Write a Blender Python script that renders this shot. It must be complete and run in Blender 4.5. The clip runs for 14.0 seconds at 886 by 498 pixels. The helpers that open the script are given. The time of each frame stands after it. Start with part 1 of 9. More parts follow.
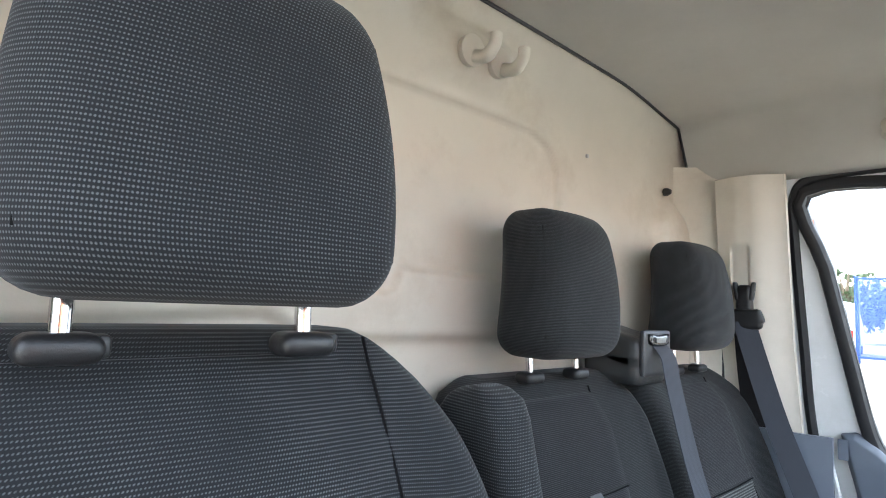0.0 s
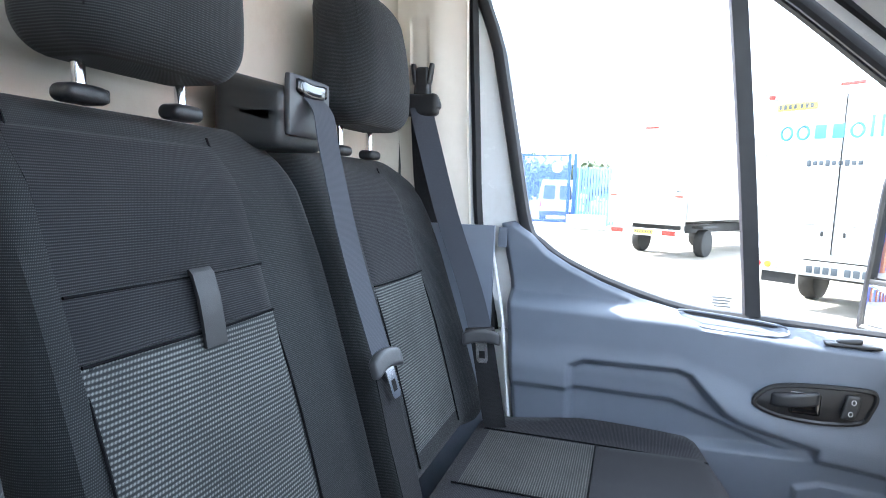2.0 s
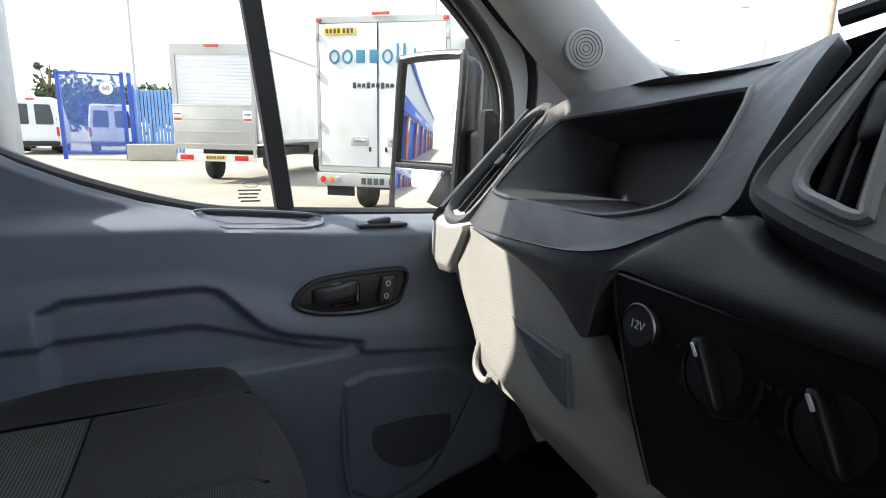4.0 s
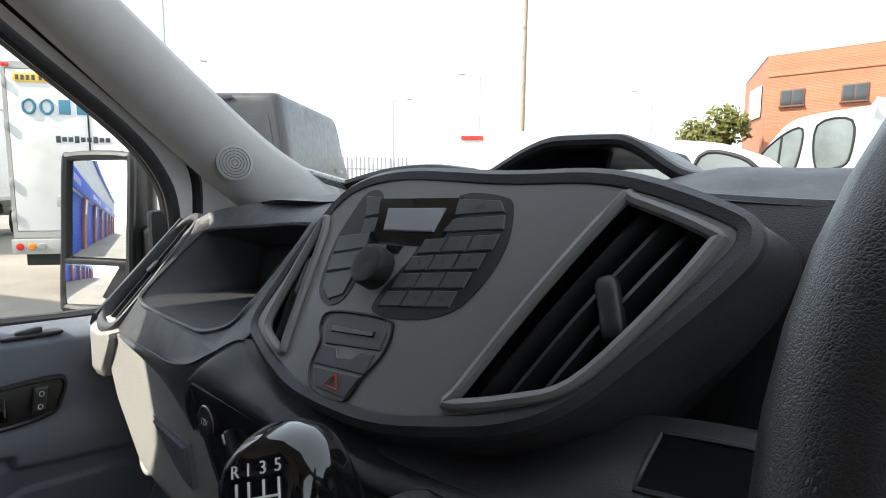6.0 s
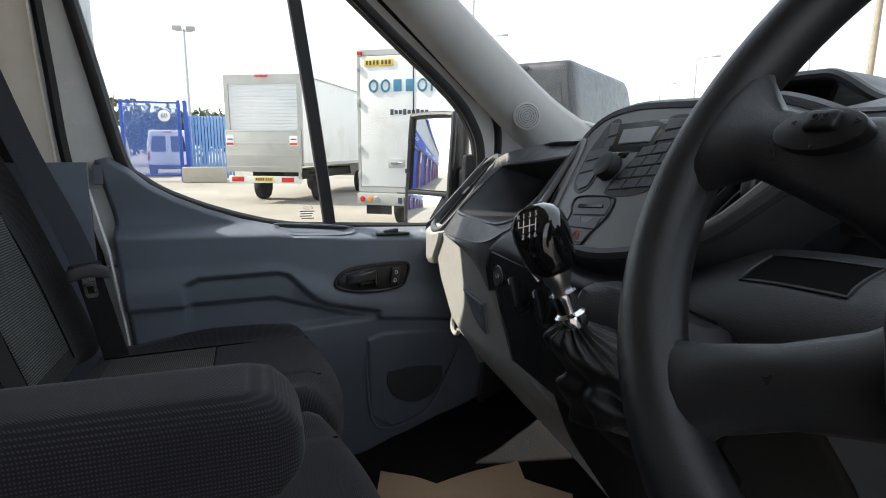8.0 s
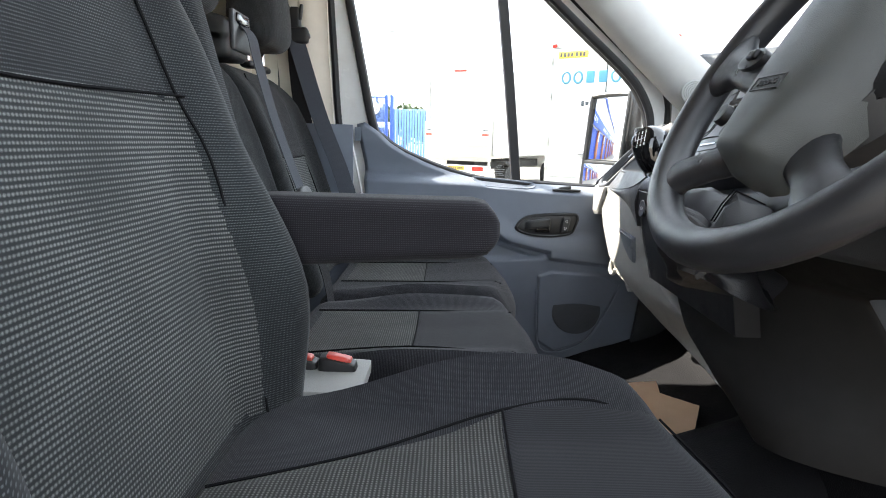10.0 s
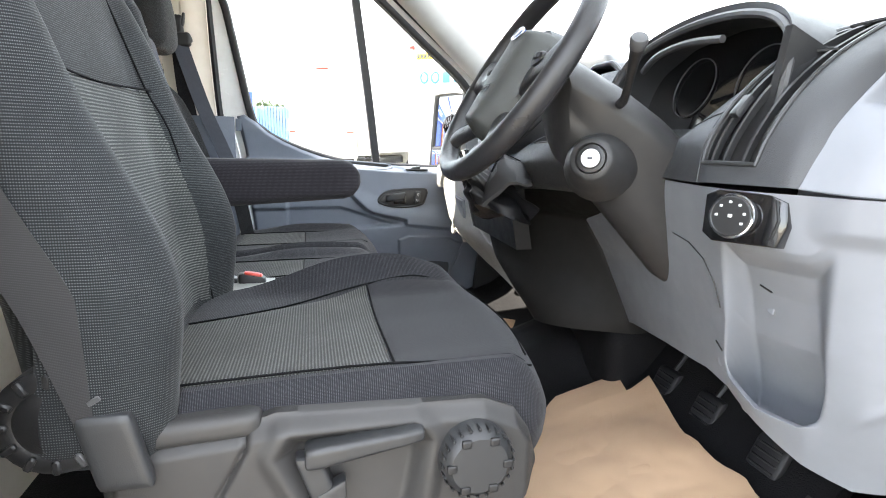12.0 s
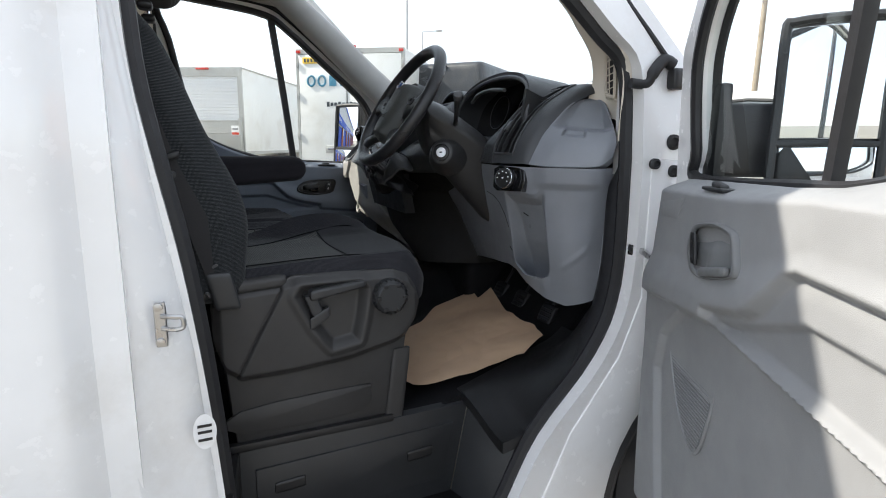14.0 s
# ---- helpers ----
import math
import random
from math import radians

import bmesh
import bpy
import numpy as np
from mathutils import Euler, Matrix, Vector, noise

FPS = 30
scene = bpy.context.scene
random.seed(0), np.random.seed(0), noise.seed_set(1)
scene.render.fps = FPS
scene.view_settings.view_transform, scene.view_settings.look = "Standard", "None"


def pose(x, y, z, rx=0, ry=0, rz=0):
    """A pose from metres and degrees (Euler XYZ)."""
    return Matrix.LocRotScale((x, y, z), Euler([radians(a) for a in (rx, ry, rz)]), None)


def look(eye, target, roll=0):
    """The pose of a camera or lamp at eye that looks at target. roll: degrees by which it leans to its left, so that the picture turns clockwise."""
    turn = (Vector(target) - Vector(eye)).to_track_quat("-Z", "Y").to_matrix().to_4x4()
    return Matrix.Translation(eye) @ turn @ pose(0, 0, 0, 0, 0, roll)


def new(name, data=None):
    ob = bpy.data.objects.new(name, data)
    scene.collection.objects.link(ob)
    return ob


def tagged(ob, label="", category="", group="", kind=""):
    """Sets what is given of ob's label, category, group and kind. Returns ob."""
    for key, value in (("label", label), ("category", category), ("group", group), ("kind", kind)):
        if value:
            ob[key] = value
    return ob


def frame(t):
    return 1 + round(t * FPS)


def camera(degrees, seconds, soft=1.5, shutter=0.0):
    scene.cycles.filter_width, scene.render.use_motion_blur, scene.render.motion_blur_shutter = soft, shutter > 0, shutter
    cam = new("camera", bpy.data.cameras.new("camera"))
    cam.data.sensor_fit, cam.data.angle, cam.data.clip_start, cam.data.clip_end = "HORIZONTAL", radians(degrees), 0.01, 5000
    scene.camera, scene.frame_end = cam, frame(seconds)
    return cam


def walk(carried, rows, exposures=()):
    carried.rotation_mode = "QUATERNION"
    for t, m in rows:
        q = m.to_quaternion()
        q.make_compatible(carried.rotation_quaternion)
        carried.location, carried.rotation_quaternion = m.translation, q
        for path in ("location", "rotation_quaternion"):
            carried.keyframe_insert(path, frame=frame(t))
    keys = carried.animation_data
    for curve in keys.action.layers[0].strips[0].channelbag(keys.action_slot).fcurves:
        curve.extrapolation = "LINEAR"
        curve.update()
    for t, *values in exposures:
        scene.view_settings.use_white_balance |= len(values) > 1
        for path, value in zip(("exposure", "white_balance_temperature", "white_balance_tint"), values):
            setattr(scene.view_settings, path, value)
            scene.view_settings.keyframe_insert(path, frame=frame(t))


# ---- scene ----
cam = camera(77.2, 14.0, soft=1.0)
PATH = [
    (0, (0.353, -0.618, 1.659), (-1.117, 0.725, 1.851), 2.5),
    (0.5, (0.292, -0.503, 1.671), (-1.053, 0.975, 1.754), 2.9),
    (1, (0.28, -0.421, 1.611), (-0.852, 1.226, 1.532), 2.9),
    (1.5, (0.282, -0.362, 1.542), (-0.669, 1.387, 1.343), 2.8),
    (2, (0.301, -0.315, 1.471), (-0.334, 1.57, 1.263), 2.1),
    (2.5, (0.322, -0.157, 1.422), (0.068, 1.821, 1.265), 1.9),
    (3, (0.34, -0.081, 1.422), (0.518, 1.907, 1.296), 1.5),
    (3.5, (0.361, -0.028, 1.387), (1.002, 1.845, 1.101), 2.0),
    (4, (0.431, -0.041, 1.375), (1.192, 1.762, 0.96), 1.2),
    (4.2, (0.454, -0.105, 1.367), (1.269, 1.675, 0.956), 1.0),
    (6.3, (0.494, -0.283, 1.488), (1.981, 1.033, 1.252), 0.5),
    (6.5, (0.476, -0.286, 1.468), (1.905, 1.083, 1.183), 0.0),
    (7, (0.44, -0.356, 1.463), (1.68, 1.184, 1.162), 0.0),
    (7.5, (0.402, -0.447, 1.451), (1.479, 1.215, 1.171), 0.2),
    (8, (0.365, -0.537, 1.433), (0.996, 1.327, 1.08), 0.4),
    (8.2, (0.355, -0.584, 1.428), (0.699, 1.355, 1.082), 0.9),
    (10.3, (0.294, -0.952, 1.336), (0.292, 1.011, 0.953), 1.6),
    (10.5, (0.28, -0.982, 1.325), (0.388, 0.979, 0.947), 1.3),
    (11, (0.274, -1.089, 1.332), (0.603, 0.845, 0.941), 1.5),
    (11.5, (0.281, -1.213, 1.332), (0.607, 0.72, 0.933), 1.2),
    (12, (0.29, -1.338, 1.323), (0.746, 0.573, 0.946), 1.2),
    (12.5, (0.233, -1.481, 1.361), (0.819, 0.407, 1.06), 1.0),
    (13, (0.102, -1.643, 1.341), (0.861, 0.181, 1.032), 0.8),
    (13.5, (0.047, -1.82, 1.351), (0.881, -0.029, 1.042), 0.7),
    (14, (0.029, -2.031, 1.329), (0.855, -0.249, 0.956), 0.6),
]
EXPOSURES = [(0.0, 2.85, 6100), (0.5, 3.1, 6100), (1.0, 3.0, 5800), (2.0, 3.15, 5800), (3.0, 2.7, 5900), (3.5, 1.85, 6300), (4.0, 1.35, 6500), (6.3, 1.15, 6600), (8.2, 1.0, 6600),
             (10.3, 2.7, 6600), (12.0, 3.1, 6800), (12.5, 3.02, 6700), (13.0, 2.38, 6600), (13.4, 1.58, 6500), (14.0, 0.85, 6450)]
walk(cam, [(t, look(eye, target, roll)) for t, eye, target, roll in PATH], EXPOSURES)

# ---- world and sun ----
SUN = Vector((-2.1, 1.0, 2.1)).normalized()
world = bpy.data.worlds.new("sky")
scene.world = world
world.use_nodes = True
wn = world.node_tree.nodes
wn.clear()
sky = wn.new("ShaderNodeTexSky")
sky.sky_type = "NISHITA"
sky.sun_disc = False
sky.sun_elevation = math.asin(SUN.z)
sky.sun_rotation = math.atan2(SUN.x, SUN.y)
sky.dust_density = 1.0
sky.air_density = 1.0
bg = wn.new("ShaderNodeBackground")
bg.inputs[1].default_value = 0.15
wout = wn.new("ShaderNodeOutputWorld")
haze = wn.new("ShaderNodeMix")
haze.data_type = "RGBA"
haze.inputs[0].default_value = 0.45
haze.inputs[7].default_value = (9.0, 9.2, 9.4, 1)
world.node_tree.links.new(sky.outputs[0], haze.inputs[6])
world.node_tree.links.new(haze.outputs[2], bg.inputs[0])
world.node_tree.links.new(bg.outputs[0], wout.inputs[0])
sun_data = bpy.data.lights.new("sun", "SUN")
sun_data.energy = 4.5
sun_data.angle = radians(0.6)
sun_data.color = (1.0, 0.93, 0.82)
sun_lamp = new("sun", sun_data)
sun_lamp.matrix_world = look(SUN * 50, (0, 0, 0))

# ---- materials ----


def shader(name):
    m = bpy.data.materials.new(name)
    m.use_nodes = True
    nt = m.node_tree
    return m, nt, nt.nodes["Principled BSDF"]


def noise_node(nt, coord, scale, detail=4.0, rough=0.6):
    n = nt.nodes.new("ShaderNodeTexNoise")
    n.inputs["Scale"].default_value = scale
    n.inputs["Detail"].default_value = detail
    n.inputs["Roughness"].default_value = rough
    nt.links.new(coord, n.inputs["Vector"])
    return n.outputs["Fac"]


def remap(nt, fac, lo, hi, a=0.3, b=0.7):
    n = nt.nodes.new("ShaderNodeMapRange")
    for i, v in ((1, a), (2, b), (3, lo), (4, hi)):
        n.inputs[i].default_value = v
    nt.links.new(fac, n.inputs[0])
    return n.outputs[0]


def blend(nt, fac, a, b):
    n = nt.nodes.new("ShaderNodeMix")
    n.data_type = "RGBA"
    nt.links.new(fac, n.inputs[0])
    for i, v in ((6, a), (7, b)):
        if isinstance(v, tuple):
            n.inputs[i].default_value = (*v, 1)
        else:
            nt.links.new(v, n.inputs[i])
    return n.outputs[2]


def calc(nt, op, a, b=None):
    n = nt.nodes.new("ShaderNodeMath")
    n.operation = op
    for i, v in ((0, a), (1, b)):
        if v is None:
            continue
        if isinstance(v, (int, float)):
            n.inputs[i].default_value = v
        else:
            nt.links.new(v, n.inputs[i])
    return n.outputs[0]


def bump(nt, bsdf, height, strength, distance):
    n = nt.nodes.new("ShaderNodeBump")
    n.inputs["Strength"].default_value = strength
    n.inputs["Distance"].default_value = distance
    nt.links.new(height, n.inputs["Height"])
    nt.links.new(n.outputs[0], bsdf.inputs["Normal"])


def surface(name, col, rough=0.5, metal=0.0, var=0.12, scale=6.0, grain=0.0, gscale=900.0, rvar=0.08, coat=0.0, dirt=None, dscale=3.0):
    """A solid surface: soft patches of tone, uneven gloss and a fine grain."""
    m, nt, b = shader(name)
    co = nt.nodes.new("ShaderNodeTexCoord").outputs["Object"]
    f = remap(nt, noise_node(nt, co, scale, 6), 0, 1)
    c = blend(nt, f, tuple(v * (1 - var) for v in col), tuple(min(1, v * (1 + var)) for v in col))
    if dirt:
        c = blend(nt, remap(nt, noise_node(nt, co, dscale, 8, 0.7), 0, 0.8, 0.52, 0.75), c, dirt)
    nt.links.new(c, b.inputs["Base Color"])
    nt.links.new(remap(nt, noise_node(nt, co, scale * 5, 4), max(0.02, rough - rvar), min(1, rough + rvar)), b.inputs["Roughness"])
    b.inputs["Metallic"].default_value = metal
    b.inputs["Coat Weight"].default_value = coat
    if grain:
        bump(nt, b, noise_node(nt, co, gscale, 2), grain, 0.002)
    return m


def leatherette(name, col, rough=0.55, cell=260.0, strength=0.35, var=0.1):
    """Moulded plastic with a pebbled leather grain."""
    m, nt, b = shader(name)
    co = nt.nodes.new("ShaderNodeTexCoord").outputs["Object"]
    v = nt.nodes.new("ShaderNodeTexVoronoi")
    v.feature = "DISTANCE_TO_EDGE"
    v.inputs["Scale"].default_value = cell
    nt.links.new(co, v.inputs["Vector"])
    h = remap(nt, v.outputs["Distance"], 0, 1, 0.0, 0.22)
    f = remap(nt, noise_node(nt, co, 5, 5), 0, 1)
    c = blend(nt, f, tuple(x * (1 - var) for x in col), tuple(x * (1 + var) for x in col))
    nt.links.new(c, b.inputs["Base Color"])
    nt.links.new(remap(nt, noise_node(nt, co, 22, 4), rough - 0.07, rough + 0.08), b.inputs["Roughness"])
    bump(nt, b, h, strength, 0.0012)
    return m


def fabric(name, dark, light, rib="Z", pitch=0.0036, ratio=1.0, depth=0.5, share=(0.35, 0.9), var=0.2, dots=0.5):
    """Woven cloth: rows of small raised stitches along the rib axis."""
    m, nt, b = shader(name)
    co = nt.nodes.new("ShaderNodeTexCoord").outputs["Object"]
    sep = nt.nodes.new("ShaderNodeSeparateXYZ")
    nt.links.new(co, sep.inputs[0])
    others = [sep.outputs[i] for i, a in enumerate("XYZ") if a != rib]
    drift = calc(nt, "MULTIPLY", remap(nt, noise_node(nt, co, 60, 2), -1, 1), pitch * 0.03)
    lines = (calc(nt, "ADD", calc(nt, "ADD", others[0], others[1]), drift), calc(nt, "ADD", sep.outputs["XYZ".index(rib)], drift))
    w = []
    for v, p in zip(lines, (pitch * ratio, pitch)):
        n = calc(nt, "MULTIPLY_ADD", calc(nt, "SINE", calc(nt, "MULTIPLY", v, 2 * math.pi / p)), 0.5)
        n.node.inputs[2].default_value = 0.5
        w.append(n)
    h = calc(nt, "MULTIPLY", calc(nt, "POWER", w[1], 1.3), calc(nt, "ADD", calc(nt, "MULTIPLY", w[0], dots), 1 - dots))
    wear = remap(nt, noise_node(nt, co, 9, 5), 0.7, 1.3)
    fuzz = remap(nt, noise_node(nt, co, 900, 2), 1 - var, 1 + var)
    f = remap(nt, calc(nt, "MULTIPLY", calc(nt, "MULTIPLY", h, wear), fuzz), 0, 1, *share)
    nt.links.new(blend(nt, f, dark, light), b.inputs["Base Color"])
    b.inputs["Roughness"].default_value = 0.9
    b.inputs["Sheen Weight"].default_value = 0.08
    b.inputs["Sheen Roughness"].default_value = 0.5
    b.inputs["Specular IOR Level"].default_value = 0.2
    bump(nt, b, h, depth, 0.0012)
    return m


def glass(name, tint=(1, 1, 1), rough=0.0):
    m, nt, b = shader(name)
    nt.nodes.remove(b)
    g = nt.nodes.new("ShaderNodeBsdfGlossy")
    g.inputs["Roughness"].default_value = rough
    tr = nt.nodes.new("ShaderNodeBsdfTransparent")
    tr.inputs[0].default_value = (*tint, 1)
    lw = nt.nodes.new("ShaderNodeLayerWeight")
    lw.inputs[0].default_value = 0.5
    fac = calc(nt, "ADD", calc(nt, "MULTIPLY", calc(nt, "POWER", lw.outputs["Facing"], 4.0), 0.6), 0.045)
    mx = nt.nodes.new("ShaderNodeMixShader")
    nt.links.new(fac, mx.inputs[0])
    nt.links.new(tr.outputs[0], mx.inputs[1])
    nt.links.new(g.outputs[0], mx.inputs[2])
    nt.links.new(mx.outputs[0], nt.nodes["Material Output"].inputs[0])
    return m


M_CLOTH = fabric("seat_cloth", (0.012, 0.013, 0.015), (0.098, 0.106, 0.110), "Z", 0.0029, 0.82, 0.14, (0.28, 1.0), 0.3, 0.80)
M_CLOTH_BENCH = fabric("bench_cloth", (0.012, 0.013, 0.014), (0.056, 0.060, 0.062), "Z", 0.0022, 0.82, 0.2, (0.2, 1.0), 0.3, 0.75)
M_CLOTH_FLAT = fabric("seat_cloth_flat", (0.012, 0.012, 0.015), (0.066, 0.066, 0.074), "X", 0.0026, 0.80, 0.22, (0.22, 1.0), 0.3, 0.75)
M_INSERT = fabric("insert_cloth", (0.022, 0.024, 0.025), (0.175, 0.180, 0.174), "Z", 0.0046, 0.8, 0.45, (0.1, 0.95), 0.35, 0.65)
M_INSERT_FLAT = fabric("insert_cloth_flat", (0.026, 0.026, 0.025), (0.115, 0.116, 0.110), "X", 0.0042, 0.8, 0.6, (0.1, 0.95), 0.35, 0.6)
M_PANEL_CLOTH = fabric("panel_cloth", (0.010, 0.010, 0.012), (0.044, 0.045, 0.048), "Z", 0.0024, 0.7, 0.3, (0.1, 1.0))
M_PANEL_CLOTH_FLAT = fabric("panel_cloth_flat", (0.014, 0.014, 0.016), (0.030, 0.030, 0.035), "Y", 0.0024, 0.7, 0.2, (0.0, 1.0))
# upper belt lengths: their bluish sheen is mixed into the webbing colour
M_BELT_SHEEN = fabric("belt_webbing_sheen", (0.048, 0.052, 0.062), (0.072, 0.078, 0.092), "Z", 0.0016, 1.0, 0.15, (0.0, 1.0), 0.1)
M_BLACK = surface("black_plastic", (0.014, 0.014, 0.015), 0.42, var=0.2, grain=0.12)
M_DARK = leatherette("dark_dash_plastic", (0.040, 0.042, 0.046), 0.46, 520, 0.22)
M_DARKS = surface("dark_smooth_plastic", (0.027, 0.028, 0.030), 0.42, var=0.15, grain=0.1)
M_GREYP = surface("mid_grey_trim", (0.052, 0.053, 0.056), 0.42, var=0.1, grain=0.08)
M_SEATP = surface("seat_base_plastic", (0.033, 0.032, 0.032), 0.5, var=0.15, grain=0.2, gscale=1400)
# door trim as the closed cab shows it, shade put into the colour
M_DOOR_SHADED = leatherette("door_trim_plastic_shaded", (0.13, 0.15, 0.185), 0.5, 480, 0.2)
M_LIGHTP = leatherette("light_grey_plastic", (0.32, 0.32, 0.305), 0.5, 420, 0.25)
M_CREAM = surface("cream_trim", (0.62, 0.57, 0.49), 0.6, var=0.05, grain=0.1, dirt=(0.5, 0.45, 0.38), dscale=2.0)
M_LINING = surface("roof_lining", (0.50, 0.48, 0.43), 0.9, var=0.05, grain=0.3, gscale=1800)
M_BULK = surface("bulkhead_paint", (0.58, 0.53, 0.445), 0.55, var=0.05, grain=0.06, gscale=300, dirt=(0.45, 0.385, 0.30), dscale=3.5)
M_WHITE = surface("white_body_paint", (0.78, 0.78, 0.78), 0.22, var=0.03, coat=0.5, dirt=(0.62, 0.60, 0.57), dscale=2.0)
M_RUBBER = surface("rubber_seal", (0.014, 0.014, 0.016), 0.55, var=0.2, grain=0.15)
M_CHROME = surface("chrome", (0.72, 0.72, 0.74), 0.12, 1.0, var=0.05)
M_STEEL = surface("steel", (0.5, 0.5, 0.5), 0.3, 1.0, var=0.1)
M_GLASS = glass("window_glass", (0.93, 0.97, 0.96))
M_MIRROR = surface("mirror_silver", (0.86, 0.88, 0.9), 0.02, 1.0, var=0.0, rvar=0.005)
M_MAT = leatherette("floor_rubber", (0.010, 0.010, 0.011), 0.62, 180)
M_MAT.node_tree.nodes["Principled BSDF"].inputs["Specular IOR Level"].default_value = 0.1
M_PAPER = surface("brown_paper", (0.50, 0.34, 0.22), 0.75, var=0.06, scale=4, grain=0.1, gscale=500)
M_LCD = surface("lcd", (0.30, 0.31, 0.33), 0.2, var=0.05)
M_GLOSS = surface("gloss_black", (0.006, 0.006, 0.007), 0.08, var=0.1, rvar=0.03, coat=0.6)
M_MARK = surface("white_marking", (0.75, 0.75, 0.75), 0.5, var=0.05)
M_RED = surface("red_plastic", (0.55, 0.05, 0.03), 0.35, var=0.1)
M_THREAD = surface("seam_thread", (0.007, 0.007, 0.008), 0.95, var=0.1)
M_THREAD.node_tree.nodes["Principled BSDF"].inputs["Specular IOR Level"].default_value = 0.1
M_LEATHER = leatherette("black_leather", (0.012, 0.012, 0.014), 0.4, 420, 0.3)

# ---- building helpers ----


def thing(name, at, label, category, group="", kind=""):
    """A top-level Empty at a thing's base."""
    ob = new(name)
    ob.empty_display_size = 0.05
    ob.location = at
    return tagged(ob, label, category, group, kind)


def part(name, bm, mat, parent=None, label="", smooth=40, xf=None):
    """Links a bmesh, built in the place's coordinates, as one mesh object."""
    if xf is not None:
        bm.transform(xf)
    bmesh.ops.recalc_face_normals(bm, faces=bm.faces)
    me = bpy.data.meshes.new(name)
    bm.to_mesh(me)
    bm.free()
    me.materials.append(mat)
    if smooth:
        for p in me.polygons:
            p.use_smooth = True
        me.set_sharp_from_angle(angle=radians(smooth))
    ob = new(name, me)
    if parent is not None:
        ob.parent = parent
        if parent.type == "EMPTY":
            ob.matrix_parent_inverse = Matrix.Translation(-parent.location)
    if label:
        ob["label"] = label
    return ob


def join(*bms):
    out = bmesh.new()
    for b in bms:
        me = bpy.data.meshes.new("tmp")
        b.to_mesh(me)
        out.from_mesh(me)
        bpy.data.meshes.remove(me)
        b.free()
    return out


def rbox(c, size, r=0.005, seg=2, rot=None):
    """A box with rounded edges."""
    bm = bmesh.new()
    bmesh.ops.create_cube(bm, size=1.0)
    bmesh.ops.scale(bm, vec=size, verts=bm.verts)
    if r:
        bmesh.ops.bevel(bm, geom=bm.edges[:], offset=min(r, min(size) * 0.49), segments=seg, profile=0.6, affect="EDGES")
    m = Matrix.Translation(c)
    if rot is not None:
        m = m @ (rot if isinstance(rot, Matrix) else Euler([radians(a) for a in rot]).to_matrix().to_4x4())
    bm.transform(m)
    return bm


def pillow(size, r, cuts, shape=None):
    """A soft block: a finely divided rounded box, bent by shape()."""
    bm = bmesh.new()
    bmesh.ops.create_cube(bm, size=2.0)
    bmesh.ops.subdivide_edges(bm, edges=bm.edges[:], cuts=cuts, use_grid_fill=True)
    h = Vector(size) / 2
    for v in bm.verts:
        p = Vector((v.co.x * h.x, v.co.y * h.y, v.co.z * h.z))
        q = Vector([max(-(h[i] - r), min(h[i] - r, p[i])) for i in range(3)])
        d = p - q
        if d.length > 1e-9:
            p = q + d.normalized() * r
        v.co = shape(p) if shape else p
    return bm


def smooth_line(pts, k=6, closed=False):
    """Points of a soft curve through pts."""
    P = [Vector(p) for p in pts]
    n = len(P)
    out = []
    for i in range(n if closed else n - 1):
        a, b, c, d = [P[j % n] if closed else P[max(0, min(n - 1, j))] for j in (i - 1, i, i + 1, i + 2)]
        for s in range(k):
            t = s / k
            out.append(0.5 * (2 * b + (c - a) * t + (2 * a - 5 * b + 4 * c - d) * t * t + (3 * b - a - 3 * c + d) * t ** 3))
    if not closed:
        out.append(P[-1])
    return out


def tube(pts, r, n=10, closed=False, flat=1.0):
    """A round bar along pts; r may be a list."""
    bm = bmesh.new()
    P = [Vector(p) for p in pts]
    m = len(P)
    up = Vector((0.13, 0.31, 0.94))
    rings = []
    prev = None
    for i, p in enumerate(P):
        a = P[(i - 1) % m] if closed or i else P[0]
        b = P[(i + 1) % m] if closed or i < m - 1 else P[-1]
        t = (b - a).normalized()
        if prev is None:
            x = t.cross(up).normalized()
        else:
            x = (prev - t * prev.dot(t)).normalized()
        prev = x
        y = t.cross(x)
        rr = r[i] if isinstance(r, (list, tuple)) else r
        rings.append([bm.verts.new(p + (x * math.cos(2 * math.pi * k / n) + y * math.sin(2 * math.pi * k / n) * flat) * rr) for k in range(n)])
    for i in range(m if closed else m - 1):
        A, B = rings[i], rings[(i + 1) % m]
        off = 0
        if closed and i == m - 1:
            off = min(range(n), key=lambda o: sum((A[k].co - B[(k + o) % n].co).length for k in range(n)))
        for k in range(n):
            bm.faces.new((A[k], A[(k + 1) % n], B[(k + 1 + off) % n], B[(k + off) % n]))
    if not closed:
        bm.faces.new(rings[0])
        bm.faces.new(rings[-1])
    return bm


def sheet(fn, nu, nv, thick=None):
    """A surface fn(u, v), u and v from 0 to 1, with a thickness along a vector."""
    bm = bmesh.new()
    g = [[bm.verts.new(fn(i / nu, j / nv)) for j in range(nv + 1)] for i in range(nu + 1)]
    for i in range(nu):
        for j in range(nv):
            bm.faces.new((g[i][j], g[i + 1][j], g[i + 1][j + 1], g[i][j + 1]))
    if thick is not None:
        ext = bmesh.ops.extrude_face_region(bm, geom=bm.faces[:])
        bmesh.ops.translate(bm, vec=thick, verts=[e for e in ext["geom"] if isinstance(e, bmesh.types.BMVert)])
    return bm


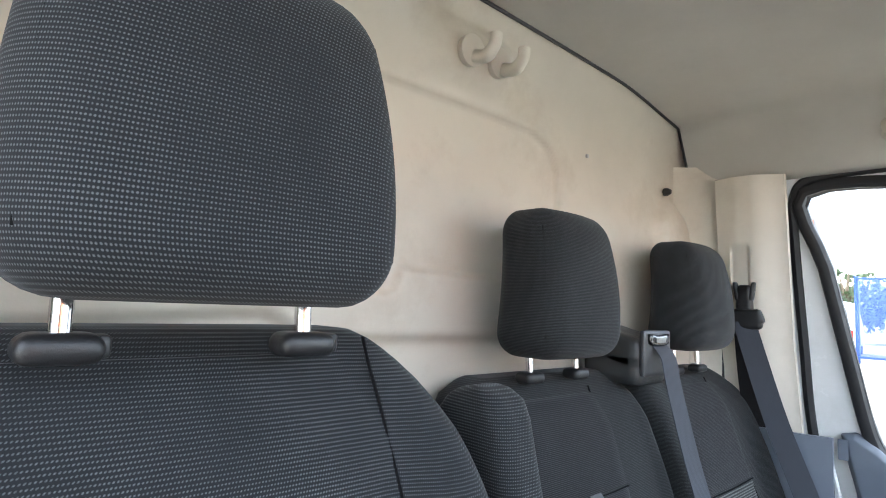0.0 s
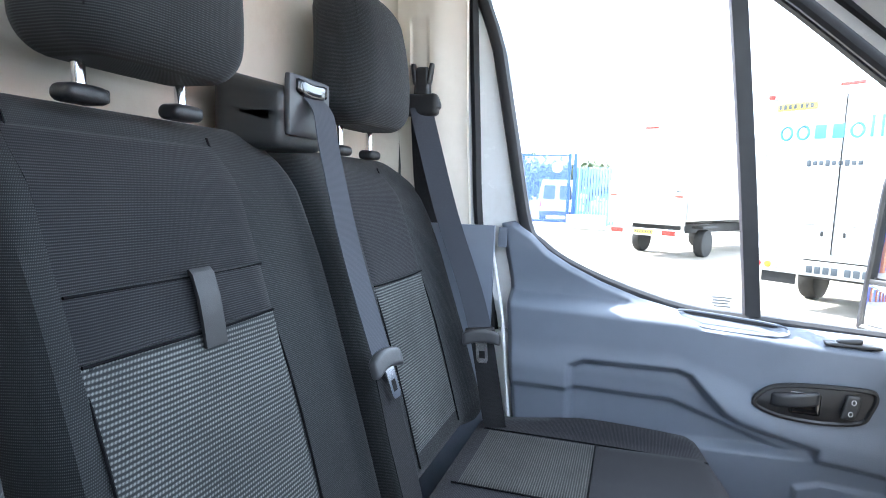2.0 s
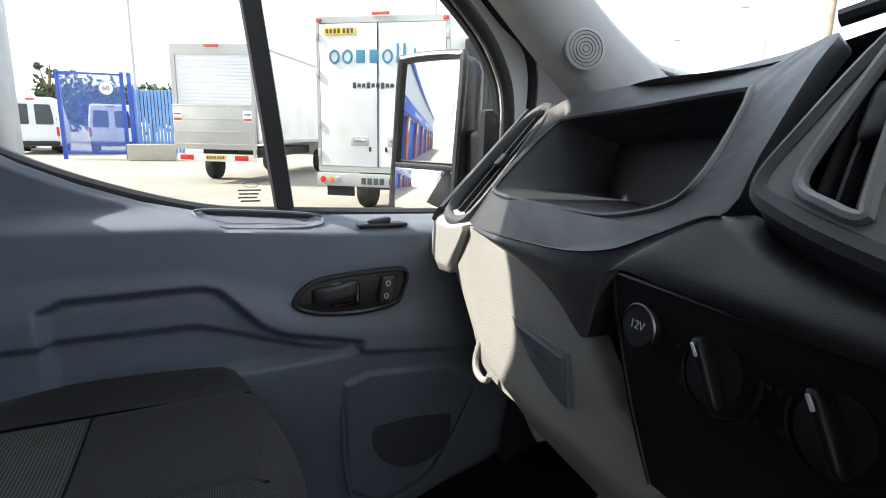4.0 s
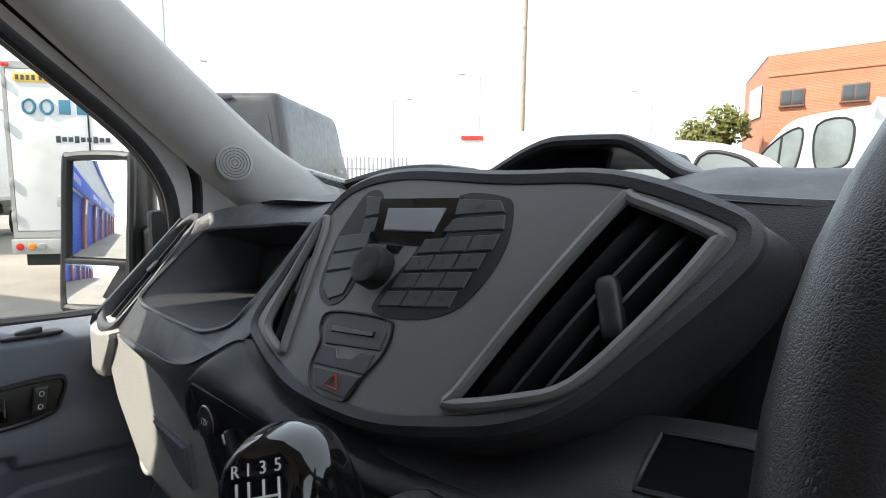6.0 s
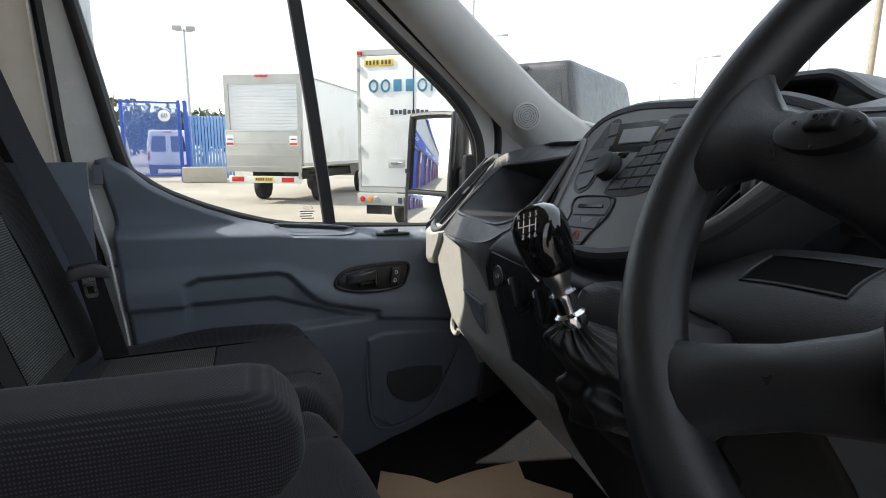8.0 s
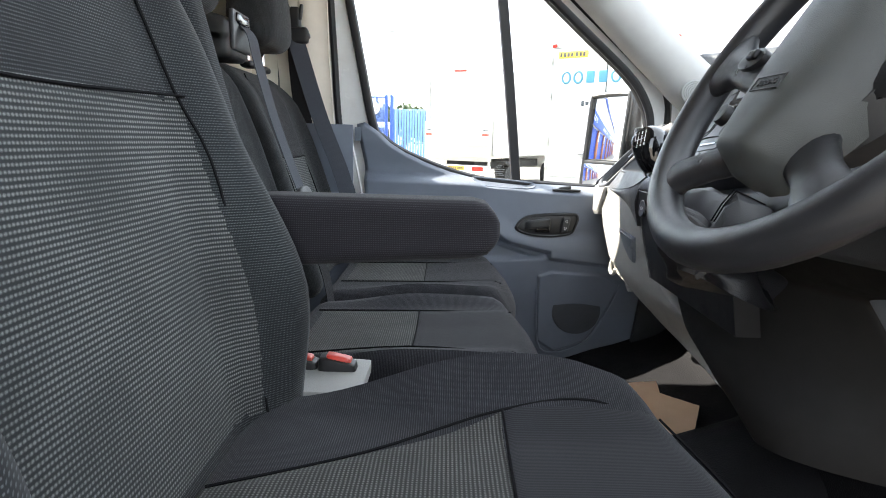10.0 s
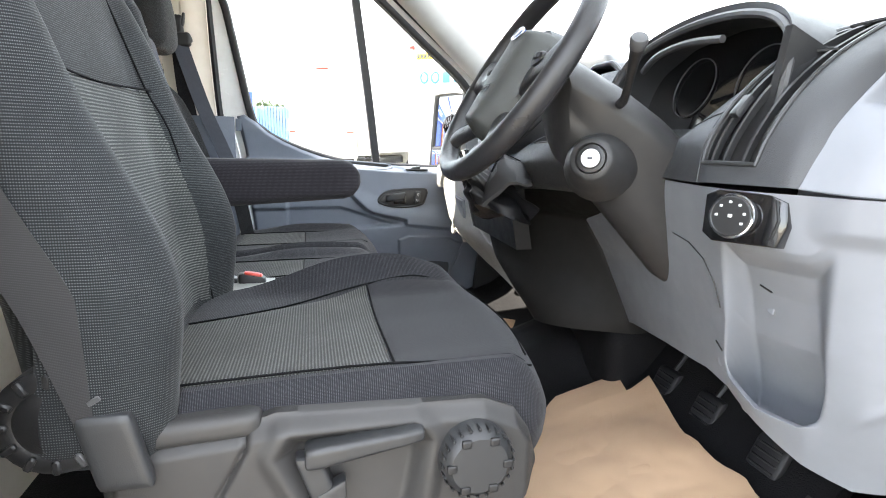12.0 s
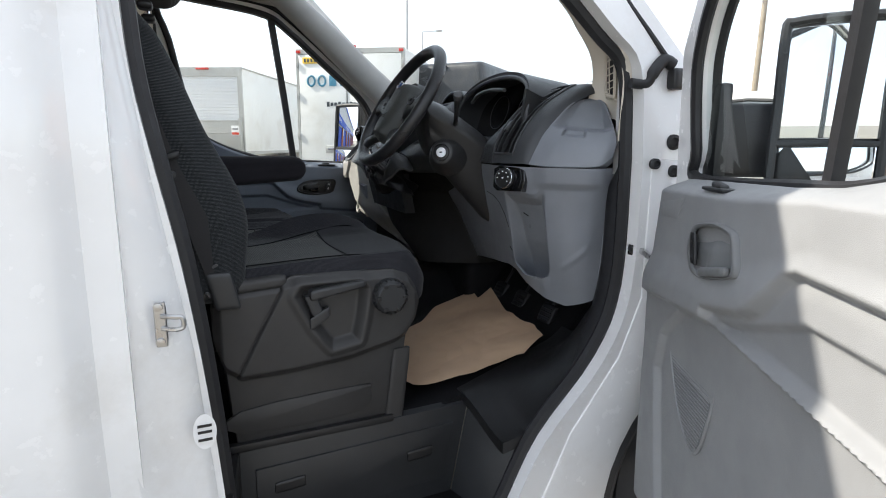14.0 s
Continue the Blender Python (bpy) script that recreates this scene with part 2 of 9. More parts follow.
def plate(pts, thick, bevel=0.0, seg=2):
    """A flat panel with the outline pts, made solid along thick, its front rim rounded."""
    bm = bmesh.new()
    vs = [bm.verts.new(p) for p in pts]
    f = bm.faces.new(vs)
    rim = list(f.edges)
    ext = bmesh.ops.extrude_face_region(bm, geom=[f], use_keep_orig=True)
    bmesh.ops.translate(bm, vec=thick, verts=[e for e in ext["geom"] if isinstance(e, bmesh.types.BMVert)])
    if bevel:
        bmesh.ops.bevel(bm, geom=rim, offset=bevel, segments=seg, profile=0.5, affect="EDGES")
    return bm


def slab(loop, c, thick, r=0.01):
    """A panel with a soft rim over a roughly convex outline round c, made solid along thick."""
    t = Vector(thick)
    d = t.normalized()
    c = Vector(c)
    rings = []
    for a in (0.0, 0.35, 0.7, 1.0):
        k = r * (1 - math.sin(a * math.pi / 2))
        rings.append([p + (c - p).normalized() * k + d * r * (1 - math.cos(a * math.pi / 2)) for p in map(Vector, loop)])
    rings.append([Vector(p) + t for p in loop])
    bm = loft(rings, caps=False)
    n = len(loop)
    bm.verts.ensure_lookup_table()
    edges = [bm.edges.get((bm.verts[i], bm.verts[(i + 1) % n])) for i in range(n)]
    bmesh.ops.triangle_fill(bm, use_beauty=True, use_dissolve=False, edges=edges)
    return bm


def holed(outer, holes, thick):
    """A flat panel with openings, made solid along thick."""
    bm = bmesh.new()
    edges = []
    for loop in [outer, *holes]:
        vs = [bm.verts.new(p) for p in loop]
        edges += [bm.edges.new((vs[i], vs[(i + 1) % len(vs)])) for i in range(len(vs))]
    bmesh.ops.triangle_fill(bm, use_beauty=True, use_dissolve=False, edges=edges)
    ext = bmesh.ops.extrude_face_region(bm, geom=bm.faces[:], use_keep_orig=True)
    bmesh.ops.translate(bm, vec=thick, verts=[e for e in ext["geom"] if isinstance(e, bmesh.types.BMVert)])
    return bm


def fill(loop):
    """A single sheet over an outline."""
    bm = bmesh.new()
    vs = [bm.verts.new(p) for p in loop]
    bmesh.ops.triangle_fill(bm, use_beauty=True, use_dissolve=False, edges=[bm.edges.new((vs[i], vs[(i + 1) % len(vs)])) for i in range(len(vs))])
    return bm


def loft(rings, caps=True):
    """A skin over closed rings of equally many points."""
    bm = bmesh.new()
    R = [[bm.verts.new(p) for p in ring] for ring in rings]
    n = len(R[0])
    for a, b in zip(R, R[1:]):
        for k in range(n):
            bm.faces.new((a[k], a[(k + 1) % n], b[(k + 1) % n], b[k]))
    if caps:
        bm.faces.new(R[0])
        bm.faces.new(R[-1])
    return bm


def lathe(profile, at, axis, n=28):
    """A turned body: profile of (radius, height) along axis from at."""
    z = Vector(axis).normalized()
    x = z.orthogonal().normalized()
    y = z.cross(x)
    rings = []
    for r, h in profile:
        rings.append([Vector(at) + z * h + (x * math.cos(2 * math.pi * k / n) + y * math.sin(2 * math.pi * k / n)) * max(r, 1e-4) for k in range(n)])
    return loft(rings)


def quilt(rows, ku=8, kv=8):
    """A grid of points of a soft surface through rows of control points."""
    fine = [smooth_line(r, ku) for r in rows]
    cols = [smooth_line([f[i] for f in fine], kv) for i in range(len(fine[0]))]
    return [[c[j] for c in cols] for j in range(len(cols[0]))]


def skin(g, thick=None, keep=None):
    """Faces over a grid of points; keep(i, j) leaves an opening where it is false."""
    bm = bmesh.new()
    vs = [[bm.verts.new(p) for p in r] for r in g]
    for i in range(len(g) - 1):
        for j in range(len(g[0]) - 1):
            if keep is None or keep(i, j):
                bm.faces.new((vs[i][j], vs[i][j + 1], vs[i + 1][j + 1], vs[i + 1][j]))
    bmesh.ops.delete(bm, geom=[v for v in bm.verts if not v.link_faces], context="VERTS")
    if thick is not None:
        ext = bmesh.ops.extrude_face_region(bm, geom=bm.faces[:], use_keep_orig=True)
        bmesh.ops.translate(bm, vec=thick, verts=[e for e in ext["geom"] if isinstance(e, bmesh.types.BMVert)])
    return bm


def ribbon(pts, width, thick=0.0016):
    """A strap along pts; width is a vector across it."""
    bm = bmesh.new()
    P = [Vector(p) for p in pts]
    w = Vector(width) / 2
    rows = []
    for i, p in enumerate(P):
        t = (P[min(i + 1, len(P) - 1)] - P[max(i - 1, 0)]).normalized()
        n = t.cross(w).normalized() * thick / 2
        rows.append([bm.verts.new(q) for q in (p - w + n, p + w + n, p + w - n, p - w - n)])
    for a, b in zip(rows, rows[1:]):
        for k in range(4):
            bm.faces.new((a[k], a[(k + 1) % 4], b[(k + 1) % 4], b[k]))
    bm.faces.new(rows[0])
    bm.faces.new(rows[-1])
    return bm


def lettering(text, size, at, right, up, depth=0.0006):
    """Raised writing with the built-in font, centred at a point."""
    cu = bpy.data.curves.new("writing", "FONT")
    cu.body, cu.size, cu.extrude = text, size, depth
    cu.align_x, cu.align_y = "CENTER", "CENTER"
    ob = bpy.data.objects.new("writing", cu)
    me = bpy.data.meshes.new_from_object(ob)
    bm = bmesh.new()
    bm.from_mesh(me)
    r, u = Vector(right).normalized(), Vector(up).normalized()
    u = (u - r * u.dot(r)).normalized()
    n = r.cross(u)
    bm.transform(Matrix(((r.x, u.x, n.x, at[0]), (r.y, u.y, n.y, at[1]), (r.z, u.z, n.z, at[2]), (0, 0, 0, 1))))
    bpy.data.objects.remove(ob)
    bpy.data.curves.remove(cu)
    bpy.data.meshes.remove(me)
    return bm


def sst(a, b, x):
    """Soft step from 0 at a to 1 at b."""
    t = max(0.0, min(1.0, (x - a) / (b - a)))
    return t * t * (3 - 2 * t)


def along(pts, x):
    """Height of a polyline of (x, z) at x."""
    for (x0, z0), (x1, z1) in zip(pts, pts[1:]):
        if x <= x1:
            return z0 + (z1 - z0) * max(0.0, (x - x0)) / (x1 - x0)
    return pts[-1][1]


def inside_poly(poly, x, z):
    """Signed distance into a polygon (positive inside)."""
    d, ins = 1e9, False
    n = len(poly)
    for i in range(n):
        (x0, z0), (x1, z1) = poly[i], poly[(i + 1) % n]
        t = max(0, min(1, ((x - x0) * (x1 - x0) + (z - z0) * (z1 - z0)) / ((x1 - x0) ** 2 + (z1 - z0) ** 2)))
        d = min(d, math.hypot(x - x0 - t * (x1 - x0), z - z0 - t * (z1 - z0)))
        if (z0 > z) != (z1 > z) and x < (x1 - x0) * (z - z0) / (z1 - z0) + x0:
            ins = not ins
    return d if ins else -d

# ---- ground ----
def make_ground():
    m, nt, b = shader("yard_concrete")
    co = nt.nodes.new("ShaderNodeTexCoord").outputs["Object"]
    c = blend(nt, remap(nt, noise_node(nt, co, 0.35, 8, 0.65), 0, 1), (0.20, 0.18, 0.15), (0.30, 0.27, 0.225))
    c = blend(nt, remap(nt, noise_node(nt, co, 1.3, 8, 0.7), 0, 0.7, 0.55, 0.72), c, (0.15, 0.135, 0.115))
    nt.links.new(c, b.inputs["Base Color"])
    b.inputs["Roughness"].default_value = 0.85
    bump(nt, b, noise_node(nt, co, 40, 6), 0.4, 0.01)
    bm = bmesh.new()
    bmesh.ops.create_grid(bm, x_segments=40, y_segments=40, size=600)
    return tagged(part("ground", bm, m, smooth=0), "pale sunlit concrete yard with stains", "ground", kind="structure")


make_ground()

# ---- the van's shell ----
WIN = [(-0.03, 1.955), (0.22, 1.953), (0.43, 1.925), (0.53, 1.868), (0.72, 1.712), (0.88, 1.58), (0.945, 1.50), (0.972, 1.42),
       (0.975, 1.28), (0.96, 1.216), (0.557, 1.226), (0.419, 1.236), (0.284, 1.272), (0.17, 1.318), (0.11, 1.358), (0.076, 1.40), (0.04, 1.588), (0.005, 1.778)]
OPENING = [(-0.05, 1.94), (0.0, 1.985), (0.22, 1.988), (0.44, 1.965), (0.56, 1.895), (0.75, 1.742), (0.93, 1.59), (1.015, 1.505), (1.02, 1.30),
           (1.016, 0.98), (0.945, 0.805), (0.78, 0.62), (0.69, 0.45), (0.62, 0.34), (0.12, 0.34), (0.06, 0.45), (0.055, 0.80), (0.015, 1.12), (-0.03, 1.38), (-0.042, 1.60), (-0.052, 1.85)]
OPENING_R = OPENING[:14] + [(0.12, 0.34), (0.080, 0.45), (0.068, 0.60), (0.057, 0.77), (0.042, 0.95), (0.022, 1.12), (-0.006, 1.278), (-0.031, 1.424), (-0.041, 1.56), (-0.050, 1.85)]
LEAN_IN = 0.10     # the sides lean in above the waist


def side_y(z):
    """Half width of the cab's sides at a height."""
    return 0.955 - max(0.0, z - 1.30) * LEAN_IN


def wall_y(side, x, z):
    """The face that carries the door seal; on the driver's side it is set in towards the rear pillar."""
    return side * side_y(z) if side > 0 else -(side_y(z) - 0.052 * (1 - sst(0.05, 0.75, x)))


def opening_loop(side, grow=0.0, k=4):
    cx, cz = 0.45, 1.2
    pts = smooth_line([(x, 0, z) for x, z in (OPENING if side > 0 else OPENING_R)], k, True)
    out = []
    for p in pts:
        d = Vector((p.x - cx, 0, p.z - cz)).normalized() * grow
        out.append(Vector((p.x + d.x, wall_y(side, p.x, p.z), p.z + d.z)))
    return out


def cab_side(name, side, label):
    """One side of the cab: a painted body panel with the door opening through it, and the rubber seal round it."""
    outer = [(-0.52, 0.25), (-0.52, 2.45), (0.2, 2.40), (0.55, 2.12), (1.28, 1.44), (1.32, 1.30), (1.32, 0.95), (1.10, 0.75), (0.98, 0.55), (0.90, 0.25)]
    o = [Vector((x, wall_y(side, x, z), z)) for x, z in outer]
    wall = part(name, holed(o, [opening_loop(side, 0.012)], (0, side * 0.05, 0)), M_WHITE, smooth=30)
    tagged(wall, label, "van body", kind="structure")
    part("door_seal", tube(opening_loop(side, 0.004, 6), 0.013 if side > 0 else 0.017, 8, True), M_RUBBER, wall, "black rubber door seal")
    return wall


def seal_lip(wall):
    """The broad inner lip of the driver's door seal along the front of the opening."""
    pts = [p for p in opening_loop(-1, -0.006, 8) if p.x > 0.80 and p.z > 0.72 and p.z < 1.31]
    pts.sort(key=lambda p: p.z)
    rows = [[p + Vector(d) * sst(0.72, 0.86, p.z) * (1 - sst(1.20, 1.31, p.z)) for d in ((0.0, 0.004, 0), (-0.006, 0.022, 0), (-0.004, 0.045, 0), (0.006, 0.062, 0))] for p in pts]
    part("seal_lip", skin(rows, (0.006, 0, 0)), M_RUBBER, wall, "broad black seal lip", 70)


wall_left = cab_side("wall_left", 1, "white painted van side with the passenger door opening")
wall_right = cab_side("wall_right", -1, "white painted van side round the open driver's door")


seal_lip(wall_right)


def cargo_body():
    """The load space behind the cab and the nose in front of it, which close the van."""
    # outer side behind the driver's door: waisted panel with a pressed crease
    def right(u, v):
        x = -0.075 - 3.2 * u ** 1.8
        z = 0.25 + 2.25 * v
        y = -1.0 - 0.02 * sst(0.6, 0.9, z) + max(0.0, z - 1.35) * 0.09
        y += 0.035 * (1 - sst(-0.19, -0.09, x - 0.0)) * -1
        y += 0.012 * math.exp(-((x + 0.13) / 0.018) ** 2)
        return Vector((x, y, z))
    rp = part("side_panel", sheet(right, 60, 50, (0, 0.02, 0)), M_WHITE, wall_right)
    jamb = lambda u, v: Vector((along([(0.25, 0.05), (0.45, 0.06), (0.95, 0.022), (1.278, -0.026), (1.56, -0.062), (2.45, -0.09)], 0.25 + 2.2 * v) - 0.12 * u, wall_y(-1, 0.0, 0.25 + 2.2 * v) - 0.052 - 0.055 * u ** 0.6 + 0.012 * math.sin(math.pi * u) * math.sin(9 * v), 0.25 + 2.2 * v))
    part("door_jamb", sheet(jamb, 16, 60, (0, 0.02, 0)), M_WHITE, wall_right)
    left = lambda u, v: Vector((-0.3 - 3.0 * u, 0.99 - max(0.0, 2.25 * v + 0.25 - 1.35) * 0.09, 0.25 + 2.25 * v))
    part("side_panel", sheet(left, 4, 12, (0, -0.02, 0)), M_WHITE, wall_left)
    top = lambda u, v: Vector((-3.3 + 3.5 * u, -0.9 + 1.8 * v, 2.47 + 0.05 * math.sin(math.pi * v)))
    roof = part("roof", sheet(top, 6, 12, (0, 0, 0.02)), M_WHITE)
    tagged(roof, "white painted steel van roof", "roof", kind="structure")
    front = lambda u, v: Vector((0.15 + 0.42 * u, -0.88 + 1.76 * v, 2.47 - 0.36 * u ** 1.3))
    part("roof_front", sheet(front, 8, 12, (0, 0, 0.02)), M_WHITE, roof)
    back = part("wall_back", rbox((-3.25, 0, 1.36), (0.04, 1.95, 2.2), 0.01), M_WHITE)
    tagged(back, "white rear doors of the van", "van body", kind="structure")


cargo_body()


def bonnet():
    hood = lambda u, v: Vector((1.33 + 0.62 * u, -0.80 + 1.6 * v, 1.33 - 0.30 * u ** 1.6 - 0.10 * abs(2 * v - 1) ** 3))
    ob = part("bonnet", sheet(hood, 12, 16, (0, 0, -0.03)), M_WHITE)
    tagged(ob, "white sloping van bonnet", "bonnet", kind="structure")
    nose = lambda u, v: Vector((1.95 - 0.62 * (abs(2 * v - 1) ** 4), -0.98 + 1.96 * v, 0.35 + 0.72 * u))
    part("front_panel", sheet(nose, 6, 24, (-0.04, 0, 0)), M_WHITE, ob)
    # front wheel and its arch behind the open door
    w = thing("front_wheel", (1.42, -0.86, 0.0), "black front tyre in a dark wheel arch", "wheel")
    part("tyre", lathe([(0.21, -0.10), (0.30, -0.105), (0.335, -0.085), (0.345, 0), (0.335, 0.085), (0.30, 0.105), (0.21, 0.10)], (1.42, -0.86, 0.345), (0, 1, 0), 48), M_RUBBER, w)
    part("rim", lathe([(0.02, -0.06), (0.12, -0.05), (0.20, -0.09), (0.215, -0.09), (0.215, 0.09), (0.02, 0.09)], (1.42, -0.86, 0.345), (0, 1, 0), 32), M_STEEL, w)
    tread = [rbox((1.42 + 0.347 * math.cos(a), -0.86 + s * 0.05, 0.345 + 0.347 * math.sin(a)), (0.012, 0.085, 0.035), 0.003, 1, (0, -math.degrees(a), 12 * s)) for a in [2 * math.pi * k / 40 for k in range(40)] for s in (-1, 1)]
    part("tread", join(*tread), M_RUBBER, w)
    arch = [(1.42 + 0.43 * math.cos(a), 0.345 + 0.43 * math.sin(a)) for a in [math.pi * k / 20 for k in range(21)]]
    part("wheel_arch", tube([(x, -1.0, z) for x, z in arch], 0.018, 8), M_BLACK, wall_right, "black wheel arch edge")
    liner = lambda u, v: Vector((1.42 + 0.425 * math.cos(math.pi * u), -1.0 + 0.4 * v, 0.345 + 0.425 * math.sin(math.pi * u)))
    part("arch_liner", sheet(liner, 24, 2), M_BLACK, wall_right)
    wing = [(1.02, 0.30), (0.985, 0.36)] + [(x, z) for x, z in reversed(arch)] + [(1.9, 0.5), (1.85, 0.95), (1.32, 1.28), (1.06, 1.30), (1.06, 0.95), (1.0, 0.80), (0.86, 0.62), (0.78, 0.45), (0.74, 0.30)]
    part("wing", plate([(x, -1.01, z) for x, z in wing], (0, 0.03, 0), 0.004), M_WHITE, wall_right)
    part("wing", plate([(x, 0.98, z) for x, z in wing], (0, 0.03, 0), 0.004), M_WHITE, wall_left)


bonnet()


def bulkhead():
    """The painted steel wall behind the seats, with its pressed shapes."""
    dish = [(-0.9, 1.995), (0.20, 1.995), (0.257, 1.975), (0.288, 1.93), (0.305, 1.72), (0.27, 1.70), (-0.101, 1.708), (-0.104, 1.690), (-0.116, 1.674), (-0.136, 1.668), (-0.156, 1.674), (-0.168, 1.690), (-0.172, 1.718), (-0.21, 1.744), (-0.27, 1.780), (-0.36, 1.81), (-0.9, 1.84)]
    low = [(-0.9, 1.60), (-0.31, 1.64), (-0.25, 1.604), (0.62, 1.60), (0.66, 1.56), (0.66, 1.0), (-0.9, 1.0)]
    side_l = [(0.70, 1.0), (0.70, 1.88), (0.74, 1.93), (0.80, 1.90), (0.9, 1.75), (0.9, 1.0)]

    def f(u, v):
        y, z = -0.93 + 1.86 * u, 0.60 + 1.75 * v
        x = -0.30 - 0.013 * sst(-0.005, 0.006, inside_poly(dish, y, z)) - 0.006 * sst(0.0, 0.12, inside_poly(dish, y, z)) - 0.016 * sst(-0.010, 0.012, inside_poly(low, y, z))
        x += 0.028 * sst(-0.03, 0.012, inside_poly(side_l, y, z))
        x += 0.03 * sst(2.05, 2.2, z)
        x += 0.035 * math.exp(-(((y - 0.015) / 0.095) ** 4)) * math.exp(-(((z - 2.07) / 0.045) ** 4))
        x += 0.0015 * noise.noise(Vector((y * 6, z * 6, 0)))
        return Vector((x, y, z))
    ob = part("wall_rear", sheet(f, 380, 350, (-0.03, 0, 0)), M_BULK, smooth=60)
    tagged(ob, "off-white painted steel bulkhead with pressed shapes and scuffs", "bulkhead", kind="structure")
    for sd in (1, -1):
        part("flange", sheet(lambda u, v: Vector((-0.300 + 0.095 * u, sd * (0.785 + 0.066 * u ** 0.6), 0.70 + 1.34 * v)), 8, 20, (-0.01, sd * 0.02, 0)), M_BULK, ob)
    for y in (-0.016, 0.052):
        h = thing("coat_hook", (-0.27, y, 2.065), "cream plastic coat hook on the bulkhead", "hook", "coat hooks")
        part("hook", join(lathe([(0.001, 0), (0.024, 0.002), (0.026, 0.014), (0.018, 0.022), (0.001, 0.024)], (-0.268, y, 2.065), (1, 0, -0.1), 20),
                          tube(smooth_line([(-0.25, y, 2.052), (-0.225, y, 2.045), (-0.208, y, 2.058), (-0.206, y, 2.075)], 5), [0.011] * 8 + [0.010] * 8, 10)), M_CREAM, h)
    g = thing("rubber_grommet", (-0.29, 0.724, 1.961), "small black rubber plug in the bulkhead", "plug")
    part("plug", lathe([(0.001, 0), (0.010, 0.001), (0.010, 0.01), (0.006, 0.018), (0.001, 0.019)], (-0.296, 0.724, 1.961), (1, 0, 0), 14), M_BLACK, g)
    s = thing("screw", (-0.29, 0.38, 1.982), "small dark screw in the bulkhead", "screw")
    part("screw_head", lathe([(0.001, 0), (0.005, 0.001), (0.004, 0.005), (0.001, 0.006)], (-0.301, 0.38, 1.982), (1, 0, 0), 10), M_STEEL, s)


bulkhead()


def headlining():
    """The cab's roof lining: flat over the seats, rolled down at the sides and towards the windscreen."""
    def f(u, v):
        x = -0.28 + 0.78 * u
        s = -1 + 2 * v
        y = math.copysign(0.93 if abs(s) > 0.985 else 0.865 * abs(s) / 0.98, s)
        edge = 1.990 - 0.025 * sst(0.25, 0.5, x)
        crown = 2.170 - 0.10 * sst(0.0, 0.5, x)
        w = 0.85 * sst(0.86 - 0.12 * sst(-0.2, 0.3, x), 0.985, abs(s)) + 0.15 * sst(0.5, 0.95, abs(s))
        z = crown + (edge - crown) * w - 0.015 * abs(s) ** 2 * (1 - w)
        return Vector((x, y, z))
    ob = part("ceiling", sheet(f, 40, 90, (0, 0, 0.03)), M_LINING)
    tagged(ob, "pale beige cloth roof lining", "ceiling", kind="structure")
    line = [(lambda p: Vector((max(p.x - 0.002, -0.296 + 0.03 * sst(2.05, 2.2, p.z)), p.y, p.z - 0.002)))(f(0, v / 60)) for v in range(61)]
    part("edge_gap", tube(line, 0.0035, 6), M_BLACK, ob, "dark gap along the lining")
    head = lambda u, v: Vector((0.47 + 0.10 * u, -0.86 + 1.72 * v, 2.075 - 0.02 * u - (0.085 - 0.03 * u) * (2 * v - 1) ** 4))
    part("header_rail", sheet(head, 4, 40, (0, 0, 0.03)), M_CREAM, ob)
    # sun visors folded up, with their end shells
    for side in (1, -1):
        v = thing("sun_visor", (0.40, side * 0.42, 2.05), "cream padded sun visor folded up to the roof lining", "sun visor", "sun visors")
        part("pad", pillow((0.17, 0.52, 0.022), 0.010, 8, lambda p: Vector((0.36 + p.x, side * 0.42 + p.y, 2.085 - 0.30 * p.x + p.z))), M_CREAM, v)
        part("pivot", tube([(0.43, side * 0.66, 2.055), (0.43, side * 0.70, 2.055), (0.42, side * 0.74, 2.06)], 0.007, 8), M_CREAM, v)
    g = thing("grab_handle", (0.25, 0.80, 2.05), "cream moulded grab handle above the passenger door", "grab handle")
    part("bar", tube(smooth_line([(0.155, 0.800, 2.068), (0.150, 0.775, 2.055), (0.170, 0.752, 2.035), (0.230, 0.745, 2.026), (0.300, 0.745, 2.022), (0.360, 0.752, 2.026), (0.380, 0.775, 2.040), (0.375, 0.800, 2.050)], 6), 0.014, 12, False, 1.5), M_CREAM, g)
    for x in (0.155, 0.375):
        part("mount", pillow((0.045, 0.060, 0.060), 0.014, 8, lambda p, x=x: Vector((x + p.x, 0.808 + p.y, 2.060 + p.z))), M_CREAM, g)


headlining()


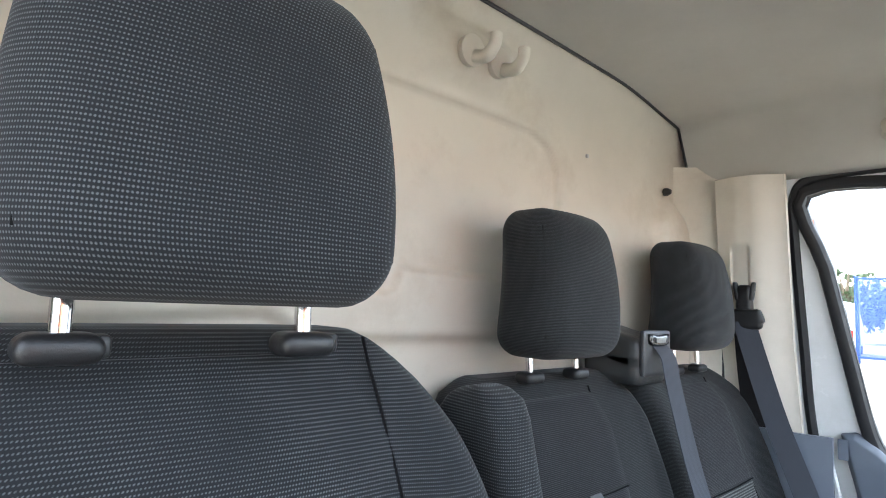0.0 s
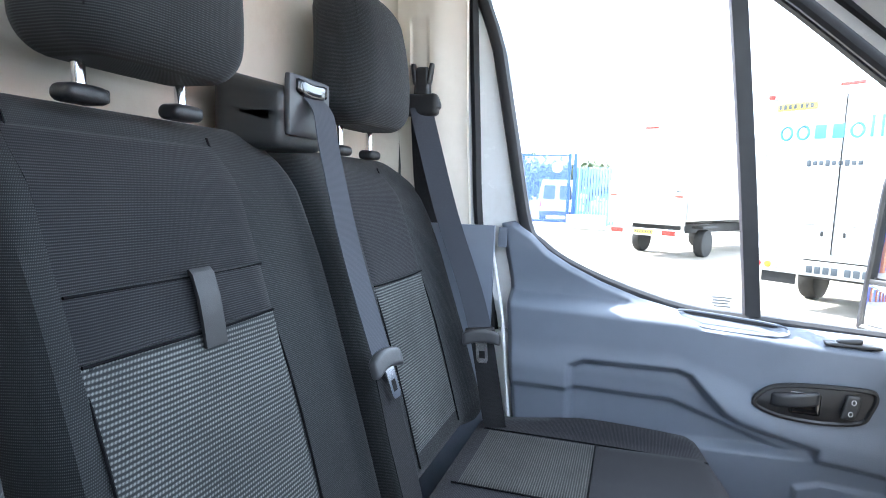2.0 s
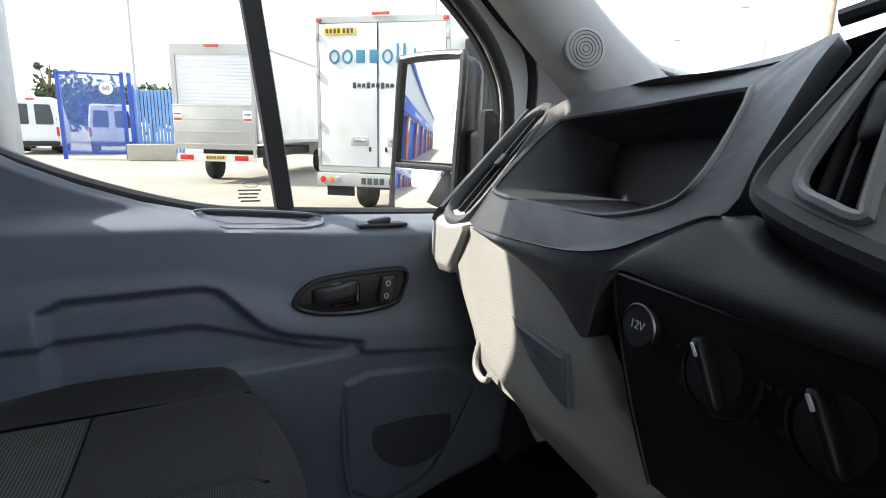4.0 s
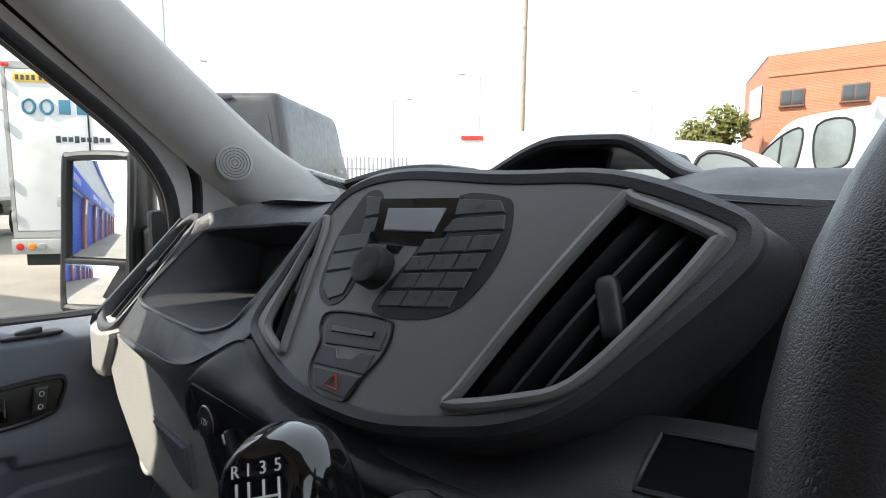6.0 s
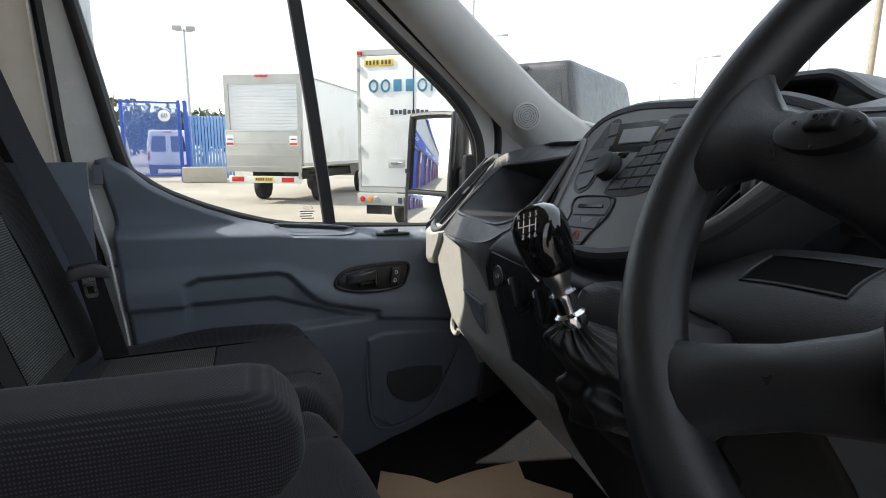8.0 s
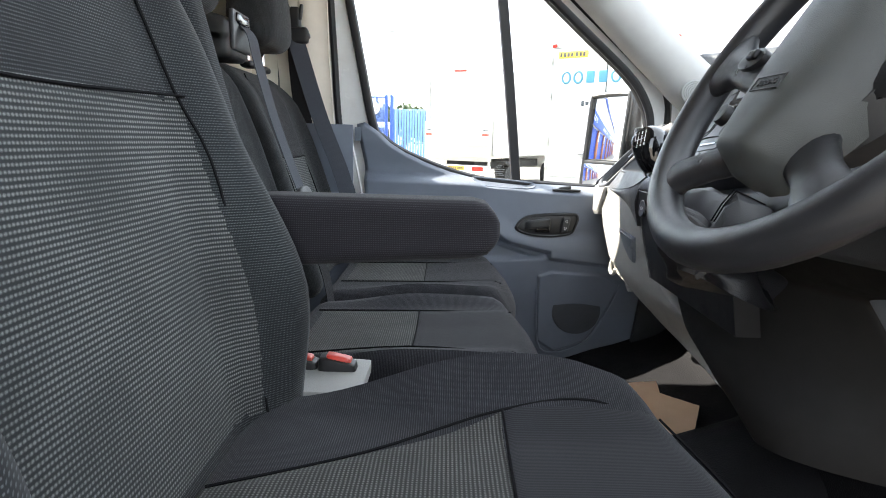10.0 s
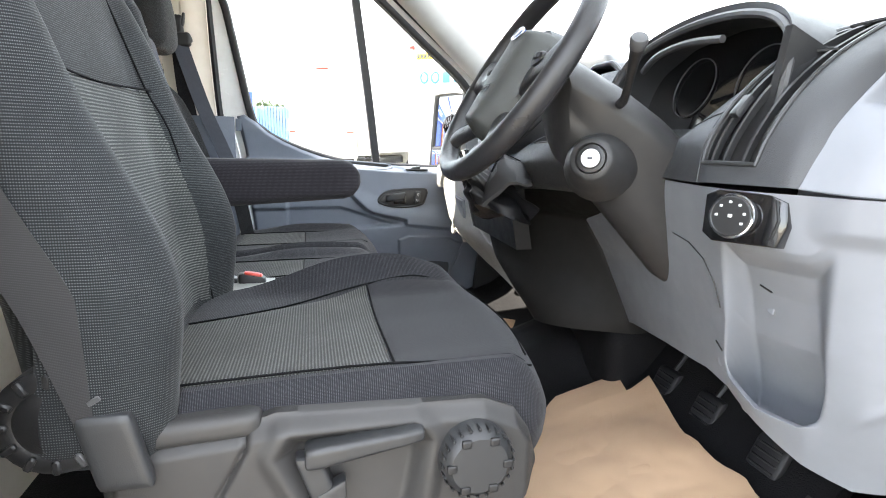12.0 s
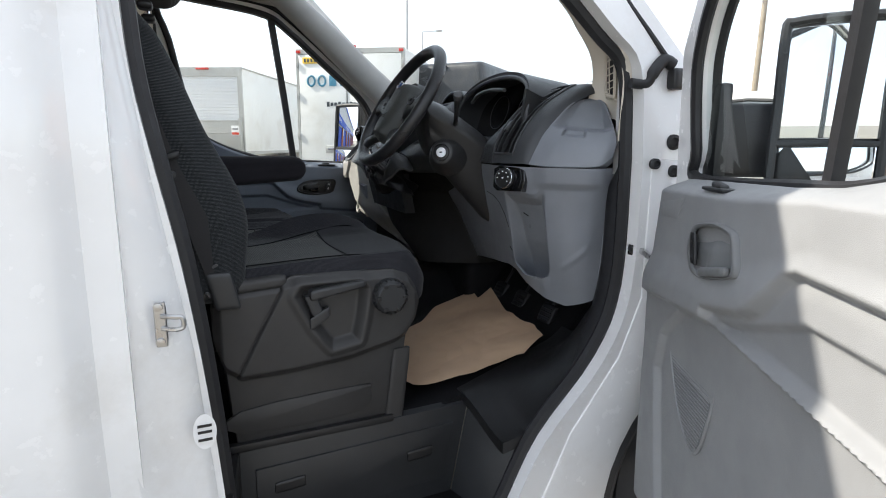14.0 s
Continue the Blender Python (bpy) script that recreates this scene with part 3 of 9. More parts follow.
def floor_pan():
    def f(u, v):
        x = -0.3 + 1.66 * u
        y = -0.72 + 1.60 * v
        z = 0.60 + 0.333 * max(0.0, x - 0.60) * sst(0.55, 0.70, x) + 0.25 * sst(1.0, 1.36, x) + 0.006 * math.sin(x * 40) * sst(0.3, 0.5, x) * 0.3
        z += 0.10 * math.exp(-((y - 0.08) / 0.16) ** 4) * sst(0.55, 0.9, x)
        return Vector((x, y, z))
    ob = part("floor", sheet(f, 50, 50, (0, 0, -0.04)), M_MAT)
    tagged(ob, "black moulded rubber cab floor mat", "floor", kind="structure")
    firewall = part("firewall", rbox((1.36, 0.0, 0.95), (0.05, 1.9, 1.0), 0.01), M_BLACK, ob)
    # driver's step: riser with two finger pockets, tread, and the sloped end by the sill
    riser = [(0.10, 0.60), (0.712, 0.612), (0.66, 0.34), (0.10, 0.34)]
    st = part("step_riser", plate([(x, -0.735, z) for x, z in riser], (0, 0.03, 0), 0.004), M_DARKS, ob)
    inner = [(0.135, 0.548), (0.665, 0.562), (0.655, 0.53), (0.635, 0.40), (0.135, 0.385)]
    part("step_panel", plate([(x, -0.742, z) for x, z in inner], (0, 0.012, 0), 0.004), M_DARKS, ob)
    for x in (0.215, 0.563):
        part("finger_pocket", pillow((0.075, 0.012, 0.03), 0.005, 6, lambda p, x=x: Vector((x + p.x, -0.742 + p.y, 0.493 + p.z + 0.06 * p.x))), M_BLACK, ob)
    part("step_tread", rbox((0.38, -0.86, 0.335), (0.75, 0.26, 0.03), 0.008), M_MAT, ob)
    part("step_end", plate([(0.712, -0.735, 0.612), (0.87, -0.93, 0.60), (0.72, -0.93, 0.35), (0.66, -0.735, 0.34)], (0.03, 0.03, 0), 0.004), M_DARKS, ob)
    low = lambda x: 0.604 + 0.333 * max(0.0, x - 0.60) * sst(0.55, 0.70, x) + 0.25 * sst(1.0, 1.36, x)
    sill = lambda u, v: Vector((0.70 + 0.36 * u, -0.69 - 0.26 * v, low(0.70 + 0.36 * u) + (along([(0.70, 0.60), (0.78, 0.615), (0.945, 0.795), (1.016, 0.96), (1.06, 1.02)], 0.70 + 0.36 * u) - low(0.70 + 0.36 * u)) * sst(0.15, 1.0, v)))
    part("sill_cover", sheet(sill, 24, 16, (0, 0, -0.03)), M_BLACK, ob, "black plastic sill cover")
    part("rear_sill", plate([(0.10, -0.735, 0.60), (0.07, -0.95, 0.62), (0.06, -0.95, 0.34), (0.10, -0.735, 0.34)], (-0.03, 0, 0), 0.004), M_BLACK, ob)
    return ob


floor_pan()


# passenger A-pillar trim, greyer than the driver's: its shade is in the colour
M_PILLAR_SHADED = leatherette("pillar_trim_shaded", (0.34, 0.34, 0.33), 0.6, 300, 0.2)


def pillars():
    for side in (1, -1):
        # B-pillar trim
        def bp(u, v, side=side):
            z = 0.75 + 1.245 * v
            k = sst(0.0, 0.35, u)
            edge = along([(0.6, 0.045), (0.8, 0.04), (1.12, 0.0), (1.38, -0.042), (1.6, -0.052), (1.99, -0.055)], z) + 0.0
            x = -0.205 + (edge + 0.205) * u
            y = side_y(z) - 0.075 + 0.028 * sst(0.55, 1.0, u) - 0.012 * k
            inset = min(sst(-0.175, -0.170, x), 1 - sst(-0.135, -0.130, x)) * min(sst(1.70, 1.705, z), 1 - sst(1.825, 1.83, z))
            return Vector((x, side * (y + 0.006 * inset), z))
        ob = part("pillar_trim", sheet(bp, 50, 120, (0, side * 0.015, 0)), M_CREAM, smooth=60)
        tagged(ob, "cream plastic B-pillar trim with a belt slot", "pillar trim", kind="structure")
        if side == 1:
            part("lower_trim", sheet(lambda u, v: Vector((-0.24 + 0.26 * u, 0.865 - 0.02 * math.sin(math.pi * u), 0.70 + 0.70 * v)), 10, 10, (0, 0.01, 0)), M_DOOR_SHADED, ob)
        part("gap_line", tube([(-0.208, side * 0.83, 2.0), (-0.206, side * 0.85, 1.7), (-0.206, side * 0.865, 1.4), (-0.206, side * 0.87, 1.1)], 0.004, 6), M_BLACK, ob)
        # A-pillar trim, from the dash up to the header
        ctr = [(1.30, 0.83, 1.40), (1.13, 0.835, 1.50), (0.97, 0.825, 1.625), (0.80, 0.805, 1.765), (0.63, 0.78, 1.90), (0.50, 0.755, 1.995), (0.42, 0.74, 2.05)]
        C = smooth_line(ctr, 6)
        rings = []
        for i, p in enumerate(C):
            t = (C[min(i + 1, len(C) - 1)] - C[max(i - 1, 0)]).normalized()
            up = Vector((0.62, 0.0, 0.78))
            up = (up - t * up.dot(t)).normalized()
            out = t.cross(up)
            if out.y < 0:
                out = -out
            s = i / (len(C) - 1)
            w = 0.085 * (1 - s) + 0.05 * s
            d = 0.05
            prof = [(-w, d), (-w * 1.0, 0.01), (-w * 0.7, -0.016), (0, -0.024), (w * 0.6, -0.012), (w * 0.9, 0.015), (w, d)]
            rings.append([Vector(((p + up * a + out * b).x, side * (p + up * a + out * b).y, (p + up * a + out * b).z)) for a, b in prof])
        if side == 1:
            a = part("pillar_trim", loft(rings), M_PILLAR_SHADED, smooth=60)
        else:
            rows = [[(1.030, -0.770, 1.400), (1.060, -0.830, 1.400), (1.054, -0.880, 1.390), (1.008, -0.940, 1.340)],
                    [(1.034, -0.785, 1.445), (1.062, -0.833, 1.445), (1.056, -0.884, 1.445), (1.008, -0.944, 1.430)],
                    [(1.038, -0.795, 1.500), (1.063, -0.836, 1.500), (1.056, -0.886, 1.500), (1.006, -0.945, 1.495)],
                    [(1.022, -0.800, 1.560), (1.046, -0.840, 1.560), (1.038, -0.886, 1.560), (0.986, -0.942, 1.555)],
                    [(0.976, -0.800, 1.620), (1.000, -0.840, 1.620), (0.992, -0.884, 1.620), (0.942, -0.938, 1.618)],
                    [(0.912, -0.798, 1.688), (0.934, -0.838, 1.688), (0.924, -0.878, 1.688), (0.878, -0.930, 1.686)],
                    [(0.715, -0.780, 1.850), (0.735, -0.815, 1.850), (0.724, -0.855, 1.850), (0.675, -0.908, 1.845)],
                    [(0.530, -0.752, 1.990), (0.545, -0.785, 1.990), (0.530, -0.825, 1.985), (0.470, -0.886, 1.975)]]
            a = part("pillar_trim", skin(quilt(rows, 8, 8), (0.02, -0.01, 0)), M_CREAM, smooth=75)
        tagged(a, "plastic A-pillar trim in a shaded grey tone, with a round speaker" if side == 1 else "cream plastic A-pillar trim with a side demister vent", "pillar trim", kind="structure")
        if side == 1:
            sp = Vector((1.046, 0.8015, 1.5195))
            n = Vector((-0.22, -0.95, 0.12)).normalized()
            sp_ob = part("speaker_grille", lathe([(0.036, -0.004), (0.036, 0.003), (0.033, 0.0045), (0.001, 0.0045)], sp, n, 32), M_PILLAR_SHADED, a, "round speaker grille")
            for r in (0.006, 0.012, 0.018, 0.024, 0.030):
                x = n.orthogonal().normalized()
                y = n.cross(x)
                part("ring", tube([sp + n * 0.0055 + (x * math.cos(k * math.pi / 16) + y * math.sin(k * math.pi / 16)) * r for k in range(32)], 0.0006, 5, True), M_GREYP, sp_ob)


pillars()


def windscreen():
    f = lambda u, v: Vector((1.33 - 0.80 * v + (0.06 * (1 - (2 * u - 1) ** 2)), (-0.86 + 1.72 * u) * (1 - 0.10 * v), 1.405 + 0.655 * v))
    ob = part("window_1", sheet(f, 16, 10), M_GLASS)
    ob.visible_shadow = False
    tagged(ob, "clear curved windscreen", "windscreen", kind="structure")
    low = [f(u / 20, 0.0) + Vector((0.0, 0, -0.005)) for u in range(21)]
    part("scuttle", tube(low, 0.02, 8), M_BLACK, ob)
    w = thing("wiper", (1.4, 0.8, 1.45), "silver windscreen wiper with a dark rubber blade", "wiper")
    part("arm", tube([(1.222, 0.862, 1.518), (1.305, 0.83, 1.492), (1.395, 0.79, 1.464)], [0.006, 0.008, 0.009], 8), M_STEEL, w)
    part("blade", rbox((1.300, 0.832, 1.482), (0.20, 0.008, 0.012), 0.002, 1, (0, 17, -22)), M_RUBBER, w)


windscreen()

# ---- doors ----
TOPLINE = [(0.0, 1.398), (0.05, 1.41), (0.09, 1.385), (0.13, 1.348), (0.18, 1.318), (0.25, 1.286), (0.33, 1.258), (0.42, 1.238), (0.56, 1.228), (1.05, 1.214)]
REARLINE = [(0.42, 0.115), (0.72, 0.10), (0.93, 0.076), (1.20, 0.048), (1.40, 0.008), (1.5, 0.0)]
RECESS = [(0.195, 1.112), (0.225, 1.126), (0.41, 1.130), (0.435, 1.122), (0.50, 1.056), (0.53, 1.04), (0.66, 1.012), (0.66, 0.99), (0.205, 0.965), (0.196, 0.98)]
CREASE = [(0.0, 1.06), (0.10, 1.062), (0.40, 1.066), (0.60, 1.0), (0.75, 0.985), (1.05, 0.955)]
SPEAKER = [(0.63, 0.93), (0.67, 0.945), (0.83, 0.94), (0.90, 0.91), (0.86, 0.80), (0.80, 0.70), (0.70, 0.66), (0.64, 0.70)]


POCKET = [(0.792, 0.962), (0.899, 0.879), (0.941, 0.787), (0.905, 0.64), (0.859, 0.47), (0.16, 0.47), (0.19, 0.955), (0.66, 0.985)]
RIBBED = [(0.876, 0.872), (0.815, 0.910), (0.711, 0.915), (0.655, 0.872), (0.670, 0.79), (0.70, 0.715), (0.745, 0.70), (0.815, 0.75), (0.868, 0.83)]
PULL = [(0.405, 1.238), (0.43, 1.246), (0.58, 1.236), (0.605, 1.226), (0.58, 1.212), (0.45, 1.216)]


def door_face(x, z, driver=False):
    """How far in from the body side the trim stands (y of the passenger door)."""
    y = 0.868
    ledge = along([(0.0, 1.23), (0.40, 1.222), (0.60, 1.205), (1.05, 1.19)], x)
    y += 0.052 * sst(ledge - 0.004, ledge + 0.03, z) * (1 - 0.25 * sst(1.27, 1.36, z))
    y += 0.024 * sst(-0.006, 0.012, inside_poly(RECESS, x, z))
    cz = along(CREASE, x)
    y -= 0.012 * sst(cz - 0.012, cz + 0.004, z) * (1 - sst(cz + 0.03, cz + 0.10, z)) * 1.2
    y += (0.014 if driver else 0.030) * (1 - sst(0.74, 1.0, z))
    if driver:
        y += 0.016 * sst(-0.007, 0.010, inside_poly(POCKET, x, z))
    else:
        y -= 0.010 * sst(-0.003, 0.004, inside_poly(SPEAKER, x, z))
        y += 0.035 * sst(-0.001, 0.006, inside_poly(PULL, x, z))
    return y


def door_panel(driver):
    """The sculpted plastic trim of a door, from its rear edge to the hinge end."""
    front = 1.06

    def f(u, v):
        zb = 0.42
        x0 = along(REARLINE, 0.42 + 0.9 * v)
        fx = along([(0.42, 1.02), (0.50, 1.029), (0.744, 1.040), (0.99, 0.994), (1.167, 0.957), (1.25, 0.945)], zb + 0.79 * v) if driver else front
        x = x0 + (fx - x0) * u
        z = zb + (along(TOPLINE, x) - zb) * v
        y = door_face(x, z, driver)
        r = min(x - x0, fx - x, along(TOPLINE, x) - z)
        y += 0.012 * (1 - sst(0.0, 0.012, r))
        return Vector((x, y, z))
    return sheet(f, 300, 230, (0, 0.03, 0))


def build_door(name, side, xf, label, mirror_turn):
    """A front cab door with trim, window frame, glass, divider bar, handle and mirror; built closed on the passenger side."""
    ob = part(name, door_panel(side < 0), M_DOOR_SHADED if side > 0 else M_DOOR_LIT, xf=xf, smooth=60)
    tagged(ob, label, "van door", kind="structure")
    P = lambda n, bm, mat, par=ob, lab="", sm=40: part(n, bm, mat, par, lab, sm, xf)
    win = smooth_line([(x, 0, z) for x, z in WIN], 4, True)
    wy = lambda z: 0.955 - max(0.0, z - 1.25) * LEAN_IN
    hole = [Vector((p.x, wy(p.z), p.z)) for p in win]
    outer = [(-0.065, 1.30), (-0.085, 1.62), (-0.075, 1.985), (-0.03, 2.01), (0.22, 2.008), (0.46, 1.98), (0.60, 1.895), (0.80, 1.735), (0.97, 1.60), (1.06, 1.50), (1.10, 1.30), (1.10, 1.14), (0.05, 1.14)]
    fr = P("frame", holed([Vector((x, wy(z), z)) for x, z in outer], [hole], (0, 0.035, 0)), M_WHITE, ob, "white painted window frame", 30)
    P("window_seal", tube([p + Vector((0, -0.006, 0)) for p in hole], 0.012, 8, True, 1.2), M_RUBBER, ob, "black rubber window seal")
    P("outer_seal", tube([Vector((p.x, p.y + 0.036, p.z)) for p in hole], 0.010, 6, True), M_RUBBER)
    bar = [Vector((0.455, wy(1.93) + 0.006, 1.925)), Vector((0.51, wy(1.55) + 0.006, 1.55)), Vector((0.553, wy(1.22) + 0.006, 1.215))]
    rows = []
    if side < 0:
        bar = [p + Vector((dx, 0, 0)) for p, dx in zip(bar, (-0.09, -0.065, -0.035))]
    for p in smooth_line(bar, 6):
        rows.append([p + Vector((a, b, 0)) * (1.0 if side > 0 else 0.72) for a, b in ((-0.015, -0.014), (0.013, -0.014), (0.016, 0.0), (0.013, 0.014), (-0.013, 0.014), (-0.018, 0.0))])
    P("divider_bar", loft(rows), M_RUBBER, ob, "black upright divider bar")
    pane = P("pane", fill([p + Vector((0, 0.016, 0)) for p in hole]), M_GLASS, ob, "clear side glass", 0)
    pane.visible_shadow = False
    if side > 0:
        # small printed maker's mark on the glass, too fine to read
        yp = wy(1.26) + 0.0135
        P("glass_mark", tube([(0.496 + 0.012 * math.cos(a), yp, 1.2785 + 0.0045 * math.sin(a)) for a in [k * math.pi / 8 for k in range(16)]], 0.0006, 4, True), M_GALVG, pane)
        for k, (x0, x1) in enumerate(((0.474, 0.512), (0.476, 0.508), (0.474, 0.505), (0.478, 0.510))):
            P("glass_mark", rbox(((x0 + x1) / 2, yp, 1.269 - 0.0062 * k), (x1 - x0, 0.0008, 0.0028), 0), M_GALVG, pane)
    skin = lambda u, v: Vector((0.0 + 1.12 * u + (0.1 - 0.1 * v) * (1 - u) * 0.4, 1.0 + 0.02 * math.sin(math.pi * v), 0.40 + 0.80 * v))
    P("skin", sheet(skin, 8, 12, (0, -0.03, 0)), M_WHITE)
    edge = [(-0.06, 1.15), (0.10, 0.40), (1.06, 0.40), (1.12, 1.15)]
    P("door_shell", plate([(x, 0.99, z) for x, z in edge], (0, -0.06, 0), 0.01), M_WHITE)
    # pull cup on the ledge below the divider
    if side > 0:
        rim = [(0.405, 0.910, 1.238), (0.43, 0.920, 1.243), (0.58, 0.915, 1.232), (0.605, 0.900, 1.223), (0.58, 0.884, 1.214), (0.45, 0.884, 1.218)]
        loop = smooth_line(rim, 5, True)
        P("cup_rim", tube([q + Vector((0, 0, 0.001)) for q in loop], 0.0022, 6, True), M_DOOR_SHADED, ob)
    # window switch
    P("window_switch", join(pillow((0.090, 0.028, 0.008), 0.004, 6, lambda p: Vector((0.705 + p.x, 0.888 + p.y, 1.213 + p.z))),
                            pillow((0.040, 0.018, 0.012), 0.005, 6, lambda p: Vector((0.70 + p.x, 0.887 + p.y, 1.219 + p.z + 0.15 * p.x)))), M_BLACK, ob, "black window switch")
    # handle: bezel, bowl, lever and the lock button
    yb = 0.862
    if side > 0:
        bez = smooth_line([(0.548, 0, 1.088), (0.566, 0, 1.118), (0.61, 0, 1.132), (0.72, 0, 1.138), (0.742, 0, 1.128), (0.735, 0, 1.098), (0.72, 0, 1.076), (0.66, 0, 1.066), (0.59, 0, 1.070)], 4, True)
        h = P("handle", plate([(p.x, yb - 0.003, p.z) for p in bez], (0, 0.02, 0), 0.004), M_BLACK, ob, "recessed door handle")
        P("bezel", tube([(p.x, yb - 0.003, p.z) for p in bez], 0.0045, 6, True), M_BLACK, h)
        P("lever", pillow((0.080, 0.016, 0.028), 0.007, 8, lambda p: Vector((0.615 + p.x, yb - 0.010 + p.y + 6 * p.x * p.x, 1.106 + p.z + 0.15 * p.x))), M_DARKS, h)
        P("bowl", pillow((0.052, 0.008, 0.044), 0.004, 6, lambda p: Vector((0.632 + p.x, yb - 0.002 + p.y, 1.100 + p.z))), M_GLOSS, h)
        lk = P("lock_switch", pillow((0.024, 0.010, 0.046), 0.004, 6, lambda p: Vector((0.703 + p.x + 0.15 * p.z, yb - 0.008 + p.y, 1.105 + p.z))), M_DARKS, h)
        for dz in (0.011, -0.011):
            P("mark", tube([Vector((0.7035 + 0.15 * dz + 0.0035 * math.cos(a), yb - 0.0138, 1.105 + dz + 0.0045 * math.sin(a))) for a in [k * math.pi / 5 for k in range(10)]], 0.0007, 4, True), M_MARK, lk)
    else:
        bez = smooth_line([(0.746, 0, 1.104), (0.730, 0, 1.140), (0.700, 0, 1.152), (0.640, 0, 1.160), (0.590, 0, 1.156), (0.574, 0, 1.148), (0.564, 0, 1.120), (0.557, 0, 1.094), (0.575, 0, 1.084), (0.663, 0, 1.063), (0.715, 0, 1.062), (0.735, 0, 1.078)], 4, True)
        mid = Vector((0.65, yb, 1.112))
        shrink = lambda k, d: [Vector((mid.x + (p.x - mid.x) * k, yb - 0.004 + d, mid.z + (p.z - mid.z) * k)) for p in bez]
        h = P("handle", loft([shrink(1.04, 0.010), shrink(1.03, 0.001), shrink(1.0, -0.001), shrink(0.90, 0.0), shrink(0.87, 0.003)], caps=False), M_GREYD, ob, "recessed grey door handle", 60)
        scoop = lambda u, v: Vector((0.568 + 0.165 * u, yb - 0.002 + 0.004 - 0.010 * math.exp(-((u - 0.42) / 0.16) ** 2) * (1 - v) + 0.006 * sst(0.5, 0.9, v), 1.094 - 0.022 * u + 0.058 * v))
        P("bowl", sheet(scoop, 20, 14, (0, 0.004, 0)), M_GREYD, h, "", 60)
        P("lever", pillow((0.100, 0.014, 0.016), 0.006, 8, lambda p: Vector((0.620 + p.x, yb - 0.008 + p.y, 1.084 + p.z - 0.22 * p.x))), M_GREYD, h)
        lk = P("lock_switch", pillow((0.022, 0.008, 0.056), 0.004, 6, lambda p: Vector((0.703 + p.x + 0.22 * p.z, yb - 0.009 + p.y, 1.108 + p.z))), M_BLACK, h)
        for dz in (0.013, -0.013):
            P("mark", rbox((0.703 + 0.22 * dz, yb - 0.0138, 1.108 + dz), (0.008, 0.001, 0.004), 0.0004, 1), M_GREYP, lk)
    # speaker grille
    sy = door_face(0.75, 0.8, side < 0)
    outline = SPEAKER if side > 0 else RIBBED
    P("speaker_surround", tube(smooth_line([(x, sy - 0.001, z) for x, z in outline], 4, True), 0.0035, 6, True), M_DOOR_SHADED if side > 0 else M_DOOR_LIT)
    if side < 0:
        P("speaker_grille", plate([(x, sy - 0.002, z) for x, z in RIBBED], (0, 0.006, 0), 0.003), M_DOORG, ob, "perforated speaker grille")
        zs = [z for x, z in RIBBED]
        for k in range(1, 30):
            z = min(zs) + (max(zs) - min(zs)) * k / 30
            cut = sorted(a[0] + (b[0] - a[0]) * (z - a[1]) / (b[1] - a[1]) for a, b in zip(RIBBED, RIBBED[1:] + RIBBED[:1]) if (a[1] - z) * (b[1] - z) < 0)
            if len(cut) >= 2 and cut[-1] - cut[0] > 0.02:
                P("rib", tube([(cut[0] + 0.006, sy - 0.002, z), (cut[-1] - 0.006, sy - 0.002, z)], 0.0016, 5), M_DOOR_LIT)
    else:
        P("speaker_grille", lathe([(0.082, -0.003), (0.080, 0.003), (0.001, 0.005)], (0.765, sy - 0.001, 0.81), (0, -1, 0), 36), M_DOORS if side > 0 else M_DOORG, ob, "perforated speaker grille")
    # small end plug by the tip
    if side < 0:
        P("screw_cover", plate([(x, door_face(0.86, 1.165, True) - 0.0015, z) for x, z in ((0.927, 1.17), (0.807, 1.186), (0.835, 1.145), (0.925, 1.138))], (0, 0.01, 0), 0.001), M_DOOR_LIT)
    P("tip_plug", pillow((0.020, 0.004, 0.045), 0.002, 4, lambda p: Vector((0.030 + p.x, door_face(0.03, 1.37) - 0.001 + p.y, 1.372 + p.z))), M_DOOR_SHADED if side > 0 else M_DOOR_LIT)
    P("edge_strip", tube([(along(REARLINE, z) - 0.003, 0.872, z) for z in [0.45 + 0.05 * k for k in range(19)]], 0.004, 6), M_WHITE, ob, "white painted edge beside the trim")
    # door mirror: arm, housing, two glasses
    c = Vector((0.898, 1.172, 1.362))
    rot = Matrix.Rotation(radians(mirror_turn), 4, "Z") @ Matrix.Rotation(radians(5), 4, "Y")
    H = lambda bm: (bm.transform(Matrix.Translation(c) @ rot), bm)[1]
    mr = P("mirror", H(pillow((0.11, 0.205, 0.365), 0.035, 10, lambda p: Vector((p.x + 0.035 + (0.02 if p.x < 0 else -0.15 * abs(p.z) * 0.4), p.y, p.z)))), M_BLACK, ob, "large black door mirror")
    P("upper_glass", H(rbox((0.001, 0, 0.055), (0.008, 0.168, 0.226), 0.003, 2)), M_MIRROR, mr, "mirror glass")
    P("lower_glass", H(rbox((0.001, 0, -0.122), (0.008, 0.168, 0.096), 0.003, 2, (0, -4, 6))), M_MIRROR, mr, "wide-angle mirror glass")
    rimline = smooth_line([(-0.003, sy * 0.0925, sz) for sy, sz in ((-1, -0.165), (-1, 0.0), (-1, 0.160), (-0.85, 0.176), (0, 0.180), (0.85, 0.176), (1, 0.160), (1, 0.0), (1, -0.165), (0.85, -0.178), (0, -0.180), (-0.85, -0.178))], 4, True)
    P("rim", H(tube(rimline, 0.010, 8, True)), M_BLACK, mr)
    P("divider", H(rbox((-0.004, 0, -0.068), (0.012, 0.185, 0.012), 0.003)), M_BLACK, mr)
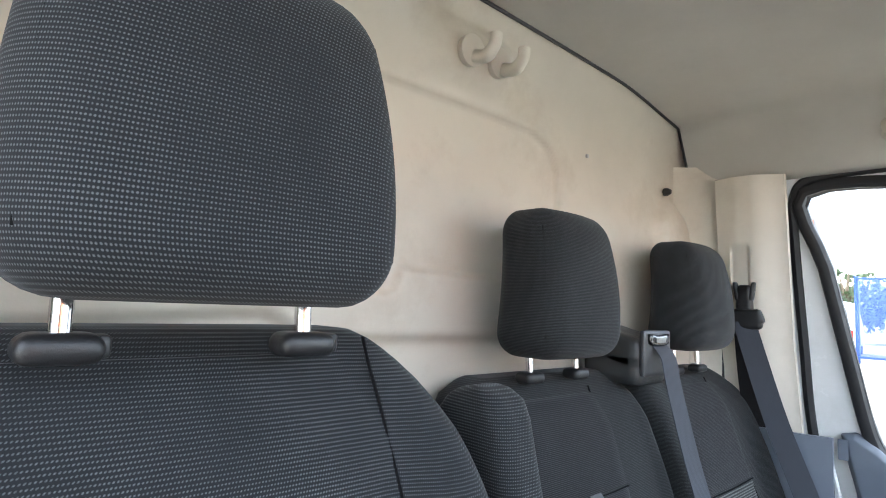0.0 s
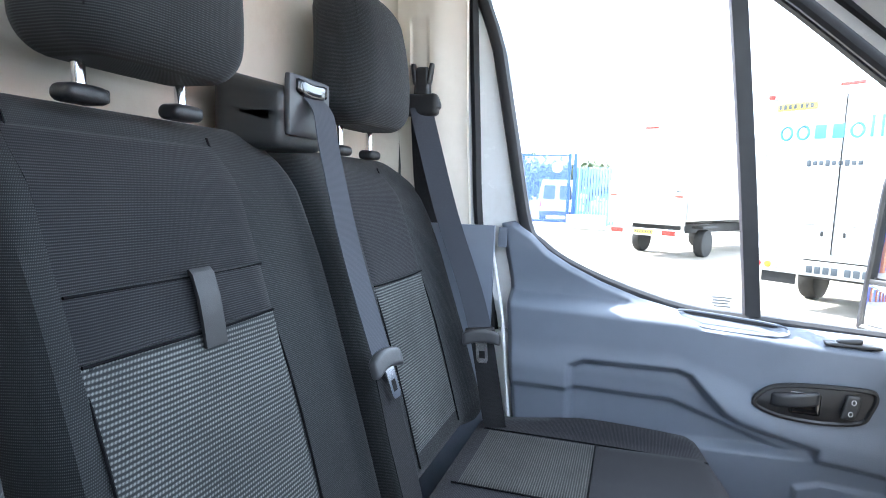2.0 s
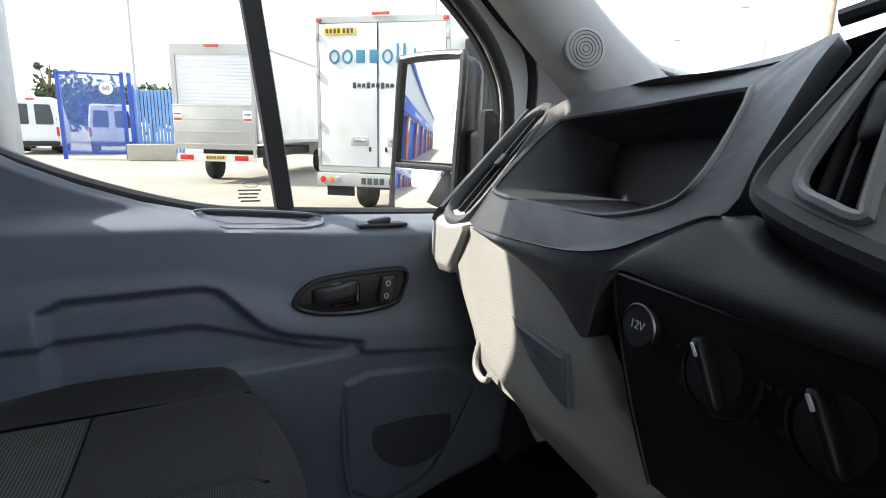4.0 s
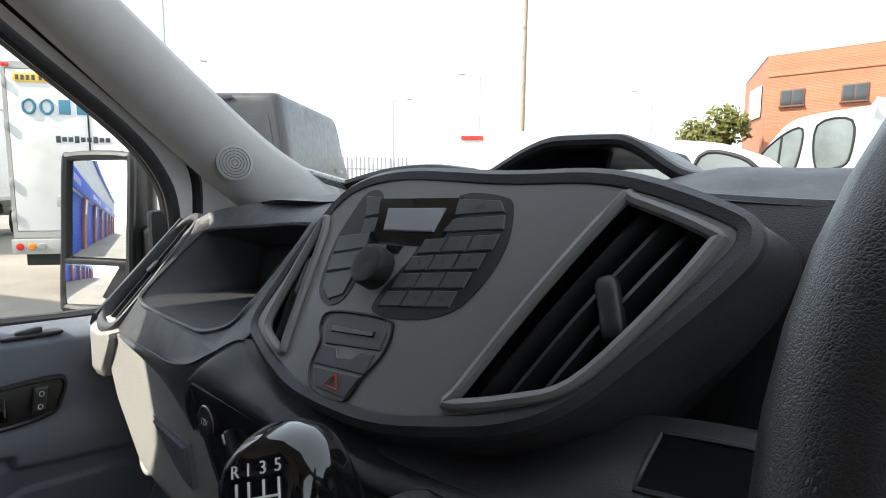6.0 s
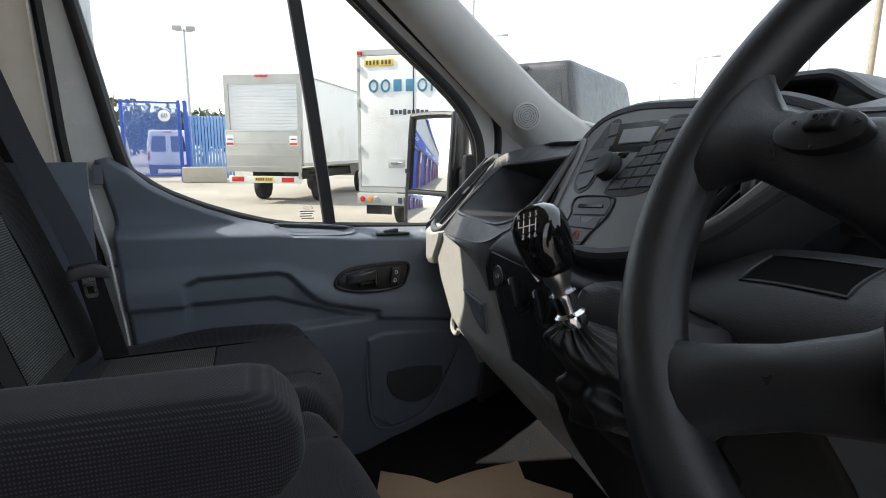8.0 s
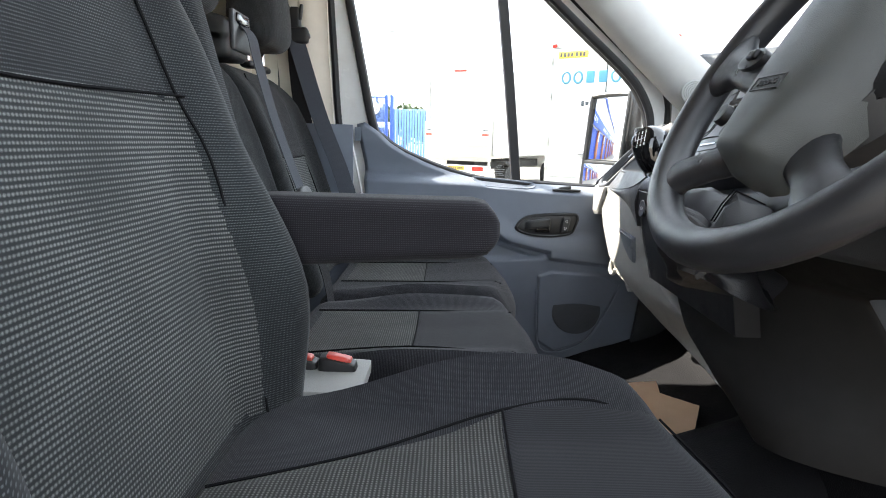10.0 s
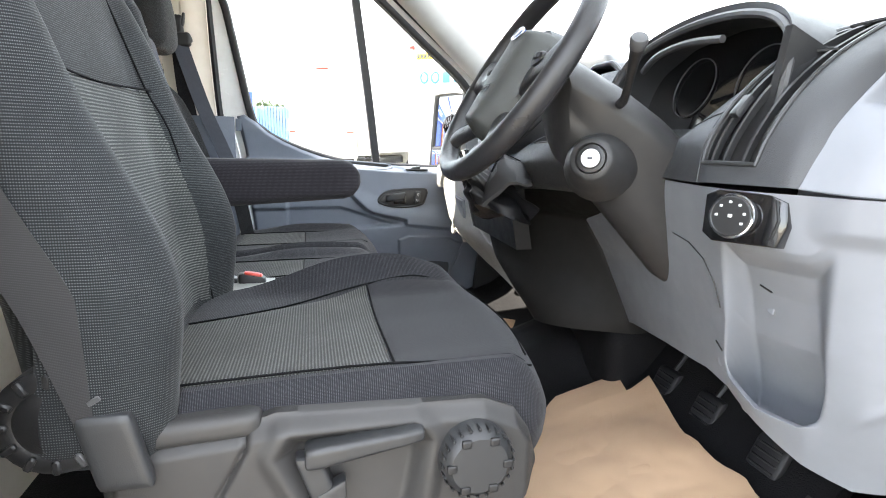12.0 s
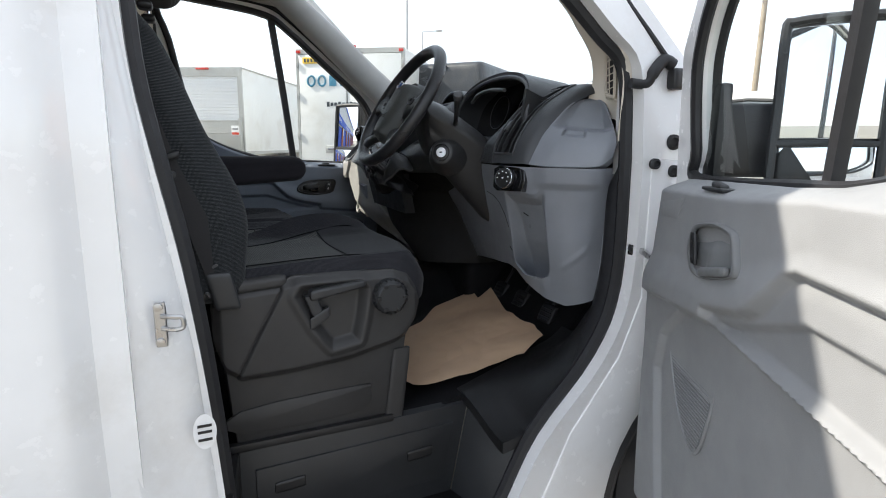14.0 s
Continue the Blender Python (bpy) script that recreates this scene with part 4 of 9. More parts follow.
    P("arm", join(rbox((0.995, 1.06, 1.30), (0.07, 0.14, 0.16), 0.02, 3), rbox((1.00, 0.985, 1.30), (0.12, 0.03, 0.24), 0.012, 2)), M_BLACK, mr)
    return ob


# same door trim, lighter: daylight on the open door is in the colour
M_DOOR_LIT = leatherette("door_trim_plastic_lit", (0.27, 0.275, 0.28), 0.5, 480, 0.2)
M_GALVG = surface("glass_print_grey", (0.22, 0.23, 0.24), 0.7, var=0.05)
M_GREYD = surface("handle_grey", (0.16, 0.165, 0.17), 0.45, grain=0.1)
M_DOORS = surface("grille_dark", (0.05, 0.055, 0.062), 0.6, grain=0.6, gscale=700)
M_DOORG = surface("grille_grey", (0.15, 0.155, 0.16), 0.5, grain=0.6, gscale=700)
door_1 = build_door("door_1", 1, None, "grey plastic passenger door trim in a shaded blue-grey tone, closed, below its window", 28)
HINGE = Vector((1.175, -0.975, 0))
OPEN = 62.0
DRIVER = Matrix.Translation((0, 0, 0.042)) @ Matrix.Translation(HINGE) @ Matrix.Rotation(radians(OPEN), 4, "Z") @ Matrix.Translation(-HINGE) @ Matrix.Diagonal((1, -1, 1, 1))
door_2 = build_door("door_2", -1, DRIVER, "white driver's door standing wide open, grey trim in a sunlit tone", 28)


def driver_pillar():
    """What shows in the open driver's doorway: striker, hinges, plugs, labels, check strap."""
    s = thing("door_striker", (-0.01, -0.97, 1.02), "zinc-plated door striker on the white pillar", "striker")
    part("plate", pillow((0.020, 0.010, 0.080), 0.004, 6, lambda p: Vector((-0.026 + p.x, -1.005 + p.y, 1.02 + p.z))), M_STEEL, s)
    part("loop", tube(smooth_line([(-0.024, -1.01, 1.036), (-0.004, -1.024, 1.036), (0.008, -1.026, 1.034), (0.009, -1.026, 1.018), (-0.004, -1.024, 1.014), (-0.024, -1.01, 1.014)], 5), 0.0042, 8), M_STEEL, s)
    part("bolt", lathe([(0.001, 0), (0.008, 0.001), (0.007, 0.006), (0.001, 0.007)], (-0.028, -1.008, 0.99), (0, -1, 0), 12), M_STEEL, s)
    part("bolt", lathe([(0.001, 0), (0.008, 0.001), (0.007, 0.006), (0.001, 0.007)], (-0.028, -1.008, 1.052), (0, -1, 0), 12), M_STEEL, s)
    lb = thing("door_label", (0.03, -0.975, 0.83), "small oval white label with dark unreadable print", "label")
    ov = [(0.03 + 0.02 * math.cos(a), 0.81 + 0.034 * math.sin(a)) for a in [k * math.pi / 12 for k in range(24)]]
    part("sticker", plate([(x, -1.0085, z) for x, z in ov], (0, 0.002, 0)), M_MARK, lb)
    for dz in (-0.015, 0.0, 0.012):
        part("print_bar", rbox((0.03, -1.010, 0.81 + dz), (0.024, 0.001, 0.005), 0), M_BLACK, lb)
    # front pillar face, seen behind the seal
    face = lambda u, v: Vector((1.02 + 0.17 * u, -0.935 - 0.035 * u + 0.02 * math.sin(math.pi * u) * sst(1.25, 1.45, 0.75 + 0.75 * v), 0.75 + 0.75 * v))
    part("hinge_pillar", sheet(face, 14, 30, (0.01, 0.03, 0)), M_WHITE, wall_right)
    for x, y, z, r in ((1.127, -1.003, 1.338, 0.019), (1.063, -1.013, 1.286, 0.013), (1.126, -1.012, 1.268, 0.015)):
        g = thing("rubber_plug", (x, y, z), "black rubber plug in the white door pillar", "plug", "pillar plugs")
        part("plug", lathe([(0.001, 0.004), (r * 0.55, 0.004), (r * 0.62, 0.009), (r, 0.006), (r, -0.004)], (x, y, z), (-0.25, -1, 0), 22), M_RUBBER, g)
    h = thing("check_strap", (1.06, -0.99, 1.075), "steel door check strap with a black pivot", "check strap")
    part("bracket", rbox((1.055, -0.985, 1.072), (0.045, 0.02, 0.028), 0.004), M_STEEL, h)
    part("strap", rbox((1.03, -1.04, 1.072), (0.012, 0.12, 0.014), 0.002, 1, (0, 0, -30)), M_STEEL, h)
    w = thing("door_wiring_gaiter", (1.09, -0.99, 1.51), "black rubber wiring gaiter between pillar and door", "gaiter")
    part("gaiter", tube(smooth_line([(1.005, -0.975, 1.475), (1.045, -0.985, 1.475), (1.062, -0.99, 1.505), (1.09, -0.99, 1.53), (1.115, -0.995, 1.52)], 6), [0.012] * 10 + [0.015] * 15, 10), M_RUBBER, w)
    part("plug", pillow((0.04, 0.03, 0.05), 0.008, 5, lambda p: Vector((1.125 + p.x, -1.0 + p.y, 1.488 + p.z))), M_BLACK, w)
    hg = thing("bonnet_hinge_cover", (1.10, -0.97, 1.60), "black rubber strip along the white front pillar", "seal strip")
    part("strip", tube(smooth_line([(0.93, -0.955, 1.72), (1.0, -0.965, 1.645), (1.06, -0.975, 1.585), (1.10, -0.985, 1.54)], 5), 0.007, 8), M_RUBBER, hg)
    # demister vent on the A-pillar trim
    d = thing("side_vent", (1.05, -0.85, 1.51), "cream demister vent with four dark slots", "air vent")
    fr = [(-0.020, 0.040), (-0.008, 0.050), (0.018, 0.054), (0.022, 0.046), (0.020, -0.044), (0.012, -0.052), (-0.012, -0.046), (-0.020, -0.036)]
    ax = Vector((-0.20, -0.98, 0)).normalized()
    nv = Vector((-0.98, 0.20, 0)).normalized()
    B = lambda a, b, o=0.0: Vector((1.052, -0.856, 1.508)) + ax * a + Vector((-0.08 * b, 0, b)) + nv * o
    part("backing", plate([B(a, b, 0.004) for a, b in fr], nv * -0.004), M_BLACK, d)
    part("frame", tube(smooth_line([B(a * 1.06, b * 1.06, 0.006) for a, b in fr], 4, True), 0.0045, 8, True), M_CREAM, d)
    part("frame", tube(smooth_line([B(a * 1.55, b * 1.22, 0.001) for a, b in fr], 4, True), 0.0030, 8, True), M_CREAM, d)
    for k in range(5):
        z = -0.034 + 0.0175 * k
        part("slat", ribbon([B(-0.019, z - 0.003, 0.007), B(0.0, z, 0.008), B(0.020, z + 0.003, 0.007)], nv * 0.007 + Vector((0, 0, -0.003)), 0.0025), M_CREAM, d)
    part("slat", tube([B(0.0, 0.050, 0.010), B(0.002, -0.048, 0.010)], 0.0017, 6), M_CREAM, d)


driver_pillar()

# ---- seats ----


def headrest(parent, c, w, h, d, posts, base_z, lean, cloth):
    """A padded headrest on two chrome posts with plastic guides; its face looks forward."""
    cx, cy, cz = c

    def shape(p):
        s = (p.z + h / 2) / h
        k = 1 - 0.16 * s * s - 0.05 * (1 - s) ** 4
        bul = 0.018 * (1 - (2 * p.y / w) ** 2) * (1 if p.x > 0 else 0.4)
        return Vector((cx + p.x * (1 - 0.22 * s) + (bul if p.x > 0 else -bul) - lean * p.z + 0.012 * math.sin(math.pi * s), cy + p.y * k, cz + p.z))
    hd = part("headrest", pillow((d, w, h), min(d, 0.1) * 0.42, 22, shape), cloth, parent, "dark ribbed cloth headrest")
    for s in (-1, 1):
        rr = min(d, 0.1) * 0.42
        line = [shape(Vector((d / 2 - 0.32 * rr, s * (w / 2 - 0.32 * rr), z))) for z in [(-1 + 2 * i / 16) * (h / 2 - rr * 0.8) for i in range(17)]]
        part("seam", tube(line, 0.0013, 5), M_THREAD, hd)
    for py in posts:
        part("post", tube([(cx, py, base_z - 0.002), (cx - 0.004, py, cz - h / 2 + 0.03)], 0.0062, 12), M_CHROME, parent, "chrome headrest post")
        part("post_guide", pillow((0.032, 0.044, 0.018), 0.008, 8, lambda p, py=py: Vector((cx + p.x, py + p.y * (1 - 6 * max(0.0, p.z)), base_z + 0.002 + p.z))), M_BLACK, parent, "black post guide")
        part("guide_button", pillow((0.016, 0.010, 0.014), 0.003, 4, lambda p, py=py: Vector((cx + 0.002 + p.x, py + 0.020 + p.y, base_z + 0.003 + p.z))), M_BLACK, parent)
    return hd


class Back:
    """The shape of a backrest: front face at x for (y, z), with raised bolsters."""

    def __init__(self, yc, w, z0, z1, x0, x1, depth, bolster, round_top, inset, shoulder=0.75, bow=0.022, puff=0.0):
        self.puff = puff
        self.shoulder, self.bow = shoulder, bow
        self.yc, self.w, self.z0, self.z1, self.x0, self.x1, self.depth = yc, w, z0, z1, x0, x1, depth
        self.bolster, self.round_top, self.inset = bolster, round_top, inset

    def face(self, y, z):
        s = (z - self.z0) / (self.z1 - self.z0)
        x = self.x0 + (self.x1 - self.x0) * s + self.bow * math.sin(math.pi * min(1, max(0, s)))
        e = abs(y - self.yc) / (self.w / 2)
        return x + self.bolster * sst(self.inset - 0.08, self.inset + 0.16, e) * (1 - 0.75 * sst(0.65, 1.0, s)) - 0.02 * sst(0.86, 1.0, e) ** 2 + self.puff * math.exp(-((s - 0.32) / 0.22) ** 2) * sst(0.5, 0.8, e)

    def half(self, s):
        t = max(0.0, (s - self.shoulder) / (1 - self.shoulder))
        return self.w / 2 * math.sqrt(1 - self.round_top * min(1.0, t) ** 2)

    def body(self, cuts=26):
        H = self.z1 - self.z0

        def shape(p):
            s = (p.z + H / 2) / H
            y = self.yc + p.y / (self.w / 2) * self.half(s)
            z = self.z0 + H * s
            f = self.face(self.yc + p.y, z)
            k = (p.x + self.depth / 2) / self.depth
            return Vector((f - self.depth * (1 - k) - 0.03 * sst(0.85, 1.0, s) * k, y, z))
        return pillow((self.depth, self.w, H), min(0.045, self.depth * 0.45), cuts, shape)

    def patch(self, y0, y1, z0, z1, lift=0.003, nu=20, nv=26, skew=0.0):
        def f(u, v):
            z = z0 + (z1 - z0) * v
            s = (z - self.z0) / (self.z1 - self.z0)
            y = y0 + (y1 - y0) * u
            r = min(u, 1 - u, v, 1 - v)
            yy = self.yc + (y - self.yc) * self.half(s) / (self.w / 2)
            return Vector((self.face(y, z) + lift * sst(0, 0.04, r) - 0.03 * sst(0.85, 1.0, s), yy, z))
        return sheet(f, nu, nv, (-0.006, 0, 0))

    def seam(self, pts, r=0.0016):
        out = []
        for y, z in pts:
            s = (z - self.z0) / (self.z1 - self.z0)
            out.append(Vector((self.face(y, z) - 0.03 * sst(0.85, 1.0, s) + 0.0022, self.yc + (y - self.yc) * self.half(s) / (self.w / 2), z)))
        return tube(smooth_line(out, 5), r, 5)


class Cushion:
    """The shape of a seat cushion: top at z for (x, y), with raised sides and a rounded front."""

    def __init__(self, yc, w, x0, x1, z, depth, bolster, inset, rise=0.03, hump=0.0):
        self.hump = hump
        self.yc, self.w, self.x0, self.x1, self.z, self.depth, self.bolster, self.inset, self.rise = yc, w, x0, x1, z, depth, bolster, inset, rise

    def top(self, x, y):
        s = (x - self.x0) / (self.x1 - self.x0)
        e = abs(y - self.yc) / (self.w / 2)
        return self.z + self.rise * (s - 0.5) * 0.6 + self.bolster * (0.12 if self.hump and y < self.yc else 1.0) * sst(self.inset - 0.05, self.inset + 0.2, e) * (0.30 + 0.70 * math.sin(math.pi * min(1, 0.15 + s * 0.9))) * (0.1 + 0.9 * sst(0.08, 0.5, s)) - 0.035 * sst(0.86, 1.02, e) - 0.045 * sst(0.84, 1.0, s) ** 2 - 0.006 * math.sin(math.pi * s) * (1 - e) + self.hump * math.exp(-((s - 0.66) / 0.24) ** 2) * sst(0.45, 0.75, (y - self.yc) / (self.w / 2))

    def body(self, cuts=26):
        L = self.x1 - self.x0

        def shape(p):
            x = self.x0 + L * (p.x + L / 2) / L
            e = p.y / (self.w / 2)
            s = (x - self.x0) / L
            x2 = x - 0.05 * e * e * sst(0.6, 1.0, s)
            k = (p.z + self.depth / 2) / self.depth
            return Vector((x2, self.yc + p.y * (1 - 0.14 * (1 - k)), self.top(x, self.yc + p.y) - self.depth * (1 - k)))
        return pillow((L, self.w, self.depth), min(0.05, self.depth * 0.4), cuts, shape)

    def patch(self, x0, x1, y0, y1, lift=0.003, n=22, taper=0.0):
        def f(u, v):
            x, y = x0 + (x1 - x0) * u, y0 + (y1 - y0) * v - taper * (1 - u) * v
            r = min(u, 1 - u, v, 1 - v)
            s = (x - self.x0) / (self.x1 - self.x0)
            e = (y - self.yc) / (self.w / 2)
            return Vector((x - 0.05 * e * e * sst(0.6, 1.0, s), y, self.top(x, y) + lift * sst(0, 0.05, r)))
        return sheet(f, n, n, (0, 0, -0.006))

    def seam(self, pts, r=0.0016):
        out = []
        for x, y in pts:
            s = (x - self.x0) / (self.x1 - self.x0)
            e = (y - self.yc) / (self.w / 2)
            out.append(Vector((x - 0.05 * e * e * sst(0.6, 1.0, s), y, self.top(x, y) + 0.002)))
        return tube(smooth_line(out, 5), r, 5)


def armrest_bm(root, tip, w, t0, t1):
    """A padded armrest from root to tip, thickness t0 to t1."""
    a, b = Vector(root), Vector(tip)
    L = (b - a).length
    d = (b - a).normalized()
    side = Vector((0, 1, 0))
    up = d.cross(side) * -1

    def shape(p):
        s = (p.x + L / 2) / L
        t = t0 + (t1 - t0) * s
        tip_r = math.sqrt(max(0.06, 1 - (max(0.0, s - 0.90) / 0.10) ** 2 * 0.90))
        return a + d * (p.x + L / 2) + side * p.y + up * (p.z / t0 * t * tip_r)
    return pillow((L, w, t0), 0.022, 18, shape)


def driver_seat():
    st = thing("driver_seat", (0.33, -0.485, 0.60), "dark grey ribbed cloth driver's seat with lighter inserts", "seat")
    c = Cushion(-0.485, 0.505, 0.07, 0.632, 1.046, 0.125, 0.050, 0.70, 0.03, 0.024)
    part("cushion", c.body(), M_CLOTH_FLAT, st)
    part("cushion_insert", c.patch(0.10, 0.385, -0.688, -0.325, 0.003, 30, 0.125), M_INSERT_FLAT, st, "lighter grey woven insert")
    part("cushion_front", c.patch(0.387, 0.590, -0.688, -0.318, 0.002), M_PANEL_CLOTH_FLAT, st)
    for pts in ([(0.10, -0.688), (0.385, -0.689), (0.60, -0.688)], [(0.10, -0.450), (0.24, -0.388), (0.385, -0.325), (0.50, -0.314), (0.61, -0.318)], [(0.386, -0.688), (0.386, -0.46), (0.386, -0.326)], [(0.594, -0.66), (0.600, -0.47), (0.594, -0.31)]):
        part("seam", c.seam(pts), M_THREAD, st)
    b = Back(-0.485, 0.550, 0.97, 1.632, 0.098, -0.042, 0.13, 0.034, 0.57, 0.64, 0.70, 0.010, 0.052)
    part("backrest", b.body(30), M_CLOTH, st)
    part("back_insert", b.patch(-0.655, -0.305, 1.04, 1.396), M_INSERT, st, "lighter grey woven insert")
    part("back_upper", b.patch(-0.655, -0.315, 1.398, 1.612, 0.0015), M_CLOTH, st)
    for pts in ([(-0.657, 1.03), (-0.657, 1.3), (-0.657, 1.61)], [(-0.303, 1.03), (-0.303, 1.3), (-0.310, 1.40), (-0.318, 1.50), (-0.306, 1.57), (-0.288, 1.60), (-0.262, 1.626)], [(-0.657, 1.397), (-0.485, 1.393), (-0.303, 1.397)]):
        part("seam", b.seam(pts), M_THREAD, st)
    headrest(st, (-0.026, -0.484, 1.768), 0.252, 0.232, 0.112, (-0.562, -0.410), 1.622, 0.10, M_CLOTH)
    # side cover of the base: one moulding with a sunk lever bay, a raised rim and a stepped rear part
    top = [(0.062, 0.965), (0.075, 0.984), (0.10, 0.998), (0.20, 1.006), (0.245, 1.020), (0.38, 1.018), (0.49, 1.016), (0.53, 1.000), (0.552, 0.968), (0.562, 0.93)]
    low = [(0.062, 0.88), (0.074, 0.830), (0.085, 0.800), (0.118, 0.776), (0.234, 0.778), (0.374, 0.790), (0.49, 0.816), (0.525, 0.832), (0.548, 0.868), (0.562, 0.92)]
    bay = [(0.250, 0.972), (0.262, 0.992), (0.40, 0.995), (0.416, 0.975), (0.405, 0.90), (0.392, 0.848), (0.330, 0.838), (0.292, 0.888)]
    seam = [(0.213, 1.01), (0.212, 0.985), (0.16, 0.89), (0.105, 0.785)]

    def cover_y(x, z):
        d = inside_poly(bay, x, z)
        e = min(along(top, x) - z, z - along(low, x), x - 0.060, 0.564 - x)
        y = -0.748 + 0.016 * (1 - sst(0.0, 0.022, e)) + 0.019 * sst(-0.004, 0.016, d)
        y -= 0.006 * sst(-0.030, -0.012, d) * (1 - sst(-0.010, 0.0, d))
        sx = along([(z, x) for x, z in reversed(seam)], z)
        y += 0.006 * math.exp(-((x - sx) / 0.0028) ** 2) + 0.005 * (1 - sst(sx - 0.004, sx + 0.004, x))
        y += 0.010 * sst(0.50, 0.56, x) * sst(0.90, 0.84, z)
        return y
    cov = lambda u, v: (lambda x: (lambda z: Vector((x, cover_y(x, z), z)))(along(low, x) + (along(top, x) - along(low, x)) * v))(0.062 + 0.50 * u)
    cover = part("base_cover", sheet(cov, 170, 90, (0, 0.09, 0)), M_SEATP, st, "dark grey plastic seat side cover", 60)
    part("rear_ledge", pillow((0.13, 0.05, 0.030), 0.012, 8, lambda p: Vector((0.165 + p.x, -0.715 + p.y, 1.006 + p.z + 0.06 * p.x))), M_SEATP, cover)
    part("height_lever", join(pillow((0.135, 0.034, 0.022), 0.007, 10, lambda p: Vector((0.343 + p.x, -0.752 + p.y, 0.984 + p.z * (1.0 - 4.0 * p.x) + 0.14 * p.x))),
                              pillow((0.030, 0.026, 0.055), 0.005, 6, lambda p: Vector((0.288 + p.x - 0.35 * p.z, -0.744 + p.y, 0.945 + p.z))),
                              pillow((0.046, 0.022, 0.030), 0.004, 6, lambda p: Vector((0.298 + p.x, -0.748 + p.y, 0.916 + p.z + 0.55 * p.x)))), M_DARKS, cover, "black pump lever")
    knob = part("lumbar_knob", lathe([(0.001, 0.030), (0.034, 0.030), (0.041, 0.024), (0.045, 0.012), (0.045, -0.02)], (0.474, -0.748, 0.953), (0, -1, 0), 36), M_DARKS, cover, "round black knob")
    for k in range(24):
        a = k * math.pi / 12
        part("grip", rbox((0.474 + 0.0436 * math.cos(a), -0.765, 0.953 + 0.0436 * math.sin(a)), (0.003, 0.018, 0.004), 0.001, 1, (0, -math.degrees(a), 0)), M_BLACK, knob)
    for k in range(6):
        a = k * math.pi / 3
        part("grip_hollow", pillow((0.012, 0.006, 0.010), 0.002, 4, lambda p, a=a: Vector((0.474 + 0.034 * math.cos(a) + p.x, -0.7775 + p.y, 0.953 + 0.034 * math.sin(a) + p.z))), M_BLACK, knob)
    # recliner wheel behind the belt
    rw = part("recline_wheel", lathe([(0.001, 0.012), (0.030, 0.014), (0.036, 0.010), (0.040, 0.012), (0.050, 0.012), (0.056, 0.008), (0.056, -0.02)], (0.034, -0.745, 1.04), (0, -1, 0), 36), M_BLACK, st, "black ribbed recline wheel")
    for k in range(12):
        a = k * math.pi / 6
        # four grips on one side are grey: a painted reflection on the black wheel
        part("grip", rbox((0.034 + 0.046 * math.cos(a), -0.757, 1.04 + 0.046 * math.sin(a)), (0.016, 0.008, 0.008), 0.002, 1, (0, -math.degrees(a), 0)), M_GREYP if k in (10, 11, 0, 1) else M_BLACK, rw)
    # pedestal
    ped = part("pedestal", plate([(x, -0.722, z) for x, z in [(0.10, 0.60), (0.08, 0.85), (0.535, 0.86), (0.515, 0.72), (0.495, 0.60)]], (0, 0.42, 0), 0.006), M_SEATP, st, "dark moulded seat pedestal")
    emb = [(0.11, 0.64), (0.11, 0.70), (0.40, 0.715), (0.43, 0.70), (0.40, 0.645)]
    part("embossed_panel", plate([(p.x, -0.728, p.z) for p in smooth_line([(x, 0, z) for x, z in emb], 3, True)], (0, 0.01, 0), 0.005), M_SEATP, ped)
    part("pedestal_rib", pillow((0.05, 0.02, 0.20), 0.008, 6, lambda p: Vector((0.505 + p.x + 0.12 * p.z, -0.722 + p.y, 0.70 + p.z))), M_SEATP, ped)
    part("floor_rail", rbox((0.28, -0.727, 0.610), (0.42, 0.02, 0.02), 0.004), M_BLACK, ped)
    # inner armrest, folded down
    arm = part("armrest", armrest_bm((0.055, -0.165, 1.235), (0.388, -0.165, 1.246), 0.085, 0.098, 0.075), M_CLOTH_ARM, st, "dark cloth armrest folded down")
    part("pivot", lathe([(0.001, 0.0), (0.030, 0.0), (0.030, 0.05), (0.001, 0.05)], (0.07, -0.25, 1.225), (0, 1, 0), 20), M_BLACK, st)
    # belt buckles between the seats
    for x, y in ((0.108, -0.142), (0.165, -0.146)):
        bk = thing("seat_belt_buckle", (x, y, 0.96), "black seat belt buckle with a red button", "belt buckle", "seat belt buckles")
        part("body", pillow((0.055, 0.030, 0.075), 0.007, 6, lambda p: Vector((x + p.x, y + p.y, 1.006 + p.z - 0.2 * p.x))), M_BLACK, bk)
        part("button", pillow((0.036, 0.020, 0.012), 0.004, 4, lambda p: Vector((x + 0.002 + p.x, y + p.y, 1.042 + p.z - 0.2 * p.x))), M_RED, bk, "red release button")
    tr = thing("storage_tray", (0.12, -0.11, 0.90), "pale grey plastic bracket between the seats", "tray")
    part("tray", pillow((0.15, 0.12, 0.02), 0.006, 6, lambda p: Vector((0.135 + p.x, -0.165 + p.y, 1.018 + p.z))), M_LIGHTP, tr)
    part("bracket", rbox((0.13, -0.115, 0.79), (0.06, 0.08, 0.38), 0.008), M_BLACK, tr)


M_CLOTH_ARM = fabric("arm_cloth", (0.012, 0.011, 0.014), (0.042, 0.039, 0.046), "Z", 0.0028, 0.8, 0.12, (0.2, 1.0), 0.2, 0.8)
driver_seat()


